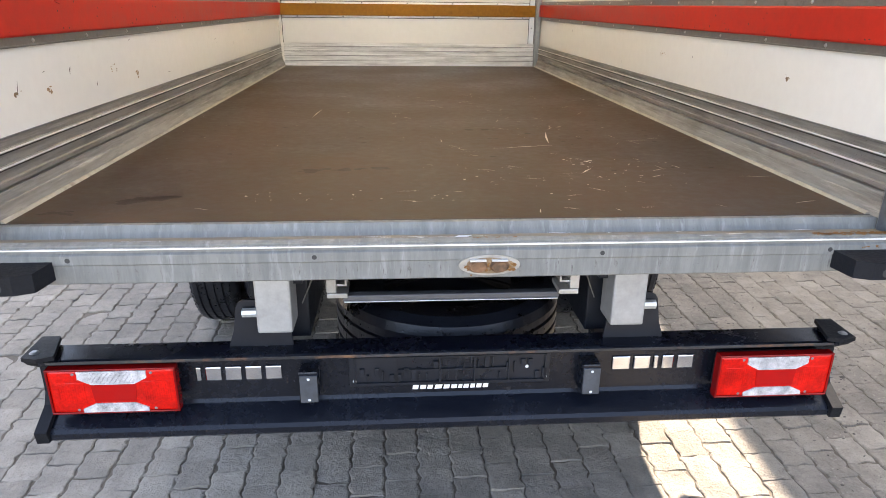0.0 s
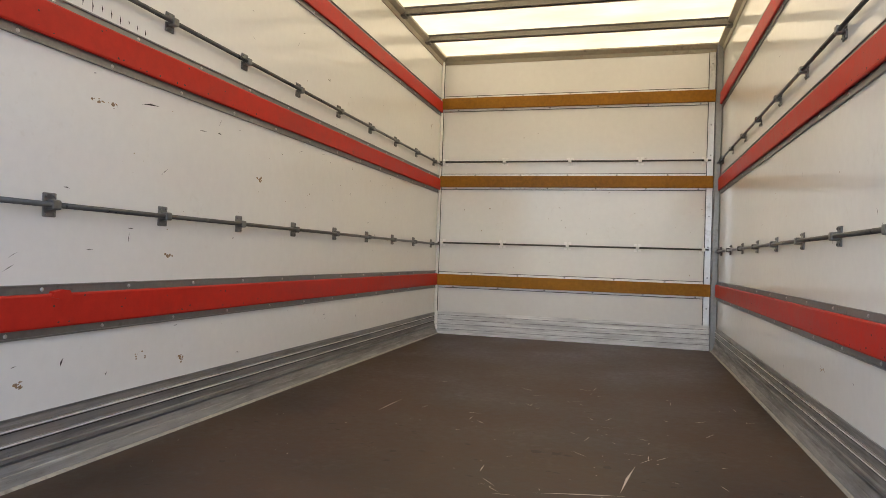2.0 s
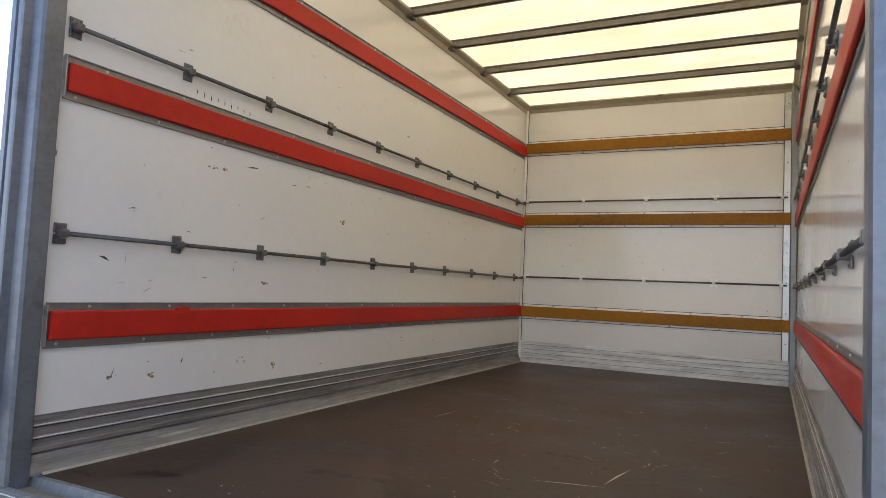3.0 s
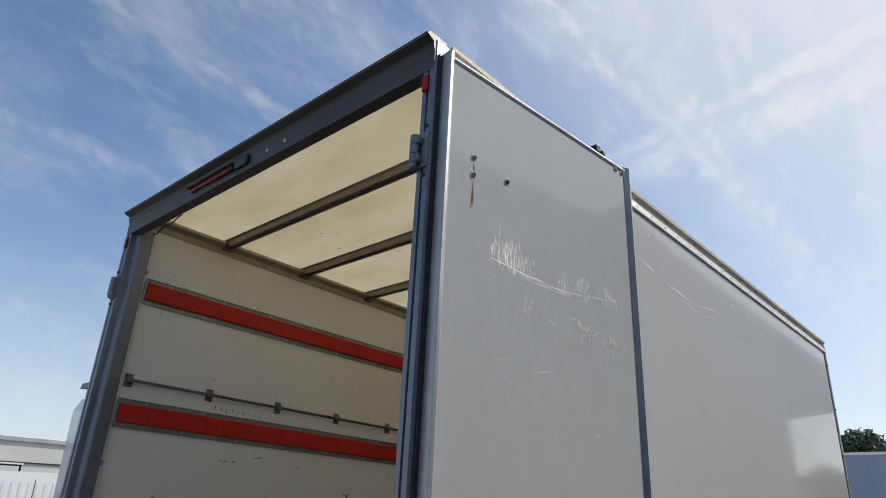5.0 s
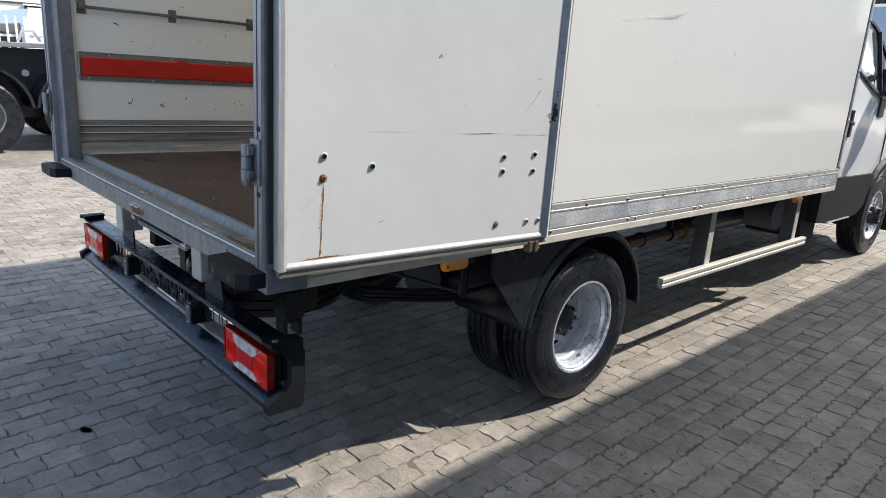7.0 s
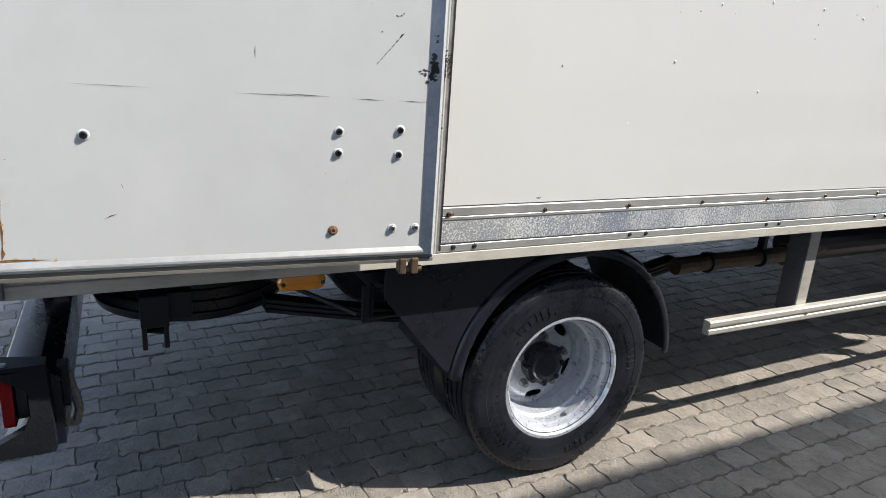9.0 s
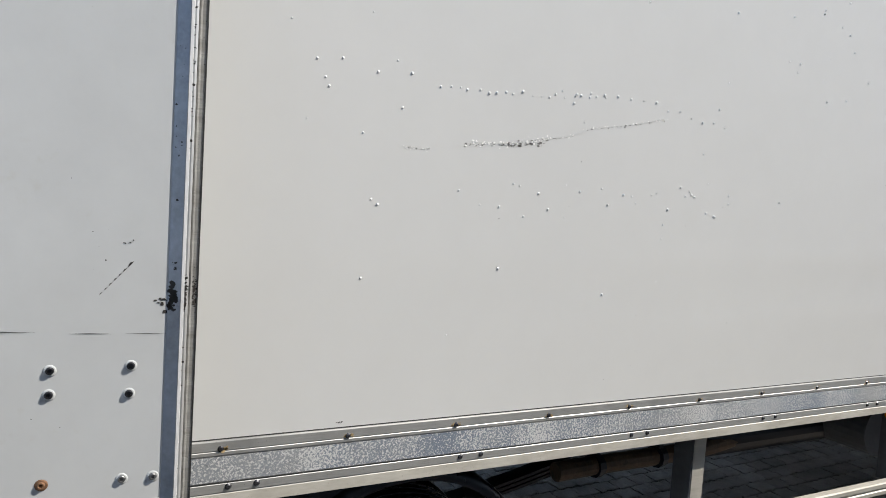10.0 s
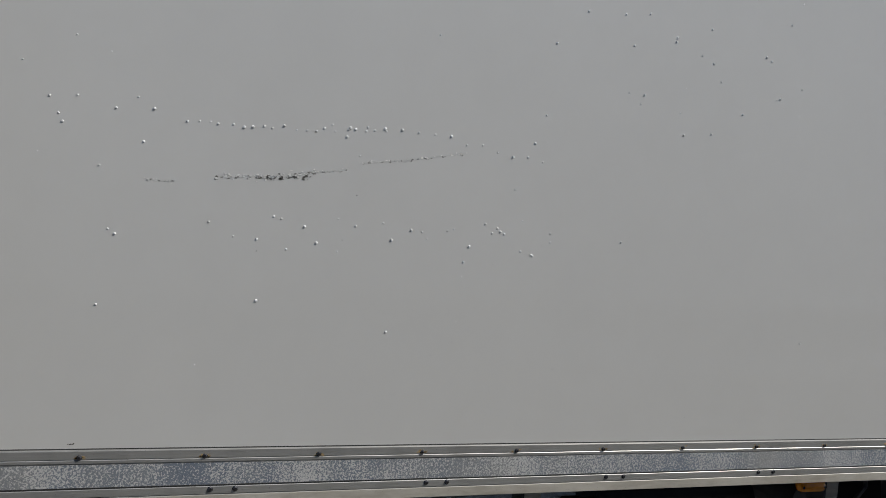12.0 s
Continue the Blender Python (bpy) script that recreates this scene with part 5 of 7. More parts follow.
for w, gap in ((0.018, 0.004), (0.018, 0.004), (0.016, 0.008), (0.022, 0.004), (0.018, 0.004), (0.018, 0.004), (0.012, 0.004), (0.016, 0.006), (0.014, 0.004), (0.016, 0.004), (0.016, 0)):
    part("print_bar", extrude(B(), [(x, 0.518), (x + w * 0.85, 0.518), (x + w, 0.531), (x + w * 0.15, 0.531)], "y", 0.1595, 0.1608), M["print"], beam, "white printed bar")
    x += w + gap * 0.4
bar = part("tow_bar", box(B(), -0.265, 0.10, 0.803, 0.258, 0.125, 0.818, 0.003), M["plate"], truck, "grimy cross bar under the sill")
part("bar_lip", box(B(), -0.262, 0.0985, 0.800, 0.256, 0.112, 0.8028, 0.001), M["galv_pale"], bar, "rubbed bright lower edge")
for s in (1, -1):
    bm = B()
    slab(s, 0.278, 0.301, 0.085, 0.832, 0.16, 0.9, 0.002, bm)
    slab(s, 0.252, 0.300, 0.083, 0.819, 0.16, 0.8315, 0.002, bm)
    for z0, z1 in ((0.848, 0.853), (0.893, 0.898)):
        slab(s, 0.258, 0.2775, 0.088, z0, 0.16, z1, 0.001, bm)
    slab(s, 0.253, 0.258, 0.088, 0.848, 0.16, 0.898, 0.001, bm)
    part("bar_socket", bm, M["alu_dirty"], truck, "grimy hollow square socket")
    bm = B()
    rod(bm, (s * 0.232, 0.14, 0.9), (s * 0.285, 0.15, 0.79), 0.0016, n=6)
    rod(bm, (s * 0.315, 0.16, 0.9), (s * 0.375, 0.19, 0.76), 0.0018, n=6)
    part("thin_cable", bm, M["chip"], truck, "thin grey cable")
    bm = B()
    for x in (0.345, 0.49):
        rod(bm, (s * x, 0.10, 0.884), (s * x, 0.10, 0.9025), 0.010, n=6)
    part("sill_bolt", bm, M["alu_dark"], truck, "dull bolts under the sill")
# ---- chassis ----
for s in (1, -1):
    a, b = span(s * 0.36, s * 0.43)
    part("chassis_rail", box(B(), a, 0.2, 0.66, b, 6.3, 0.84, 0.004), M["blacksteel"], truck, "black steel chassis rail")
    part("subframe_rail", box(B(), a, 0.12, 0.842, b, 4.35, 0.9, 0.003), M["blacksteel"], truck, "black box subframe rail")
    bm = B()
    for k in range(14):
        y0, y1 = 0.75 + 1.85 * k / 14, 0.75 + 1.85 * (k + 1) / 14
        z0, z1 = [0.56 - 0.13 * math.sin(math.pi * (y - 0.75) / 1.85) for y in (y0, y1)]
        for dz in (0.0, 0.018, 0.036):
            extrude(bm, [(y0, z0 + dz), (y1, z1 + dz), (y1, z1 + dz + 0.012), (y0, z0 + dz + 0.012)], "x", *span(s * 0.44, s * 0.51))
    part("leaf_spring", bm, M["blacksteel"], truck, "black leaf spring pack")
    bm = B()
    for y in (0.368, 0.432):
        slab(s, 0.45, 0.52, y, 0.478, y + 0.015, 0.58, 0.003, bm)
    slab(s, 0.44, 0.53, 0.366, 0.555, 0.449, 0.66, 0.003, bm)
    slab(s, 0.46, 0.51, 0.447, 0.57, 0.52, 0.66, 0.003, bm)
    rod(bm, (s * 0.47, 0.38, 0.53), (s * 0.5, 0.44, 0.53), 0.012, n=8)
    part("spring_shackle", bm, M["blacksteel"], truck, "black spring shackle")
part("rear_axle", rod(rod(B(), (-0.75, 1.625, 0.42), (0.75, 1.625, 0.42), 0.055, n=16), (0, 1.51, 0.42), (0, 1.74, 0.42), 0.16, n=18), M["blacksteel"], truck, "black rear axle with differential")
part("front_axle", rod(B(), (-0.8, 6.03, 0.5), (0.8, 6.03, 0.5), 0.05), M["blacksteel"], truck, "black front axle beam")
for y in (0.95, 1.5, 2.1, 2.7, 3.3, 3.95):
    part("floor_crossmember", box(B(), -1.04, y - 0.03, 0.902, 1.04, y + 0.03, 0.962, 0.002), M["blacksteel"], truck)
part("floor_underside", box(B(), -1.04, 0.12, 0.9625, 1.04, 4.25, 0.9645), M["blacksteel"], truck)
part("fuel_tank", box(B(), -0.85, 2.6, 0.45, -0.46, 3.7, 0.82, 0.06), M["black"], truck, "black plastic fuel tank")
part("spare_tyre", spin(B(), [(0.2, -0.085), (0.3, -0.1), (0.335, -0.085), (0.345, -0.055), (0.337, -0.052), (0.337, -0.044), (0.345, -0.041), (0.345, -0.014), (0.337, -0.011), (0.337, -0.003), (0.345, 0.0), (0.345, 0.027), (0.337, 0.03), (0.337, 0.038), (0.345, 0.041), (0.345, 0.06), (0.335, 0.085), (0.3, 0.1), (0.2, 0.085)], (0.02, 0.56, 0.578), "z", 64), M["rubber"], truck, "spare tyre slung under the floor")
bm = B()
bmesh.ops.create_cone(bm, cap_ends=True, segments=32, radius1=0.21, radius2=0.21, depth=0.03, matrix=Matrix.Translation((0.02, 0.56, 0.565)))
part("spare_rim", bm, M["blacksteel"], truck)
bm = B()
pts = [(0.70, 2.38, 0.650), (0.70, 2.55, 0.655), (0.69, 2.9, 0.650), (0.68, 3.12, 0.645), (0.62, 3.6, 0.66)]
for p, q in zip(pts, pts[1:]):
    rod(bm, p, q, 0.036, n=12)
rod(bm, (0.685, 3.06, 0.646), (0.68, 3.12, 0.645), 0.05, n=12)
pipe = part("exhaust_pipe", bm, M["exhaust"], truck, "heat-stained exhaust pipe")
for y in (2.57, 2.89):
    bm = rod(B(), (0.70, y - 0.016, 0.653), (0.695, y + 0.016, 0.653), 0.045, n=12)
    box(bm, 0.68, y - 0.012, 0.66, 0.715, y + 0.012, 0.80 if y > 2.7 else 0.69, 0.003)
    part("pipe_clamp", bm, M["blacksteel"], pipe)
bm = B()
extrude(bm, [(4.36, 0.90), (4.40, 0.56), (4.46, 0.49), (4.56, 0.465), (4.70, 0.47), (4.70, 0.90)], "x", 0.52, 0.93)
part("cab_step", bm, M["cladding"], truck, "black plastic step behind the cab")
rod(bm := B(), (0.50, 4.08, 0.70), (0.88, 4.08, 0.70), 0.115, n=24)
part("air_tank", bm, M["plate"], truck, "grey air tank under the floor")
bm = B()
for p, q in (((0.93, 4.28, 0.90), (0.945, 4.27, 0.80)), ((0.945, 4.27, 0.80), (0.93, 4.20, 0.70)), ((0.93, 4.20, 0.70), (0.92, 4.19, 0.55))):
    rod(bm, p, q, 0.008, n=8)
part("drain_hose", bm, M["plate"], truck, "thin grey drain hose")
part("silencer", rod(B(), (0.60, 3.2, 0.66), (0.60, 4.1, 0.66), 0.085, n=18), M["blacksteel"], truck, "cylindrical exhaust silencer")
bm = B()
for p, q in (((0.86, 0.985, 0.9), (0.86, 0.985, 0.655)), ((0.86, 0.985, 0.655), (0.86, 1.24, 0.66)), ((0.3, 0.95, 0.83), (0.84, 0.985, 0.80))):
    rod(bm, p, q, 0.011, n=8)
slab(1, 0.853, 0.867, 0.966, 0.64, 1.004, 0.76, 0.003, bm)
rod(bm, (0.40, 0.50, 0.80), (0.84, 0.96, 0.66), 0.008, n=8)
box(bm, 0.45, 0.94, 0.80, 0.95, 1.0, 0.83, 0.003)
part("mudguard_bracket", bm, M["blacksteel"], truck, "black mudguard bracket")
bm = B()
pts = [(0.94, 0.24, 0.6), (0.95, 0.26, 0.5), (0.955, 0.25, 0.46), (0.965, 0.225, 0.47), (0.965, 0.235, 0.52)]
for p, q in zip(pts, pts[1:]):
    rod(bm, p, q, 0.011, n=8)
part("lamp_cable", bm, M["chip"], truck, "grey corrugated lamp cable")
bm = B()
box(bm, 0.92, 0.215, 0.52, 0.97, 0.245, 0.63, 0.004)
box(bm, 0.90, 0.212, 0.57, 0.985, 0.23, 0.60, 0.004)
part("cable_clip", bm, M["black"], truck, "black cable clip behind the bumper")
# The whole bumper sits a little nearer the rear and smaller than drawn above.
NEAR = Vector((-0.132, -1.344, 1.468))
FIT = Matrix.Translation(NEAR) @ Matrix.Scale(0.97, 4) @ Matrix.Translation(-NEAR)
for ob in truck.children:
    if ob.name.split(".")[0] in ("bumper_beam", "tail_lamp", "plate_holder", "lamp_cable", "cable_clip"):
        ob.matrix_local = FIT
for y, x in ((0.737, 1.06), (3.87, 1.06)):
    lamp = part("side_marker", box(B(), x - 0.03, y - 0.062, 0.836, x + 0.012, y + 0.062, 0.884, 0.022), M["amber"], truck, "amber side marker lamp")
    studs("lamp_screw", M["dark_mark"], lamp, [(x + 0.011, y + dy, 0.86) for dy in (-0.05, 0.05)], 0.006, 0.003, (1, 0, 0))
# Side guard.
for s in (1, -1):
    guard = part("side_guard", extrude(B(), [(s * 1.03, 0.513), (s * 1.058, 0.513), (s * 1.062, 0.518), (s * 1.062, 0.532), (s * 1.057, 0.535), (s * 1.057, 0.543), (s * 1.062, 0.546), (s * 1.062, 0.562), (s * 1.058, 0.567), (s * 1.03, 0.567)], "y", 2.22, 4.16), M["guard"], truck, "ribbed aluminium side guard rail")
    for y in (2.745, 4.0):
        # Lit outer face and shaded rear face of the post, by colour.
        p = part("guard_post", extrude(B(), [(s * 1.029, y - 0.026), (s * 1.029, y + 0.03), (s * 1.022, y + 0.03), (s * 1.022, y - 0.026)], "z", 0.53, 0.9), M["guard"], guard, "outer face of the guard post in lit pale grey")
        part("post_plate", extrude(B(), [(s * 1.027, y - 0.0325), (s * 1.027, y - 0.0265), (s * 0.945, y - 0.0265), (s * 0.945, y - 0.0325)], "z", 0.53, 0.9), M["plate"], guard, "dark grey post plate")
    studs("guard_bolt", M["rusty"], guard, [(s * 1.062, y, 0.54) for y in (2.745, 4.0)], 0.007, 0.003, (s, 0, 0))
# Rear mudguards.
for s in (1, -1):
    bm = B()
    n = 60
    ring = []
    for k in range(n + 1):
        a = radians(2 + 172 * k / n)
        ring.append((1.64 + 0.447 * math.cos(a), 0.44 + 0.447 * math.sin(a)))
    prof = [(s * 0.60, 0.0), (s * 0.99, 0.0), (s * 1.003, -0.001), (s * 1.014, -0.005), (s * 1.022, -0.012), (s * 1.0265, -0.022), (s * 1.028, -0.035), (s * 1.0255, -0.0385), (s * 1.021, -0.039), (s * 1.0185, -0.0365), (s * 1.012, -0.018), (s * 1.0, -0.012), (s * 0.60, -0.012)]
    rows = []
    for y, z in ring:
        d = Vector((y - 1.64, z - 0.44)).normalized()
        rows.append([bm.verts.new((px, y + d.x * o, z + d.y * o)) for px, o in prof])
    for ra, rb in zip(rows, rows[1:]):
        for j in range(len(prof)):
            jj = (j + 1) % len(prof)
            bm.faces.new((ra[j], ra[jj], rb[jj], rb[j]))
    bm.faces.new(rows[0])
    bm.faces.new(rows[-1][::-1])
    bmesh.ops.recalc_face_normals(bm, faces=bm.faces[:])
    guard = part("mudguard", bm, M["black"], truck, "black plastic rear mudguard", smooth=True)
    arc = [(y, z) for y, z in ring if y < 1.64 and z > 0.5]
    part("mudguard_side", extrude(B(), [(1.18, 0.52), *[(y - 0.002, z) for y, z in reversed(arc)], (1.6, 0.89), (0.98, 0.885), (0.98, 0.77)], "x", *span(s * 1.002, s * 1.012)), M["black"], guard)

# ---- wheels ----
def tyre_mesh(x, y, z, w):
    h = w / 2
    bm = B()
    prof = [(0.205, -h * 0.8), (0.225, -h * 0.93), (0.27, -h), (0.315, -h * 0.97), (0.334, -h * 0.86), (0.343, -h * 0.74)]
    for g in (-0.5, -0.17, 0.17, 0.5):
        prof += [(0.345, h * g - 0.006), (0.338, h * g - 0.004), (0.338, h * g + 0.004), (0.345, h * g + 0.006)]
    prof += [(0.343, h * 0.74), (0.334, h * 0.86), (0.327, h * 0.93), (0.324, h * 0.945), (0.315, h * 0.97), (0.29, h), (0.287, h * 0.99), (0.27, h), (0.245, h * 0.975), (0.225, h * 0.93), (0.205, h * 0.8)]
    return spin(bm, [(r if r < 0.23 else r + 0.015 * (r - 0.23) / 0.115, o) for r, o in prof], (x, y, z), n=64)


def sidewall_marks(bm, x, y, z, s):
    """Raised rib blocks and bars round the sidewall."""
    rnd = random.Random(9)
    for k in range(70):
        a = 2 * math.pi * k / 70
        if rnd.random() < 0.5:
            continue
        m = Matrix.Translation((x, y, z)) @ Matrix.Rotation(a, 4, "X")
        r = rnd.choice((0.252, 0.277, 0.30))
        box(bm, s * -0.001, -0.002, r, s * 0.0008, rnd.choice((0.001, 0.006)), r + rnd.choice((0.006, 0.010)), 0.0, m)


def slotted_disc(r_out, r_mid, r_in, r_slot, half, reach, turn):
    """A flat disc in the y-z plane with five long rounded slots: five sectors, each a patch round its slot, and a plain inner ring."""
    bm = B()
    n = 40

    def at(r, a):
        return bm.verts.new((0, r * math.cos(a), r * math.sin(a)))

    for k in range(5):
        c = turn + 2 * math.pi * k / 5
        hole, rim_pts = [], []
        for q in range(n):
            b = 2 * math.pi * (q + 0.5) / n
            u, v = math.cos(b), math.sin(b)
            big = max(abs(u), abs(v))
            su, sv = u / big, v / big
            rim_pts.append(at((r_out + r_mid) / 2 + sv * (r_out - r_mid) / 2, c + su * math.pi / 5))
            straight = reach - half / r_slot
            hole.append(at(r_slot + half * v, c + math.copysign(straight, u) * min(1.0, abs(su)) + half / r_slot * u))
        for q in range(n):
            qq = (q + 1) % n
            bm.faces.new((rim_pts[q], rim_pts[qq], hole[qq], hole[q]))
    rings = [[at(r, 2 * math.pi * q / 80) for q in range(80)] for r in (r_mid + 0.002, r_mid * 0.75, r_in)]
    for ra, rb in zip(rings, rings[1:]):
        for q in range(80):
            qq = (q + 1) % 80
            bm.faces.new((ra[q], ra[qq], rb[qq], rb[q]))
    bmesh.ops.subdivide_edges(bm, edges=bm.edges[:], cuts=1, use_grid_fill=True)
    return bm


def shoulder_blocks(bm, x, y, z, s):
    """Short bars across the tread shoulder and raised bars where the sidewall is marked."""
    for k in range(84):
        m = Matrix.Translation((x, y, z)) @ Matrix.Rotation(2 * math.pi * k / 84, 4, "X")
        box(bm, s * -0.021, -0.0105, 0.3440, s * -0.013, 0.0, 0.3502, 0.0, m)
    rnd = random.Random(4)
    for start, count in ((0.35, 6), (1.9, 8), (3.3, 6), (4.7, 9)):
        for k in range(count):
            m = Matrix.Translation((x, y, z)) @ Matrix.Rotation(start + 0.085 * k, 4, "X")
            w = rnd.choice((0.006, 0.014, 0.016))
            box(bm, s * -0.002, -w / 2, 0.264, s * 0.0018, w / 2, 0.290, 0.0, m)


def wheel(s, y, z, x, dual):
    hub = part("wheel", tyre_mesh(s * x, y, z, 0.205), M["rubber"], truck, "dusty black tyre on a silver steel wheel", smooth=False)
    hub.name = "wheel"
    bm = B()
    sidewall_marks(bm, s * (x + 0.1025), y, z, s)
    shoulder_blocks(bm, s * (x + 0.1025), y, z, s)
    tagged(part("sidewall_relief", bm, M["rubber"], hub), kind="stuff")
    o = x + 0.085
    if dual:
        disc = x - 0.072
        prof = [(0.222, o - x + x - 0.002), (0.222, o + 0.008), (0.212, o + 0.008), (0.206, o - 0.004), (0.196, o - 0.012), (0.192, o - 0.03), (0.186, o - 0.034), (0.184, o - 0.07), (0.176, o - 0.078), (0.174, o - 0.135), (0.168, disc + 0.008), (0.152, disc + 0.004)]
    else:
        disc = x + 0.075
        prof = [(0.222, o - 0.002), (0.222, o + 0.008), (0.212, o + 0.008), (0.204, o - 0.012), (0.198, o - 0.04), (0.185, o - 0.045), (0.165, disc - 0.03), (0.150, disc - 0.01)]
    bm = spin(B(), [(r, s * v) for r, v in prof], (0, y, z), n=64)
    rim = part("rim", bm, M["rim"], hub, "silver painted steel rim", smooth=False)
    # Disc with five rounded slots, and five nuts between them.
    d1 = s * (disc + (0.018 if dual else -0.006))
    shift = radians(16)
    bm = slotted_disc(0.162, 0.10, 0.03, 0.134, 0.0185, radians(15), shift + radians(36))
    for v in bm.verts:
        r = v.co.yz.length
        t = min(1.0, max(0.0, (0.162 - r) / 0.035))
        v.co = Vector((s * disc + (d1 - s * disc) * (1 - (1 - t) ** 2), y + v.co.y, z + v.co.z))
    bmesh.ops.recalc_face_normals(bm, faces=bm.faces[:])
    bmesh.ops.solidify(bm, geom=bm.faces[:], thickness=0.007)
    part("wheel_disc", bm, M["rim"], rim)
    for k in range(5):
        bm = B()
        a = shift + 2 * math.pi * k / 5
        p = Vector((d1, y + 0.096 * math.cos(a), z + 0.096 * math.sin(a)))
        rod(bm, p, p + Vector((s * 0.020, 0, 0)), 0.0165, 0.0145, n=6)
        rod(bm, p + Vector((s * 0.020, 0, 0)), p + Vector((s * 0.030, 0, 0)), 0.008, n=8)
        part("wheel_nut", bm, M["alu_dark"], rim)
    if dual:
        for a in (radians(28), radians(-62)):
            bm = B()
            m = Matrix.Translation((0, y, z)) @ Matrix.Rotation(a, 4, "X")
            box(bm, s * (o - 0.036) - 0.006, 0.172, -0.022, s * (o - 0.036) + 0.006, 0.184, 0.022, 0.002, m)
            part("balance_weight", bm, M["galv_pale"], rim)
    h0 = disc + 0.01
    prof = [(0.072, h0 - 0.02), (0.074, h0 + 0.040), (0.070, h0 + 0.050), (0.056, h0 + 0.056), (0.050, h0 + 0.062), (0.036, h0 + 0.066), (0.0005, h0 + 0.066)] if dual else [(0.095, h0 - 0.03), (0.092, h0 + 0.02), (0.07, h0 + 0.045), (0.05, h0 + 0.06), (0.0005, h0 + 0.06)]
    part("hub_cap", spin(B(), [(r, s * v) for r, v in prof], (0, y, z), n=24), M["black"], rim)
    if dual:
        for k in range(8):
            bm = B()
            a = 2 * math.pi * k / 8
            rod(bm, (s * (h0 + 0.030), y + 0.068 * math.cos(a), z + 0.068 * math.sin(a)), (s * (h0 + 0.058), y + 0.068 * math.cos(a), z + 0.068 * math.sin(a)), 0.012, 0.010, n=8)
            part("hub_bolt", bm, M["black"], rim)
        box(bm := B(), s * (x - 0.10) - 0.004, y - 0.18, z - 0.18, s * (x - 0.10) + 0.004, y + 0.18, z + 0.18, 0.05)
        part("brake_shield", bm, M["blacksteel"], rim)
    else:
        for k in range(6):
            bm = B()
            a = 2 * math.pi * k / 6
            rod(bm, (s * (h0 + 0.02), y + 0.066 * math.cos(a), z + 0.066 * math.sin(a)), (s * (h0 + 0.07), y + 0.066 * math.cos(a), z + 0.066 * math.sin(a)), 0.016, 0.012, n=8)
            part("nut_cover", bm, M["black"], rim)


for s in (1, -1):
    wheel(s, 1.625, 0.42, 0.925, True)
    part("inner_tyre", tyre_mesh(s * 0.69, 1.625, 0.42, 0.205), M["rubber"], truck, "inner twin tyre")
    wheel(s, 6.03, 0.535, 0.885, False)

# ---- cab ----
def cab_shell():
    """Rings of points across the cab from the back wall to the nose, joined into one skin."""
    rings = []
    #       y    sill  belt  roof  w_sill w_belt w_roof
    spec = [(4.50, 0.60, 1.64, 2.26, 0.90, 0.985, 0.86), (4.75, 0.60, 1.62, 2.29, 0.915, 0.99, 0.86), (5.15, 0.60, 1.57, 2.27, 0.92, 0.992, 0.84), (5.45, 0.60, 1.53, 2.14, 0.92, 0.99, 0.80),
            (5.75, 0.60, 1.47, 1.88, 0.92, 0.985, 0.78), (6.05, 0.62, 1.38, 1.62, 0.92, 0.98, 0.76), (6.3, 0.64, 1.24, 1.46, 0.92, 0.965, 0.72), (6.6, 0.64, 1.08, 1.30, 0.88, 0.92, 0.66), (6.82, 0.6, 0.9, 1.1, 0.72, 0.78, 0.5)]
    bm = B()
    for y, z0, zb, zr, ws, wb, wr in spec:
        half = [(ws, z0), (ws + (wb - ws) * 0.6, z0 + 0.18), (wb, z0 + (zb - z0) * 0.6), (wb - 0.004, zb), (wb - 0.03, zb + (zr - zb) * 0.3), (wr + (wb - wr) * 0.4, zb + (zr - zb) * 0.68), (wr, zr - 0.09), (wr - 0.07, zr - 0.025), (wr - 0.25, zr), (0, zr + 0.01)]
        pts = [(x, z) for x, z in half] + [(-x, z) for x, z in half[-2::-1]]
        rings.append([bm.verts.new((x, y, z)) for x, z in pts])
    for ra, rb in zip(rings, rings[1:]):
        for j in range(len(ra) - 1):
            bm.faces.new((ra[j], ra[j + 1], rb[j + 1], rb[j]))
    bm.faces.new(rings[0][::-1])
    bm.faces.new(rings[-1])
    bmesh.ops.recalc_face_normals(bm, faces=bm.faces[:])
    return bm


cab = part("cab_body", cab_shell(), M["white"], truck, "white painted truck cab", smooth=True)
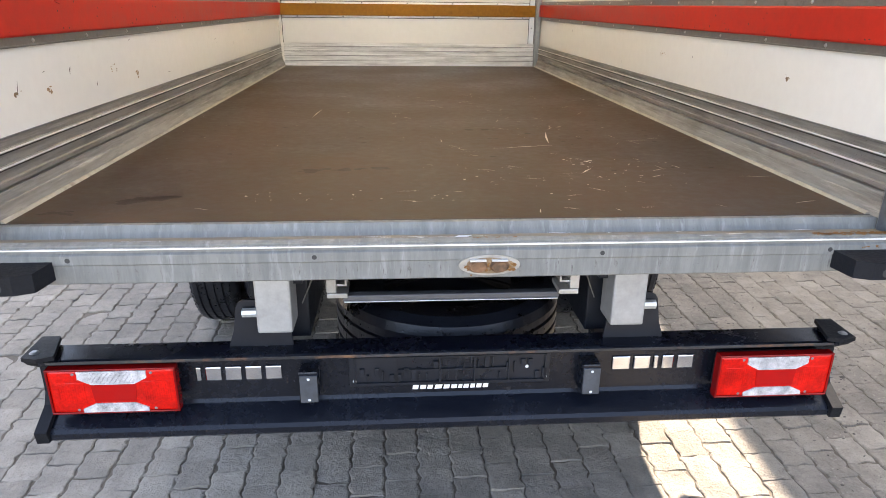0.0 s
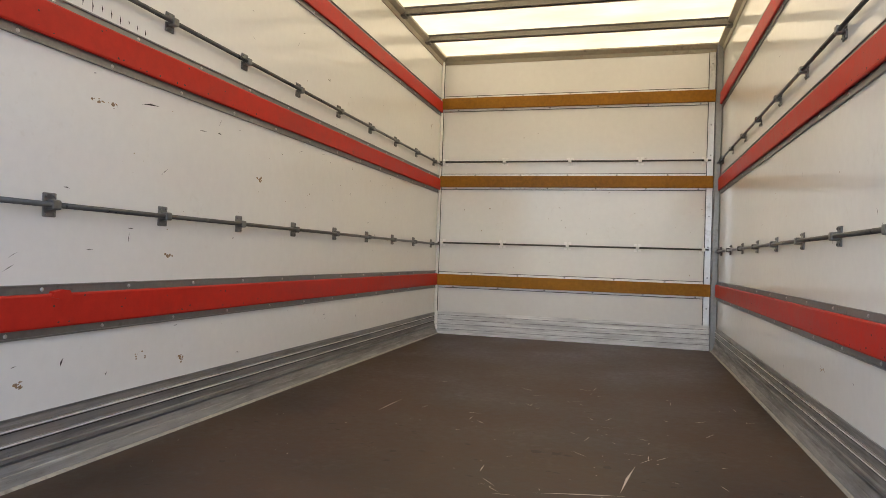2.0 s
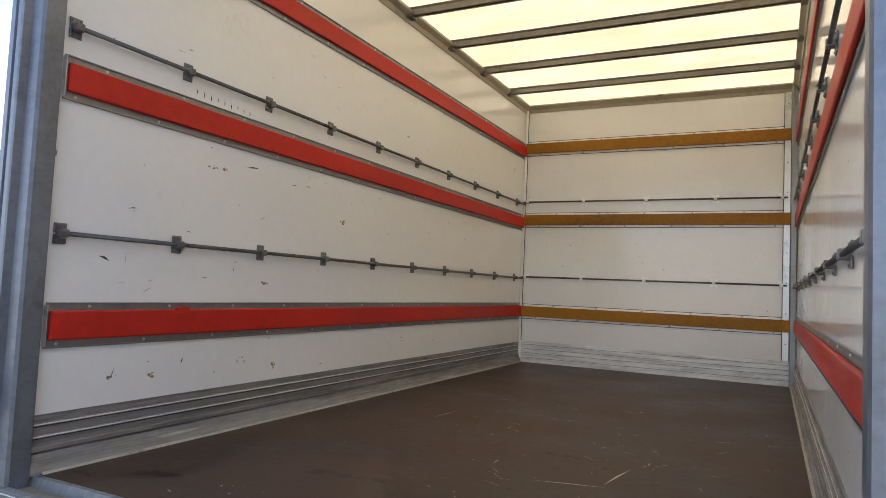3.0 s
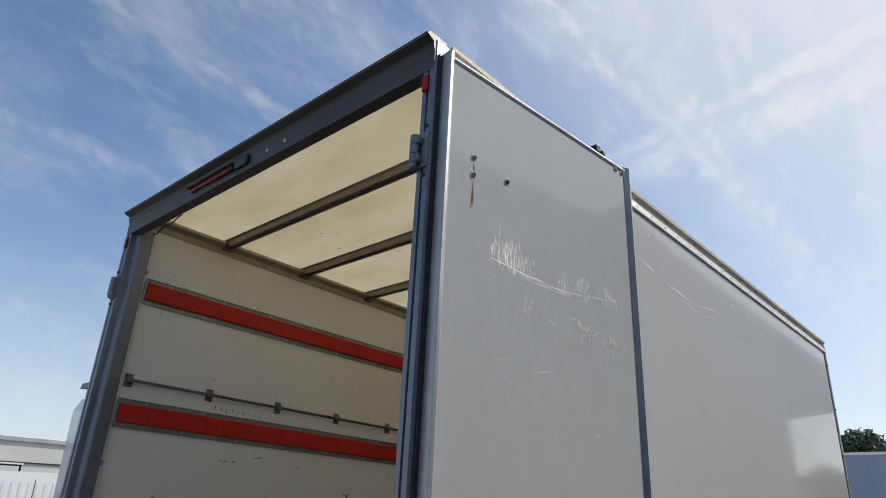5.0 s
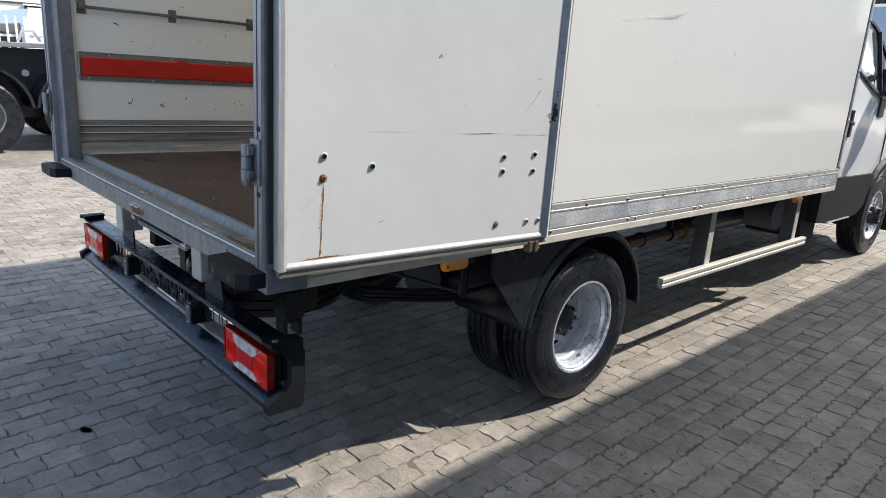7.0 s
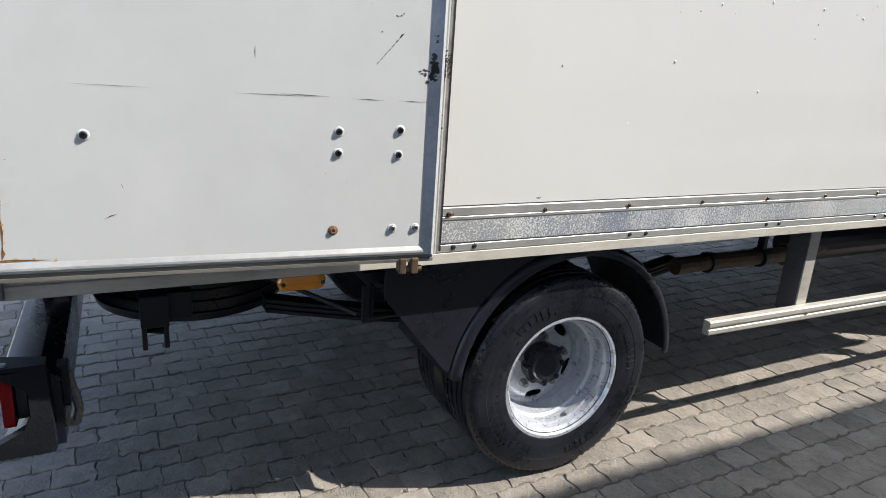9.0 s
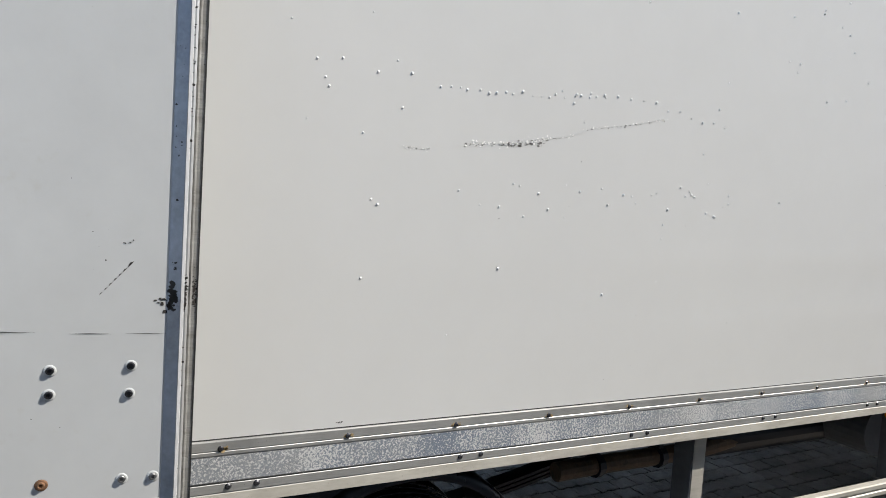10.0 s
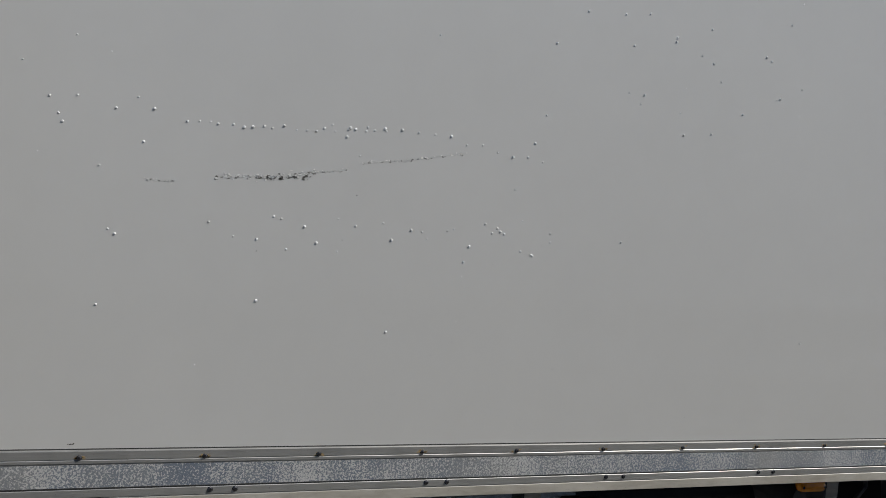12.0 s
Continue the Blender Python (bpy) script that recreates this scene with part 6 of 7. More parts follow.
for s in (1, -1):
    # Side window, pillars, seams, handle.
    def skin(y, z):
        return s * (float(np.interp(z, (1.5, 1.58, 1.79, 2.05, 2.18), (0.990, 0.988, 0.962, 0.904, 0.852))) + 0.008)
    outline = [(4.80, 1.73), (5.0, 1.66), (5.2, 1.60), (5.45, 1.545), (5.68, 1.515), (5.70, 1.60), (5.60, 1.75), (5.45, 1.93), (5.30, 2.06), (5.18, 2.12), (4.9, 2.16), (4.82, 2.13)]
    win = B()
    vs = [win.verts.new((skin(y, z), y, z)) for y, z in outline]
    vs2 = [win.verts.new((skin(y, z) - s * 0.02, y, z)) for y, z in outline]
    win.faces.new(vs)
    for k in range(len(vs)):
        kk = (k + 1) % len(vs)
        win.faces.new((vs[k], vs[kk], vs2[kk], vs2[k]))
    bmesh.ops.triangulate(win, faces=win.faces[:])
    w = part("side_window", win, M["glass"], cab, "dark side window")
    bm = B()
    ring = [Vector((skin(y, z), y, z)) for y, z in outline]
    mid = sum(ring, Vector()) / len(ring)
    inner = [p + (mid - p).normalized() * 0.03 for p in ring]
    lift = Vector((s * 0.008, 0, 0))
    va, vb, vc = [[bm.verts.new(p) for p in pts] for pts in (ring, [p + lift for p in ring], [p + lift for p in inner])]
    for k in range(len(ring)):
        kk = (k + 1) % len(ring)
        bm.faces.new((va[k], va[kk], vb[kk], vb[k]))
        bm.faces.new((vb[k], vb[kk], vc[kk], vc[k]))
    bmesh.ops.recalc_face_normals(bm, faces=bm.faces[:])
    part("window_seal", bm, M["black"], w)
    part("window_bar", rod(B(), (skin(5.36, 1.57), 5.36, 1.57), (skin(5.30, 2.05), 5.30, 2.05), 0.02, n=6), M["black"], w)
    bm = B()
    box(bm, *span(s * 0.985, s * 1.012)[:1], 4.77, 1.335, span(s * 0.985, s * 1.012)[1], 4.86, 1.37, 0.01)
    box(bm, *span(s * 0.985, s * 1.006)[:1], 4.79, 1.25, span(s * 0.985, s * 1.006)[1], 4.83, 1.45, 0.006)
    part("door_handle", bm, M["black"], cab)
    bm = B()
    for (ya, za), (yb, zb) in (((4.68, 0.72), (4.68, 1.62)), ((5.80, 1.02), (5.80, 1.46)), ((4.68, 0.72), (5.5, 0.72))):
        rod(bm, (s * 0.988, ya, za), (s * 0.988, yb, zb), 0.005, n=6)
    part("door_seam", bm, M["dark_mark"], cab)
    # Dark lower cladding, silver sill line and wheel arch.
    bm = B()
    extrude(bm, [(4.49, 0.62), (4.70, 0.60), (5.25, 0.597), (5.42, 0.61), (5.56, 0.68), (5.62, 0.80), (5.68, 0.935), (4.49, 0.945)], "x", *span(s * 0.90, s * 1.0))
    part("lower_cladding", bm, M["cladding"], cab, "black plastic lower cladding")
    part("sill_line", box(B(), *span(s * 1.0, s * 1.006)[:1], 4.72, 0.597, span(s * 1.0, s * 1.006)[1], 5.22, 0.607), M["alu_bright"], cab)
    bm = B()
    rows = []
    for k in range(21):
        a = radians(-25 + 215 * k / 20)
        d = Vector((math.cos(a), math.sin(a)))
        c = Vector((6.05, 0.56))
        rows.append([bm.verts.new((px, c.x + d.x * r, c.y + d.y * r)) for px, r in ((s * 0.80, 0.42), (s * 1.00, 0.42), (s * 1.012, 0.435), (s * 1.012, 0.485), (s * 0.985, 0.505), (s * 0.80, 0.505))])
    for ra, rb in zip(rows, rows[1:]):
        for j in range(6):
            jj = (j + 1) % 6
            bm.faces.new((ra[j], ra[jj], rb[jj], rb[j]))
    bmesh.ops.recalc_face_normals(bm, faces=bm.faces[:])
    part("wheel_arch", bm, M["cladding"], cab, "black wheel arch trim")
    part("arch_liner", extrude(B(), [(6.05 + r * math.cos(a), 0.56 + r * math.sin(a)) for r, steps in ((0.425, range(21)), (0.415, range(20, -1, -1))) for a in [radians(-5 + 9.5 * k) for k in steps]], "x", *span(s * 0.55, s * 0.99)), M["black"], cab)
    # Mirror on two arms.
    mir = part("wing_mirror", box(B(), *span(s * 1.13, s * 1.285)[:1], 5.42, 1.53, span(s * 1.13, s * 1.285)[1], 5.54, 1.905, 0.05), M["black"], truck, "tall black wing mirror with two glasses")
    part("mirror_glass", box(B(), *span(s * 1.20, s * 1.262)[:1], 5.4165, 1.70, span(s * 1.20, s * 1.262)[1], 5.421, 1.84, 0.002), M["mirror"], mir)
    part("wide_mirror_glass", box(B(), *span(s * 1.155, s * 1.262)[:1], 5.4165, 1.575, span(s * 1.155, s * 1.262)[1], 5.421, 1.64, 0.002), M["mirror"], mir)
    bm = B()
    for z in (1.60, 1.74):
        box(bm, *span(s * 0.93, s * 1.15)[:1], 5.45, z - 0.025, span(s * 0.93, s * 1.15)[1], 5.52, z + 0.025, 0.012)
    box(bm, *span(s * 0.94, s * 1.0)[:1], 5.42, 1.40, span(s * 0.94, s * 1.0)[1], 5.56, 1.78, 0.012)
    part("mirror_arm", bm, M["black"], mir)

# ---- vehicles and things round the yard ----
def simple_wheel(parent, x, y, z, r, w, s, rim="rim"):
    tyre = part("tyre", spin(B(), [(r * 0.56, -w / 2), (r * 0.9, -w / 2), (r, -w * 0.36), (r, w * 0.36), (r * 0.9, w / 2), (r * 0.56, w / 2)], (x, y, z), n=36), M["rubber"], parent, "black truck tyre")
    part("rim", spin(B(), [(r * 0.58, s * w * 0.48), (r * 0.52, s * w * 0.46), (r * 0.45, s * w * 0.2), (r * 0.28, s * w * 0.18), (r * 0.26, s * w * 0.42), (r * 0.12, s * w * 0.46), (0.001, s * w * 0.46)], (x, y, z), n=30), M[rim], tyre, "steel rim")
    for k in range(10):
        bm = B()
        a = 2 * math.pi * k / 10
        rod(bm, (x + s * w * 0.16, y + r * 0.34 * math.cos(a), z + r * 0.34 * math.sin(a)), (x + s * w * 0.3, y + r * 0.34 * math.cos(a), z + r * 0.34 * math.sin(a)), r * 0.035, n=6)
        part("wheel_nut", bm, M["alu_dark"], tyre)


# Unseen box trailer close on the right, added to shade the paving.
nb = thing("box_trailer", "tall grey box trailer out of view, added to cast shadow", "trailer", m=pose(3.13, 4.0, 0, 0, 0, -1.2))
body = part("cargo_body", box(B(), 0.0, -6.2, 1.2, 2.5, 7.4, 4.2, 0.02), M["grey"], nb, "shaded grey box body")
for z in (1.17, 4.14):
    part("edge_rail", box(B(), -0.015, -6.2, z, 0.02, 7.4, z + 0.09, 0.004), M["alu"], body)
part("chassis", box(B(), 0.7, -6.0, 0.85, 1.8, 7.2, 1.195, 0.02), M["blacksteel"], nb)
part("side_guard", box(B(), 0.05, -1.2, 0.62, 0.1, 4.2, 0.78, 0.01), M["alu"], nb)
part("side_guard_post", box(B(), 0.06, 1.4, 0.78, 0.14, 1.5, 1.2, 0.01), M["alu"], nb)
part("landing_leg", box(B(), 0.45, 4.6, 0.0, 0.6, 4.75, 1.19, 0.01), M["blacksteel"], nb)
part("landing_leg", box(B(), 1.9, 4.6, 0.0, 2.05, 4.75, 1.19, 0.01), M["blacksteel"], nb)
for y in (-4.6, -3.3, -2.0):
    for x, s in ((0.22, -1), (2.28, 1)):
        simple_wheel(nb, x, y, 0.5, 0.5, 0.3, s)

# Unseen hall with rising canopy, added for the dark reflection in the truck's wall.
lh = thing("unseen_hall", "tall grey hall with a rising canopy, out of view, added for its reflection", "building", kind="structure")
part("hall_wall", extrude(B(), [(6.6, 0.0), (6.6, 6.1), (10.2, 8.3), (14.0, 7.9), (14.0, 0.0)], "x", 6.0, 16.0), M["grey"], lh, "shaded grey hall wall")
part("canopy", extrude(B(), [(14.01, 3.6), (33.4, 6.6), (33.4, 7.3), (14.01, 7.9)], "x", 6.0, 10.0), M["grey"], lh, "grey canopy out of view that shapes the reflection")
for y in (20.0, 27.0, 33.0):
    part("canopy_post", box(B(), 9.6, y - 0.1, 0.0, 9.8, y + 0.1, 3.7 + 0.155 * (y - 14), 0.02), M["alu_dark"], lh)

# Tractor unit on the far left.
tr = thing("tractor_unit", "white tractor unit with bare black chassis", "truck", m=pose(0, 0, 0))
TX = -8.42
ch = part("chassis", box(B(), TX - 1.7, -3.2, 0.85, TX - 0.65, 5.6, 1.25, 0.02), M["blacksteel"], tr, "black ladder chassis")
for k in range(6):
    part("bracket", rod(B(), (TX - 0.66, -2.6 + 0.8 * k, 1.1), (TX - 0.5, -2.6 + 0.8 * k, 1.1), 0.05, n=10), M["galv_pale"], ch)
part("deck", box(B(), TX - 2.2, -3.3, 1.46, TX + 0.05, 2.2, 1.53, 0.01), M["alu_dark"], tr, "grey catwalk deck")
part("deck_edge", box(B(), TX + 0.052, 1.6, 1.70, TX + 0.07, 2.7, 1.725), M["alu"], tr)
part("air_tank", rod(B(), (TX - 0.1, 1.7, 1.6), (TX - 0.1, 3.4, 1.6), 0.1, n=18), M["blacksteel"], tr, "black air tank")
part("side_box", box(B(), TX - 0.5, 2.75, 0.55, TX - 0.02, 3.9, 1.48, 0.04), M["black"], tr, "black side locker")
# Black sheet added to darken the bright gap under the chassis.
part("gap_backing", box(B(), TX - 0.62, -3.2, 0.45, TX - 0.58, 4.4, 1.45, 0.005), M["black"], tr)
part("side_box", box(B(), TX - 0.5, -3.1, 0.6, TX - 0.05, 0.0, 1.4, 0.04), M["black"], tr, "black side locker")
part("fifth_wheel", extrude(B(), [(0.5, 1.54), (0.62, 1.72), (0.95, 1.72), (1.1, 1.54)], "x", TX - 1.6, TX - 0.6), M["blacksteel"], tr)
part("hose_bracket", extrude(B(), [(1.25, 1.54), (1.32, 1.70), (1.48, 1.70), (1.56, 1.54), (1.53, 1.54), (1.46, 1.67), (1.34, 1.67), (1.28, 1.54)], "x", TX - 0.06, TX + 0.0), M["galv_pale"], tr)
for y in (0.72, 2.05, 5.1):
    for x, s in ((TX - 0.16, 1), (TX - 2.15, -1)):
        # Rims in a darker metal to imitate the shadow on them.
        simple_wheel(tr, x, y, 0.52, 0.52, 0.32, s, "alu_dark")
    bm = B()
    rows = []
    for k in range(13):
        a = radians(5 + 170 * k / 12)
        rows.append([bm.verts.new((x, y + 0.66 * math.cos(a), 0.58 + 0.66 * math.sin(a))) for x in (TX - 0.6, TX + 0.04)] + [bm.verts.new((x, y + 0.62 * math.cos(a), 0.58 + 0.62 * math.sin(a))) for x in (TX + 0.04, TX - 0.6)])
    for ra, rb in zip(rows, rows[1:]):
        for j in range(4):
            bm.faces.new((ra[j], ra[(j + 1) % 4], rb[(j + 1) % 4], rb[j]))
    bmesh.ops.recalc_face_normals(bm, faces=bm.faces[:])
    part("mudguard", bm, M["black"], tr, "black mudguard")
cab2 = part("cab", extrude(B(), [(2.95, 1.75), (2.95, 3.2), (3.05, 3.42), (4.3, 3.65), (5.2, 2.6), (5.6, 2.3), (5.7, 0.9), (3.9, 0.9), (3.9, 1.75)], "x", TX - 2.0, TX - 0.04), M["white"], tr, "white sleeper cab")
part("roof_lip", extrude(B(), [(2.41, 3.36), (2.43, 3.44), (2.8, 3.47), (3.3, 3.58), (3.2, 3.45), (2.85, 3.38)], "x", TX - 0.35, TX), M["quilt"], cab2, "grey roof deflector lip")
for pts in ([(2.41, 1.80), (2.41, 2.70), (2.70, 2.70), (2.66, 1.80)], [(2.41, 2.74), (2.42, 3.34), (2.88, 3.37), (2.76, 3.1), (2.70, 2.74)]):
    side = part("side_deflector", extrude(B(), pts, "x", TX - 0.06, TX - 0.01), M["quilt"], cab2, "grey quilted side deflector")
    z0, z1 = pts[0][1], pts[1][1]
    for k in range(5):
        z = z0 + (z1 - z0) * (k + 0.3) / 5
        for up in (0.22, -0.22):
            part("quilt_line", rod(B(), (TX - 0.009, 2.43, z), (TX - 0.009, 2.65, min(z1 - 0.02, max(z0 + 0.02, z + up))), 0.005, n=5), M["chip"], cab2)
for y in (2.5, 2.6):
    part("grab_rail", rod(B(), (TX + 0.03, y, 1.95), (TX + 0.03, y + 0.01, 2.62), 0.012, n=6), M["galv_pale"], cab2)
for z in (2.62, 3.05):
    part("panel_seam", box(B(), TX - 0.041, 2.72, z, TX - 0.035, 4.2, z + 0.012), M["dark_mark"], cab2)
part("vent_grille", box(B(), TX - 0.041, 2.72, 2.22, TX - 0.03, 2.80, 2.30, 0.004), M["black"], cab2)

cab2.location.y = 0.24
# White steel fence, panel van and low building beyond it.
fence = thing("picket_fence", "white painted steel picket fence", "fence")
for z in (0.35, 1.65):
    part("fence_rail", box(B(), -14.06, -7, z, -14.0, 17, z + 0.05), M["fence"], fence)
picket = bpy.data.meshes.new("picket")
bm = B()
box(bm, -0.015, -0.02, 0.0, 0.015, 0.02, 2.05)
bm.to_mesh(picket)
bm.free()
picket.materials.append(M["fence"])
for k in range(150):
    ob = new("picket", picket)
    ob.parent = fence
    ob.location = (-13.97, -7 + 0.16 * k, 0.02)


def panel_van(name, m, label):
    v = thing(name, label, "van", m=m)
    shell = part("body", extrude(B(), [(-2.6, 0.45), (-2.62, 1.9), (-2.45, 2.35), (0.9, 2.4), (1.35, 2.2), (2.05, 1.4), (2.7, 1.15), (2.85, 0.5)], "x", -0.95, 0.95), M["white"], v, "white van body")
    for s in (1, -1):
        part("side_window", extrude(B(), [(0.75, 1.4), (0.75, 2.05), (1.2, 2.05), (1.8, 1.4)], "x", *span(s * 0.951, s * 0.956)), M["glass"], shell)
        part("door_seam", extrude(B(), [(-0.6, 0.6), (-0.6, 2.2), (-0.58, 2.2), (-0.58, 0.6)], "x", *span(s * 0.951, s * 0.954)), M["dark_mark"], shell)
        part("moulding", box(B(), *span(s * 0.951, s * 0.97)[:1], -2.4, 0.75, span(s * 0.951, s * 0.97)[1], 1.5, 0.85, 0.005), M["black"], shell)
        for y in (-1.6, 1.9):
            simple_wheel(v, s * 0.85, y, 0.34, 0.34, 0.2, s)
    part("windscreen", extrude(B(), [(1.38, 2.19), (2.06, 1.42), (2.07, 1.43), (1.39, 2.2)], "x", -0.8, 0.8), M["glass"], shell)
    part("rear_window", box(B(), -0.75, -2.635, 1.4, 0.75, -2.62, 2.0, 0.004), M["glass"], shell)
    part("bumper", box(B(), -0.96, -2.72, 0.4, 0.96, -2.6, 0.62, 0.03), M["black"], shell)
    return v


panel_van("panel_van", pose(-18.0, 5.4, 0, 0, 0, 8), "white panel van behind the picket fence")
panel_van("panel_van", pose(0.3, 42.0, 0, 0, 0, 75), "white van beside the far fence")
hall = thing("office_hall", "low cream office hall with flat roof", "building", kind="structure")
hw = part("hall_wall", box(B(), -42, -14, 0, -30, 40, 4.0, 0.02), M["pale_wall"], hall)
part("roof_edge", box(B(), -42.1, -14.1, 3.95, -29.9, 40.1, 4.15, 0.02), M["alu"], hall)
part("wall_band", box(B(), -29.99, -14, 3.1, -29.95, 40, 3.16), M["dark_mark"], hall)
for k in range(9):
    win = part("window", box(B(), -30.02, -10 + 5.2 * k, 1.0, -29.94, -7.2 + 5.2 * k, 3.05), M["glass"], hall)
    part("roller_shutter", box(B(), -29.935, -9.9 + 5.2 * k, 2.0 if k % 2 else 2.75, -29.91, -7.3 + 5.2 * k, 2.98), M["pale_wall"], win, "half-lowered pale shutter")
    bm = B()
    for z in (0.97, 3.05):
        box(bm, -30.0, -10.05 + 5.2 * k, z, -29.9, -7.15 + 5.2 * k, z + 0.06)
    box(bm, -30.0, -8.63 + 5.2 * k, 1.0, -29.92, -8.57 + 5.2 * k, 3.05)
    part("window_frame", bm, M["fence"], win)
unit = part("roof_unit", box(B(), -34, 5.0, 4.16, -32.5, 7.0, 4.75, 0.03), M["alu"], hall)
for k in range(6):
    part("unit_louvre", box(B(), -32.49, 5.1 + 0.3 * k, 4.25, -32.46, 5.3 + 0.3 * k, 4.65), M["dark_mark"], unit)

# Trailer across the far end of the yard, trees, mesh fence and a far hall.
ft = thing("box_trailer", "blue-grey box trailer standing across the yard", "trailer")
fb = part("trailer_body", box(B(), -15.0, 25.0, 1.55, -1.3, 27.5, 4.0, 0.03), M["blue_side"], ft, "blue-grey trailer side")
for z in (1.5, 3.94):
    part("trailer_rail", box(B(), -15.0, 24.97, z, -1.3, 25.01, z + 0.09), M["alu"], fb)
for y in (25.12, 26.3):
    door = part("trailer_door", box(B(), -1.31, y, 1.6, -1.27, y + 1.1, 3.92, 0.01), M["pale_wall"], fb)
    for dy in (0.3, 0.8):
        bm = B()
        rod(bm, (-1.24, y + dy, 1.55), (-1.24, y + dy, 3.9), 0.02, n=6)
        part("lock_rod", bm, M["alu_dark"], door)
part("trailer_chassis", box(B(), -14.5, 25.5, 0.9, -1.4, 27.0, 1.5, 0.02), M["blacksteel"], ft)
part("underrun_bar", box(B(), -1.6, 25.1, 0.5, -1.4, 27.4, 0.7, 0.01), M["blacksteel"], ft)
for x in (-3.2, -4.5, -5.8, -12.5):
    bm = B()
    spin(bm, [(0.28, -0.15), (0.5, -0.16), (0.52, -0.1), (0.52, 0.1), (0.5, 0.16), (0.28, 0.15)], (x, 25.25, 0.52), "y", 24)
    bmesh.ops.create_cone(bm, cap_ends=True, segments=20, radius1=0.29, radius2=0.29, depth=0.12, matrix=Matrix.Translation((x, 25.25, 0.52)) @ Matrix.Rotation(radians(90), 4, "X"))
    part("trailer_wheel", bm, M["rubber"], ft)
mesh_fence = thing("mesh_fence", "grey steel bar fence along the yard", "fence")
bar = bpy.data.meshes.new("fence_bar")
bm = box(B(), -0.015, -0.015, 0.05, 0.015, 0.015, 2.0)
bm.to_mesh(bar)
bm.free()
bar.materials.append(M["metal_fence"])
for k in range(120):
    ob = new("fence_bar", bar)
    ob.parent = mesh_fence
    ob.location = (-8 + 0.2 * k, 46.0, 0)
for z in (0.2, 1.9):
    part("fence_rail", box(B(), -8, 45.98, z, 16, 46.05, z + 0.05), M["metal_fence"], mesh_fence)
far = thing("far_hall", "low blue-roofed industrial hall far off", "building", kind="structure")
part("hall_wall", box(B(), -6, 92, 0, 60, 110, 6.0), M["pale_wall"], far)
part("hall_roof", box(B(), -6.5, 91.5, 6.0, 60.5, 110.5, 7.4, 0.1), M["blue_side"], far)
for k in range(10):
    part("window", box(B(), -3 + 6 * k, 91.95, 2.0, 0.5 + 6 * k, 92.02, 3.4), M["glass"], far)


def tree(x, y, h, spread, seed):
    """A tapered trunk with limbs and a crown of many small leaf clumps."""
    rnd = random.Random(seed)
    t = thing("tree", "dark green broadleaf tree with an uneven crown", "tree", "trees beyond the yard")
    bm = B()
    rod(bm, (x, y, 0), (x + 0.1, y, h * 0.45), h * 0.03, h * 0.02, n=8)
    tips = []
    for k in range(9):
        a = rnd.random() * 6.28
        z0 = h * rnd.uniform(0.25, 0.45)
        tip = Vector((x + math.cos(a) * spread * rnd.uniform(0.35, 0.85), y + math.sin(a) * spread * rnd.uniform(0.35, 0.85), h * rnd.uniform(0.55, 0.92)))
        rod(bm, (x + 0.1, y, z0), tip, h * 0.014, h * 0.004, n=6)
        tips.append(tip)
    part("trunk", bm, M["bark"], t, "brown trunk and limbs")
    verts, faces = [], []
    for tip in tips + [Vector((x, y, h * 0.8)), Vector((x, y, h * 0.65))]:
        rr = spread * rnd.uniform(0.35, 0.5)
        for k in range(230):
            d = Vector((rnd.gauss(0, 1), rnd.gauss(0, 1), rnd.gauss(0, 0.8))).normalized() * rr * rnd.uniform(0.5, 1.05)
            c = tip + d
            u = Vector((rnd.gauss(0, 1), rnd.gauss(0, 1), rnd.gauss(0, 1))).normalized()
            w = u.orthogonal().normalized()
            s = rnd.uniform(0.10, 0.24)
            b = len(verts)
            verts += [tuple(c + u * s), tuple(c + w * s * 0.6), tuple(c - u * s), tuple(c - w * s * 0.6)]
            faces.append((b, b + 1, b + 2, b + 3))
    me = bpy.data.meshes.new("crown")
    me.from_pydata(verts, [], faces)
    me.materials.append(M["leaf"])
    tagged(new("crown", me), kind="stuff").parent = t


for k, (x, y, h, sp) in enumerate(((-11.5, 62, 9.6, 2.6), (-8.6, 60, 9.6, 2.5), (-13.8, 60, 9.9, 2.6), (0.5, 64, 5.6, 2.2), (-16, 63, 10.0, 2.8), (6, 66, 6.4, 2.4), (12, 70, 6.2, 2.4), (16.5, 66, 6.6, 2.8), (22, 64, 6.9, 3.0), (27, 62, 6.0, 2.8), (31, 58, 6.4, 2.6))):
    tree(x, y, h, sp, 100 + k)

# ---- ground: joint bed, blocks near the truck, patterned paving beyond ----
X0, X1 = -7.1, -7.1 + 93 * 0.1115
Y0, Y1 = -2.9, -2.9 + 91 * 0.132
bm = B()
xs, ys = (-600, X0, X1, 600), (-600, Y0, Y1, 900)
grid = [[bm.verts.new((x, y, 0.0)) for y in ys] for x in xs]
inner = [[bm.verts.new((x, y, -0.0058)) for y in (Y0, Y1)] for x in (X0, X1)]
for i in range(3):
    for j in range(3):
        if (i, j) != (1, 1):
            bm.faces.new((grid[i][j], grid[i + 1][j], grid[i + 1][j + 1], grid[i][j + 1]))
bm.faces.new((inner[0][0], inner[1][0], inner[1][1], inner[0][1])).material_index = 1
ring = [(grid[1][1], inner[0][0]), (grid[2][1], inner[1][0]), (grid[2][2], inner[1][1]), (grid[1][2], inner[0][1])]
for k in range(4):
    (a, b), (c, d) = ring[k], ring[(k + 1) % 4]
    bm.faces.new((a, c, d, b)).material_index = 1
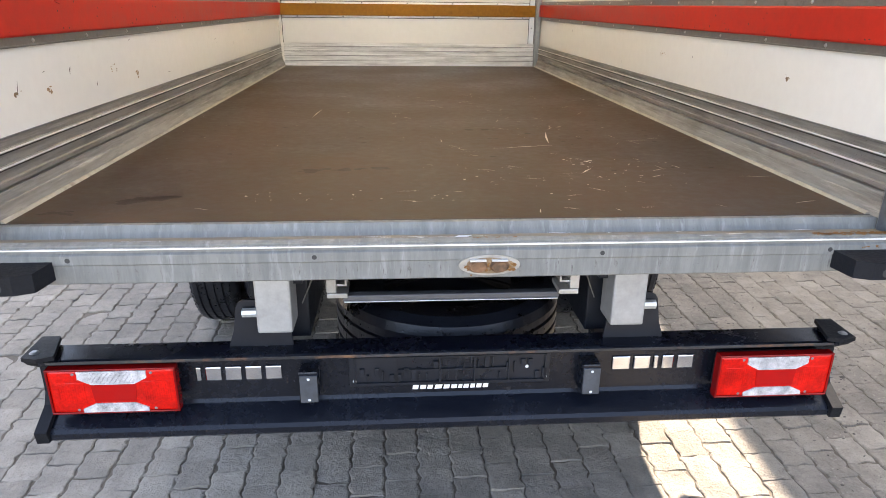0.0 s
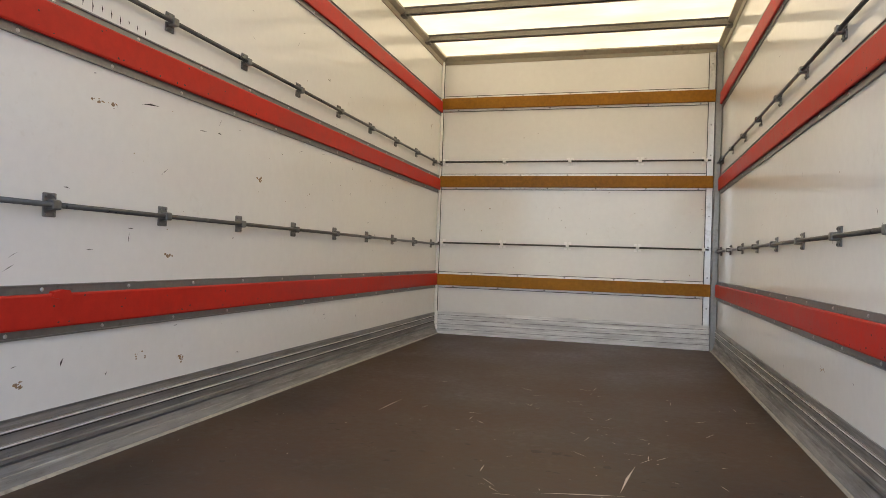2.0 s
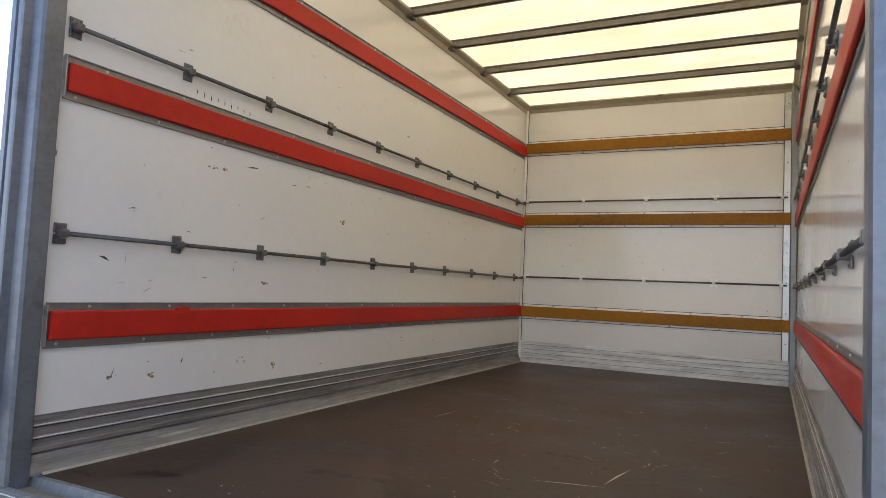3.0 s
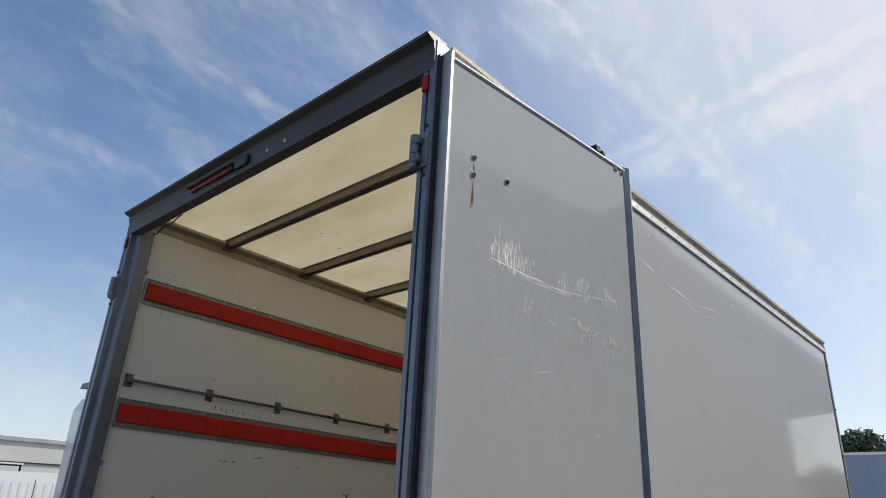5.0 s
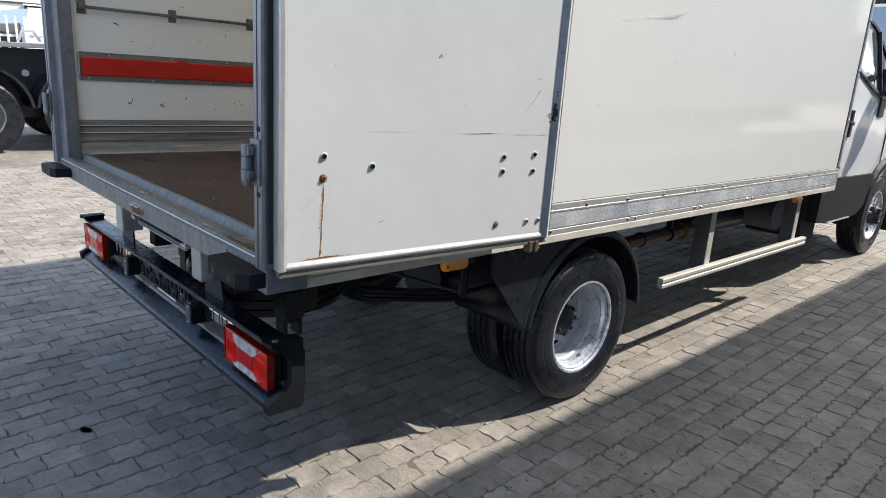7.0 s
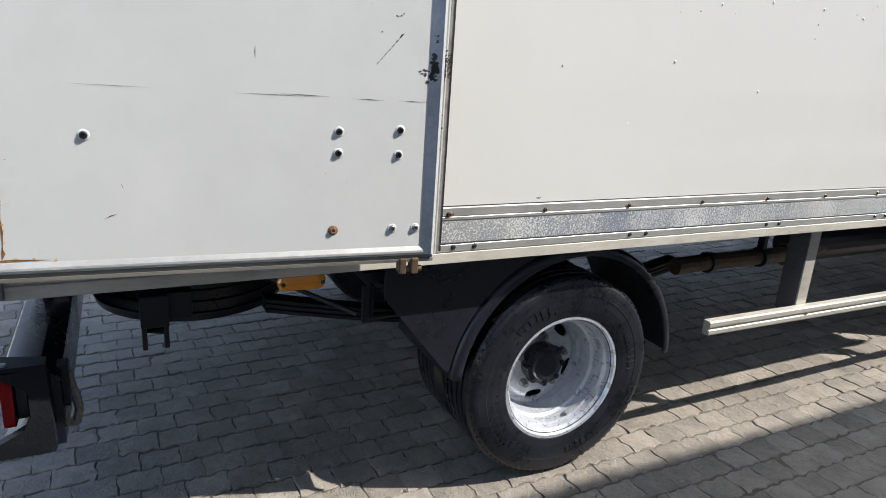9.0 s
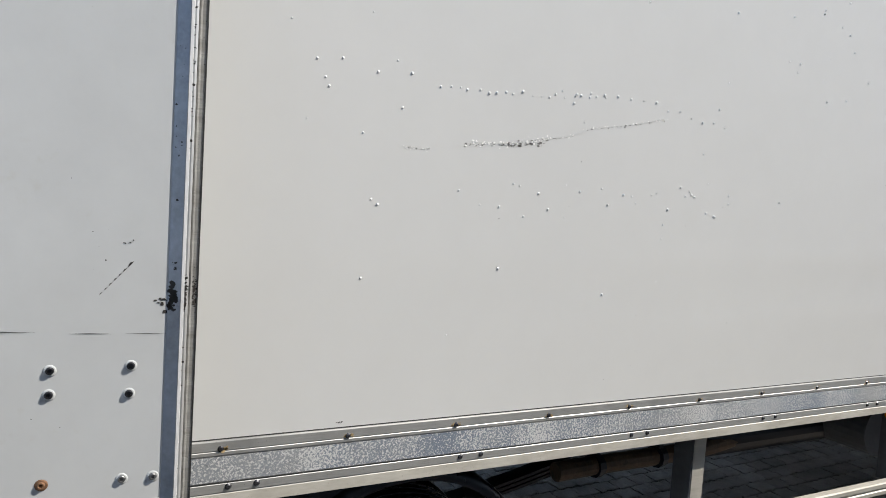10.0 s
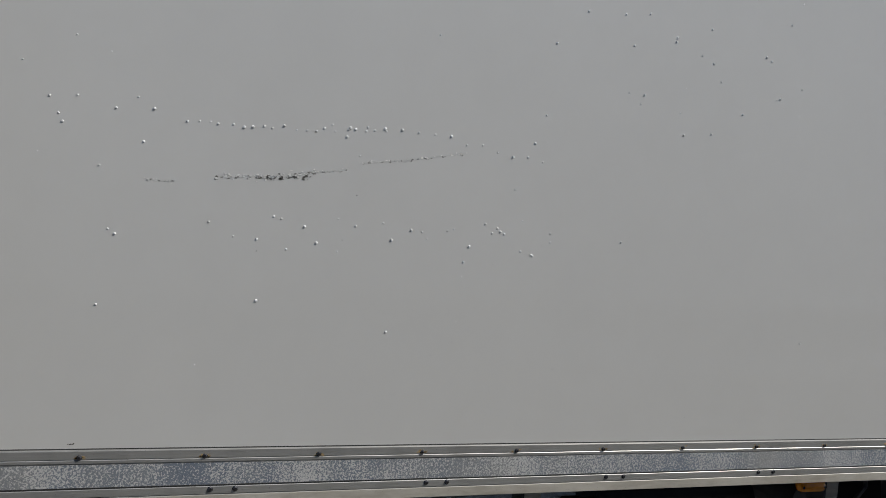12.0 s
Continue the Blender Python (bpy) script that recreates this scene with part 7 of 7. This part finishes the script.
bmesh.ops.recalc_face_normals(bm, faces=bm.faces[:])
for f in bm.faces:
    if f.normal.z < 0:
        f.normal_flip()
ground = part("ground", bm, M["paving_far"], None)
ground.data.materials.append(M["joint"])
tagged(ground, "grey concrete block paving of a truck yard", "paving", kind="structure")

PX, PY = 0.1115, 0.132


def block_outline(rnd):
    """A wavy-sided paving block round its centre."""
    hx, hy = PX / 2 - 0.0014, PY / 2 - 0.0004
    pts = []
    for k in range(8):
        v = -hy + 2 * hy * k / 8
        pts.append((hx + 0.0042 * math.sin(4 * math.pi * v / PY), v))
    for k in range(3):
        u = hx - 2 * hx * k / 3
        pts.append((u, hy + 0.004 * math.sin(2 * math.pi * u / PX)))
    for k in range(8):
        v = hy - 2 * hy * k / 8
        pts.append((-hx + 0.0042 * math.sin(4 * math.pi * v / PY), v))
    for k in range(3):
        u = -hx + 2 * hx * k / 3
        pts.append((u, -hy + 0.004 * math.sin(2 * math.pi * u / PX)))
    return [(u + rnd.gauss(0, 0.0026), v + rnd.gauss(0, 0.0026)) for u, v in pts]


def block_data(rnd, cx, cy, verts, faces):
    o = block_outline(rnd)
    n = len(o)
    b = len(verts)
    dz, tx, ty = rnd.gauss(0, 0.0016), rnd.gauss(0, 0.017), rnd.gauss(0, 0.017)
    for k, (s, z) in enumerate(((0.88, 0.0), (0.96, -0.0022), (1.0, -0.0085))):
        for u, v in o:
            verts.append((cx + u * s, cy + v * (1 - (1 - s) * 0.35), z + dz + (u * tx + v * ty if k < 2 else 0)))
    faces.append(tuple(range(b, b + n)))
    for ring_i in (0, 1):
        for k in range(n):
            kk = (k + 1) % n
            p, q = b + ring_i * n, b + (ring_i + 1) * n
            faces.append((p + kk, p + k, q + k, q + kk))


rnd = random.Random(2024)
variants = []
for k in range(10):
    verts, faces = [], []
    block_data(rnd, 0, 0, verts, faces)
    me = bpy.data.meshes.new("paving_block")
    me.from_pydata(verts, [], faces)
    me.materials.append(M["paver"])
    variants.append(me)
near = 0
verts, faces = [], []
nx, ny = round((X1 - X0) / PX), round((Y1 - Y0) / PY)
for i in range(nx):
    for j in range(ny):
        cx, cy = X0 + (i + 0.5) * PX, Y0 + (j + 0.5 + (0.5 if i % 2 else 0)) * PY
        if cy > Y1 - PY * 0.4:
            cy = Y0 + PY / 4
            mark = len(verts)
            block_data(rnd, cx, cy, verts, faces)
            verts[mark:] = [(vx, cy + (vy - cy) * 0.5, vz) for vx, vy, vz in verts[mark:]]
            cy = Y1 - PY / 4
            mark = len(verts)
            block_data(rnd, cx, cy, verts, faces)
            verts[mark:] = [(vx, cy + (vy - cy) * 0.5, vz) for vx, vy, vz in verts[mark:]]
            continue
        if 0.95 < cx < 2.75 and 0.3 < cy < 3.3 and near < 300 and (cx + 0.35 * cy) < 2.9:
            ob = new("paving_block", variants[rnd.randrange(10)])
            ob.location = (cx, cy, rnd.gauss(0, 0.0012))
            ob.rotation_euler = (0, 0, rnd.gauss(0, 0.008) + (math.pi if rnd.random() < 0.5 else 0))
            ob.parent = ground
            near += 1
        else:
            block_data(rnd, cx, cy, verts, faces)
me = bpy.data.meshes.new("paving_blocks")
me.from_pydata(verts, [], faces)
me.materials.append(M["paver"])
ob = new("paving_blocks", me)
ob.parent = ground
tagged(ob, "weathered grey concrete paving blocks in running bond", kind="stuff")

# Drain channel edges ahead of the truck.
for x in (-0.84, -0.5):
    tagged(part("drain_edge", box(B(), x - 0.03, 11.5, -0.02, x + 0.03, 24.0, 0.006, 0.003), M["concrete"], None), "pale concrete drain channel edge in the paving", "drain", kind="structure")

# Loose grit and a drip stain on the blocks.
verts, faces = [], []
for k in range(11000):
    x, y = (rnd.gauss(1.8, 0.8), rnd.uniform(-1.2, 6)) if k < 9000 else (rnd.uniform(X0, X1), rnd.uniform(Y0, Y1))
    s = rnd.uniform(0.0012, 0.0045)
    b = len(verts)
    verts += [(x + s, y, 0.001), (x, y + s, 0.001), (x - s, y, 0.001), (x, y - s * 0.8, 0.001), (x + 0.2 * s, y, s * 0.9)]
    faces += [(b, b + 1, b + 4), (b + 1, b + 2, b + 4), (b + 2, b + 3, b + 4), (b + 3, b, b + 4)]
me = bpy.data.meshes.new("grit")
me.from_pydata(verts, [], faces)
me.materials.append(M["stone"])
tagged(new("grit", me), "loose grit lying on the paving blocks", "grit", kind="stuff")
drip = flakes("oil_drip", M["oil"], None, lambda u, v: (u, v, 0.0035), [(-0.05, -0.21, 0.03, 0.02, 10, 0.022, 0.2)], 61)
tagged(drip, "dark oil drip mark on the paving", "stain", kind="structure")
dark = flakes("dark_crumbs", M["dark_mark"], None, lambda u, v: (u, v, 0.004), [(1.35, 1.6, 0.25, 0.35, 80, 0.006, 0.2), (1.75, 0.9, 0.5, 0.6, 320, 0.0055, 0.2), (1.62, 1.05, 0.07, 0.2, 60, 0.011, 0.2), (2.0, 2.2, 0.6, 1.2, 260, 0.005, 0.2), (0.9, -0.6, 0.7, 0.5, 120, 0.005, 0.2)], 62)
tagged(dark, "dark crumbs of dirt on the paving", "dirt", kind="stuff")
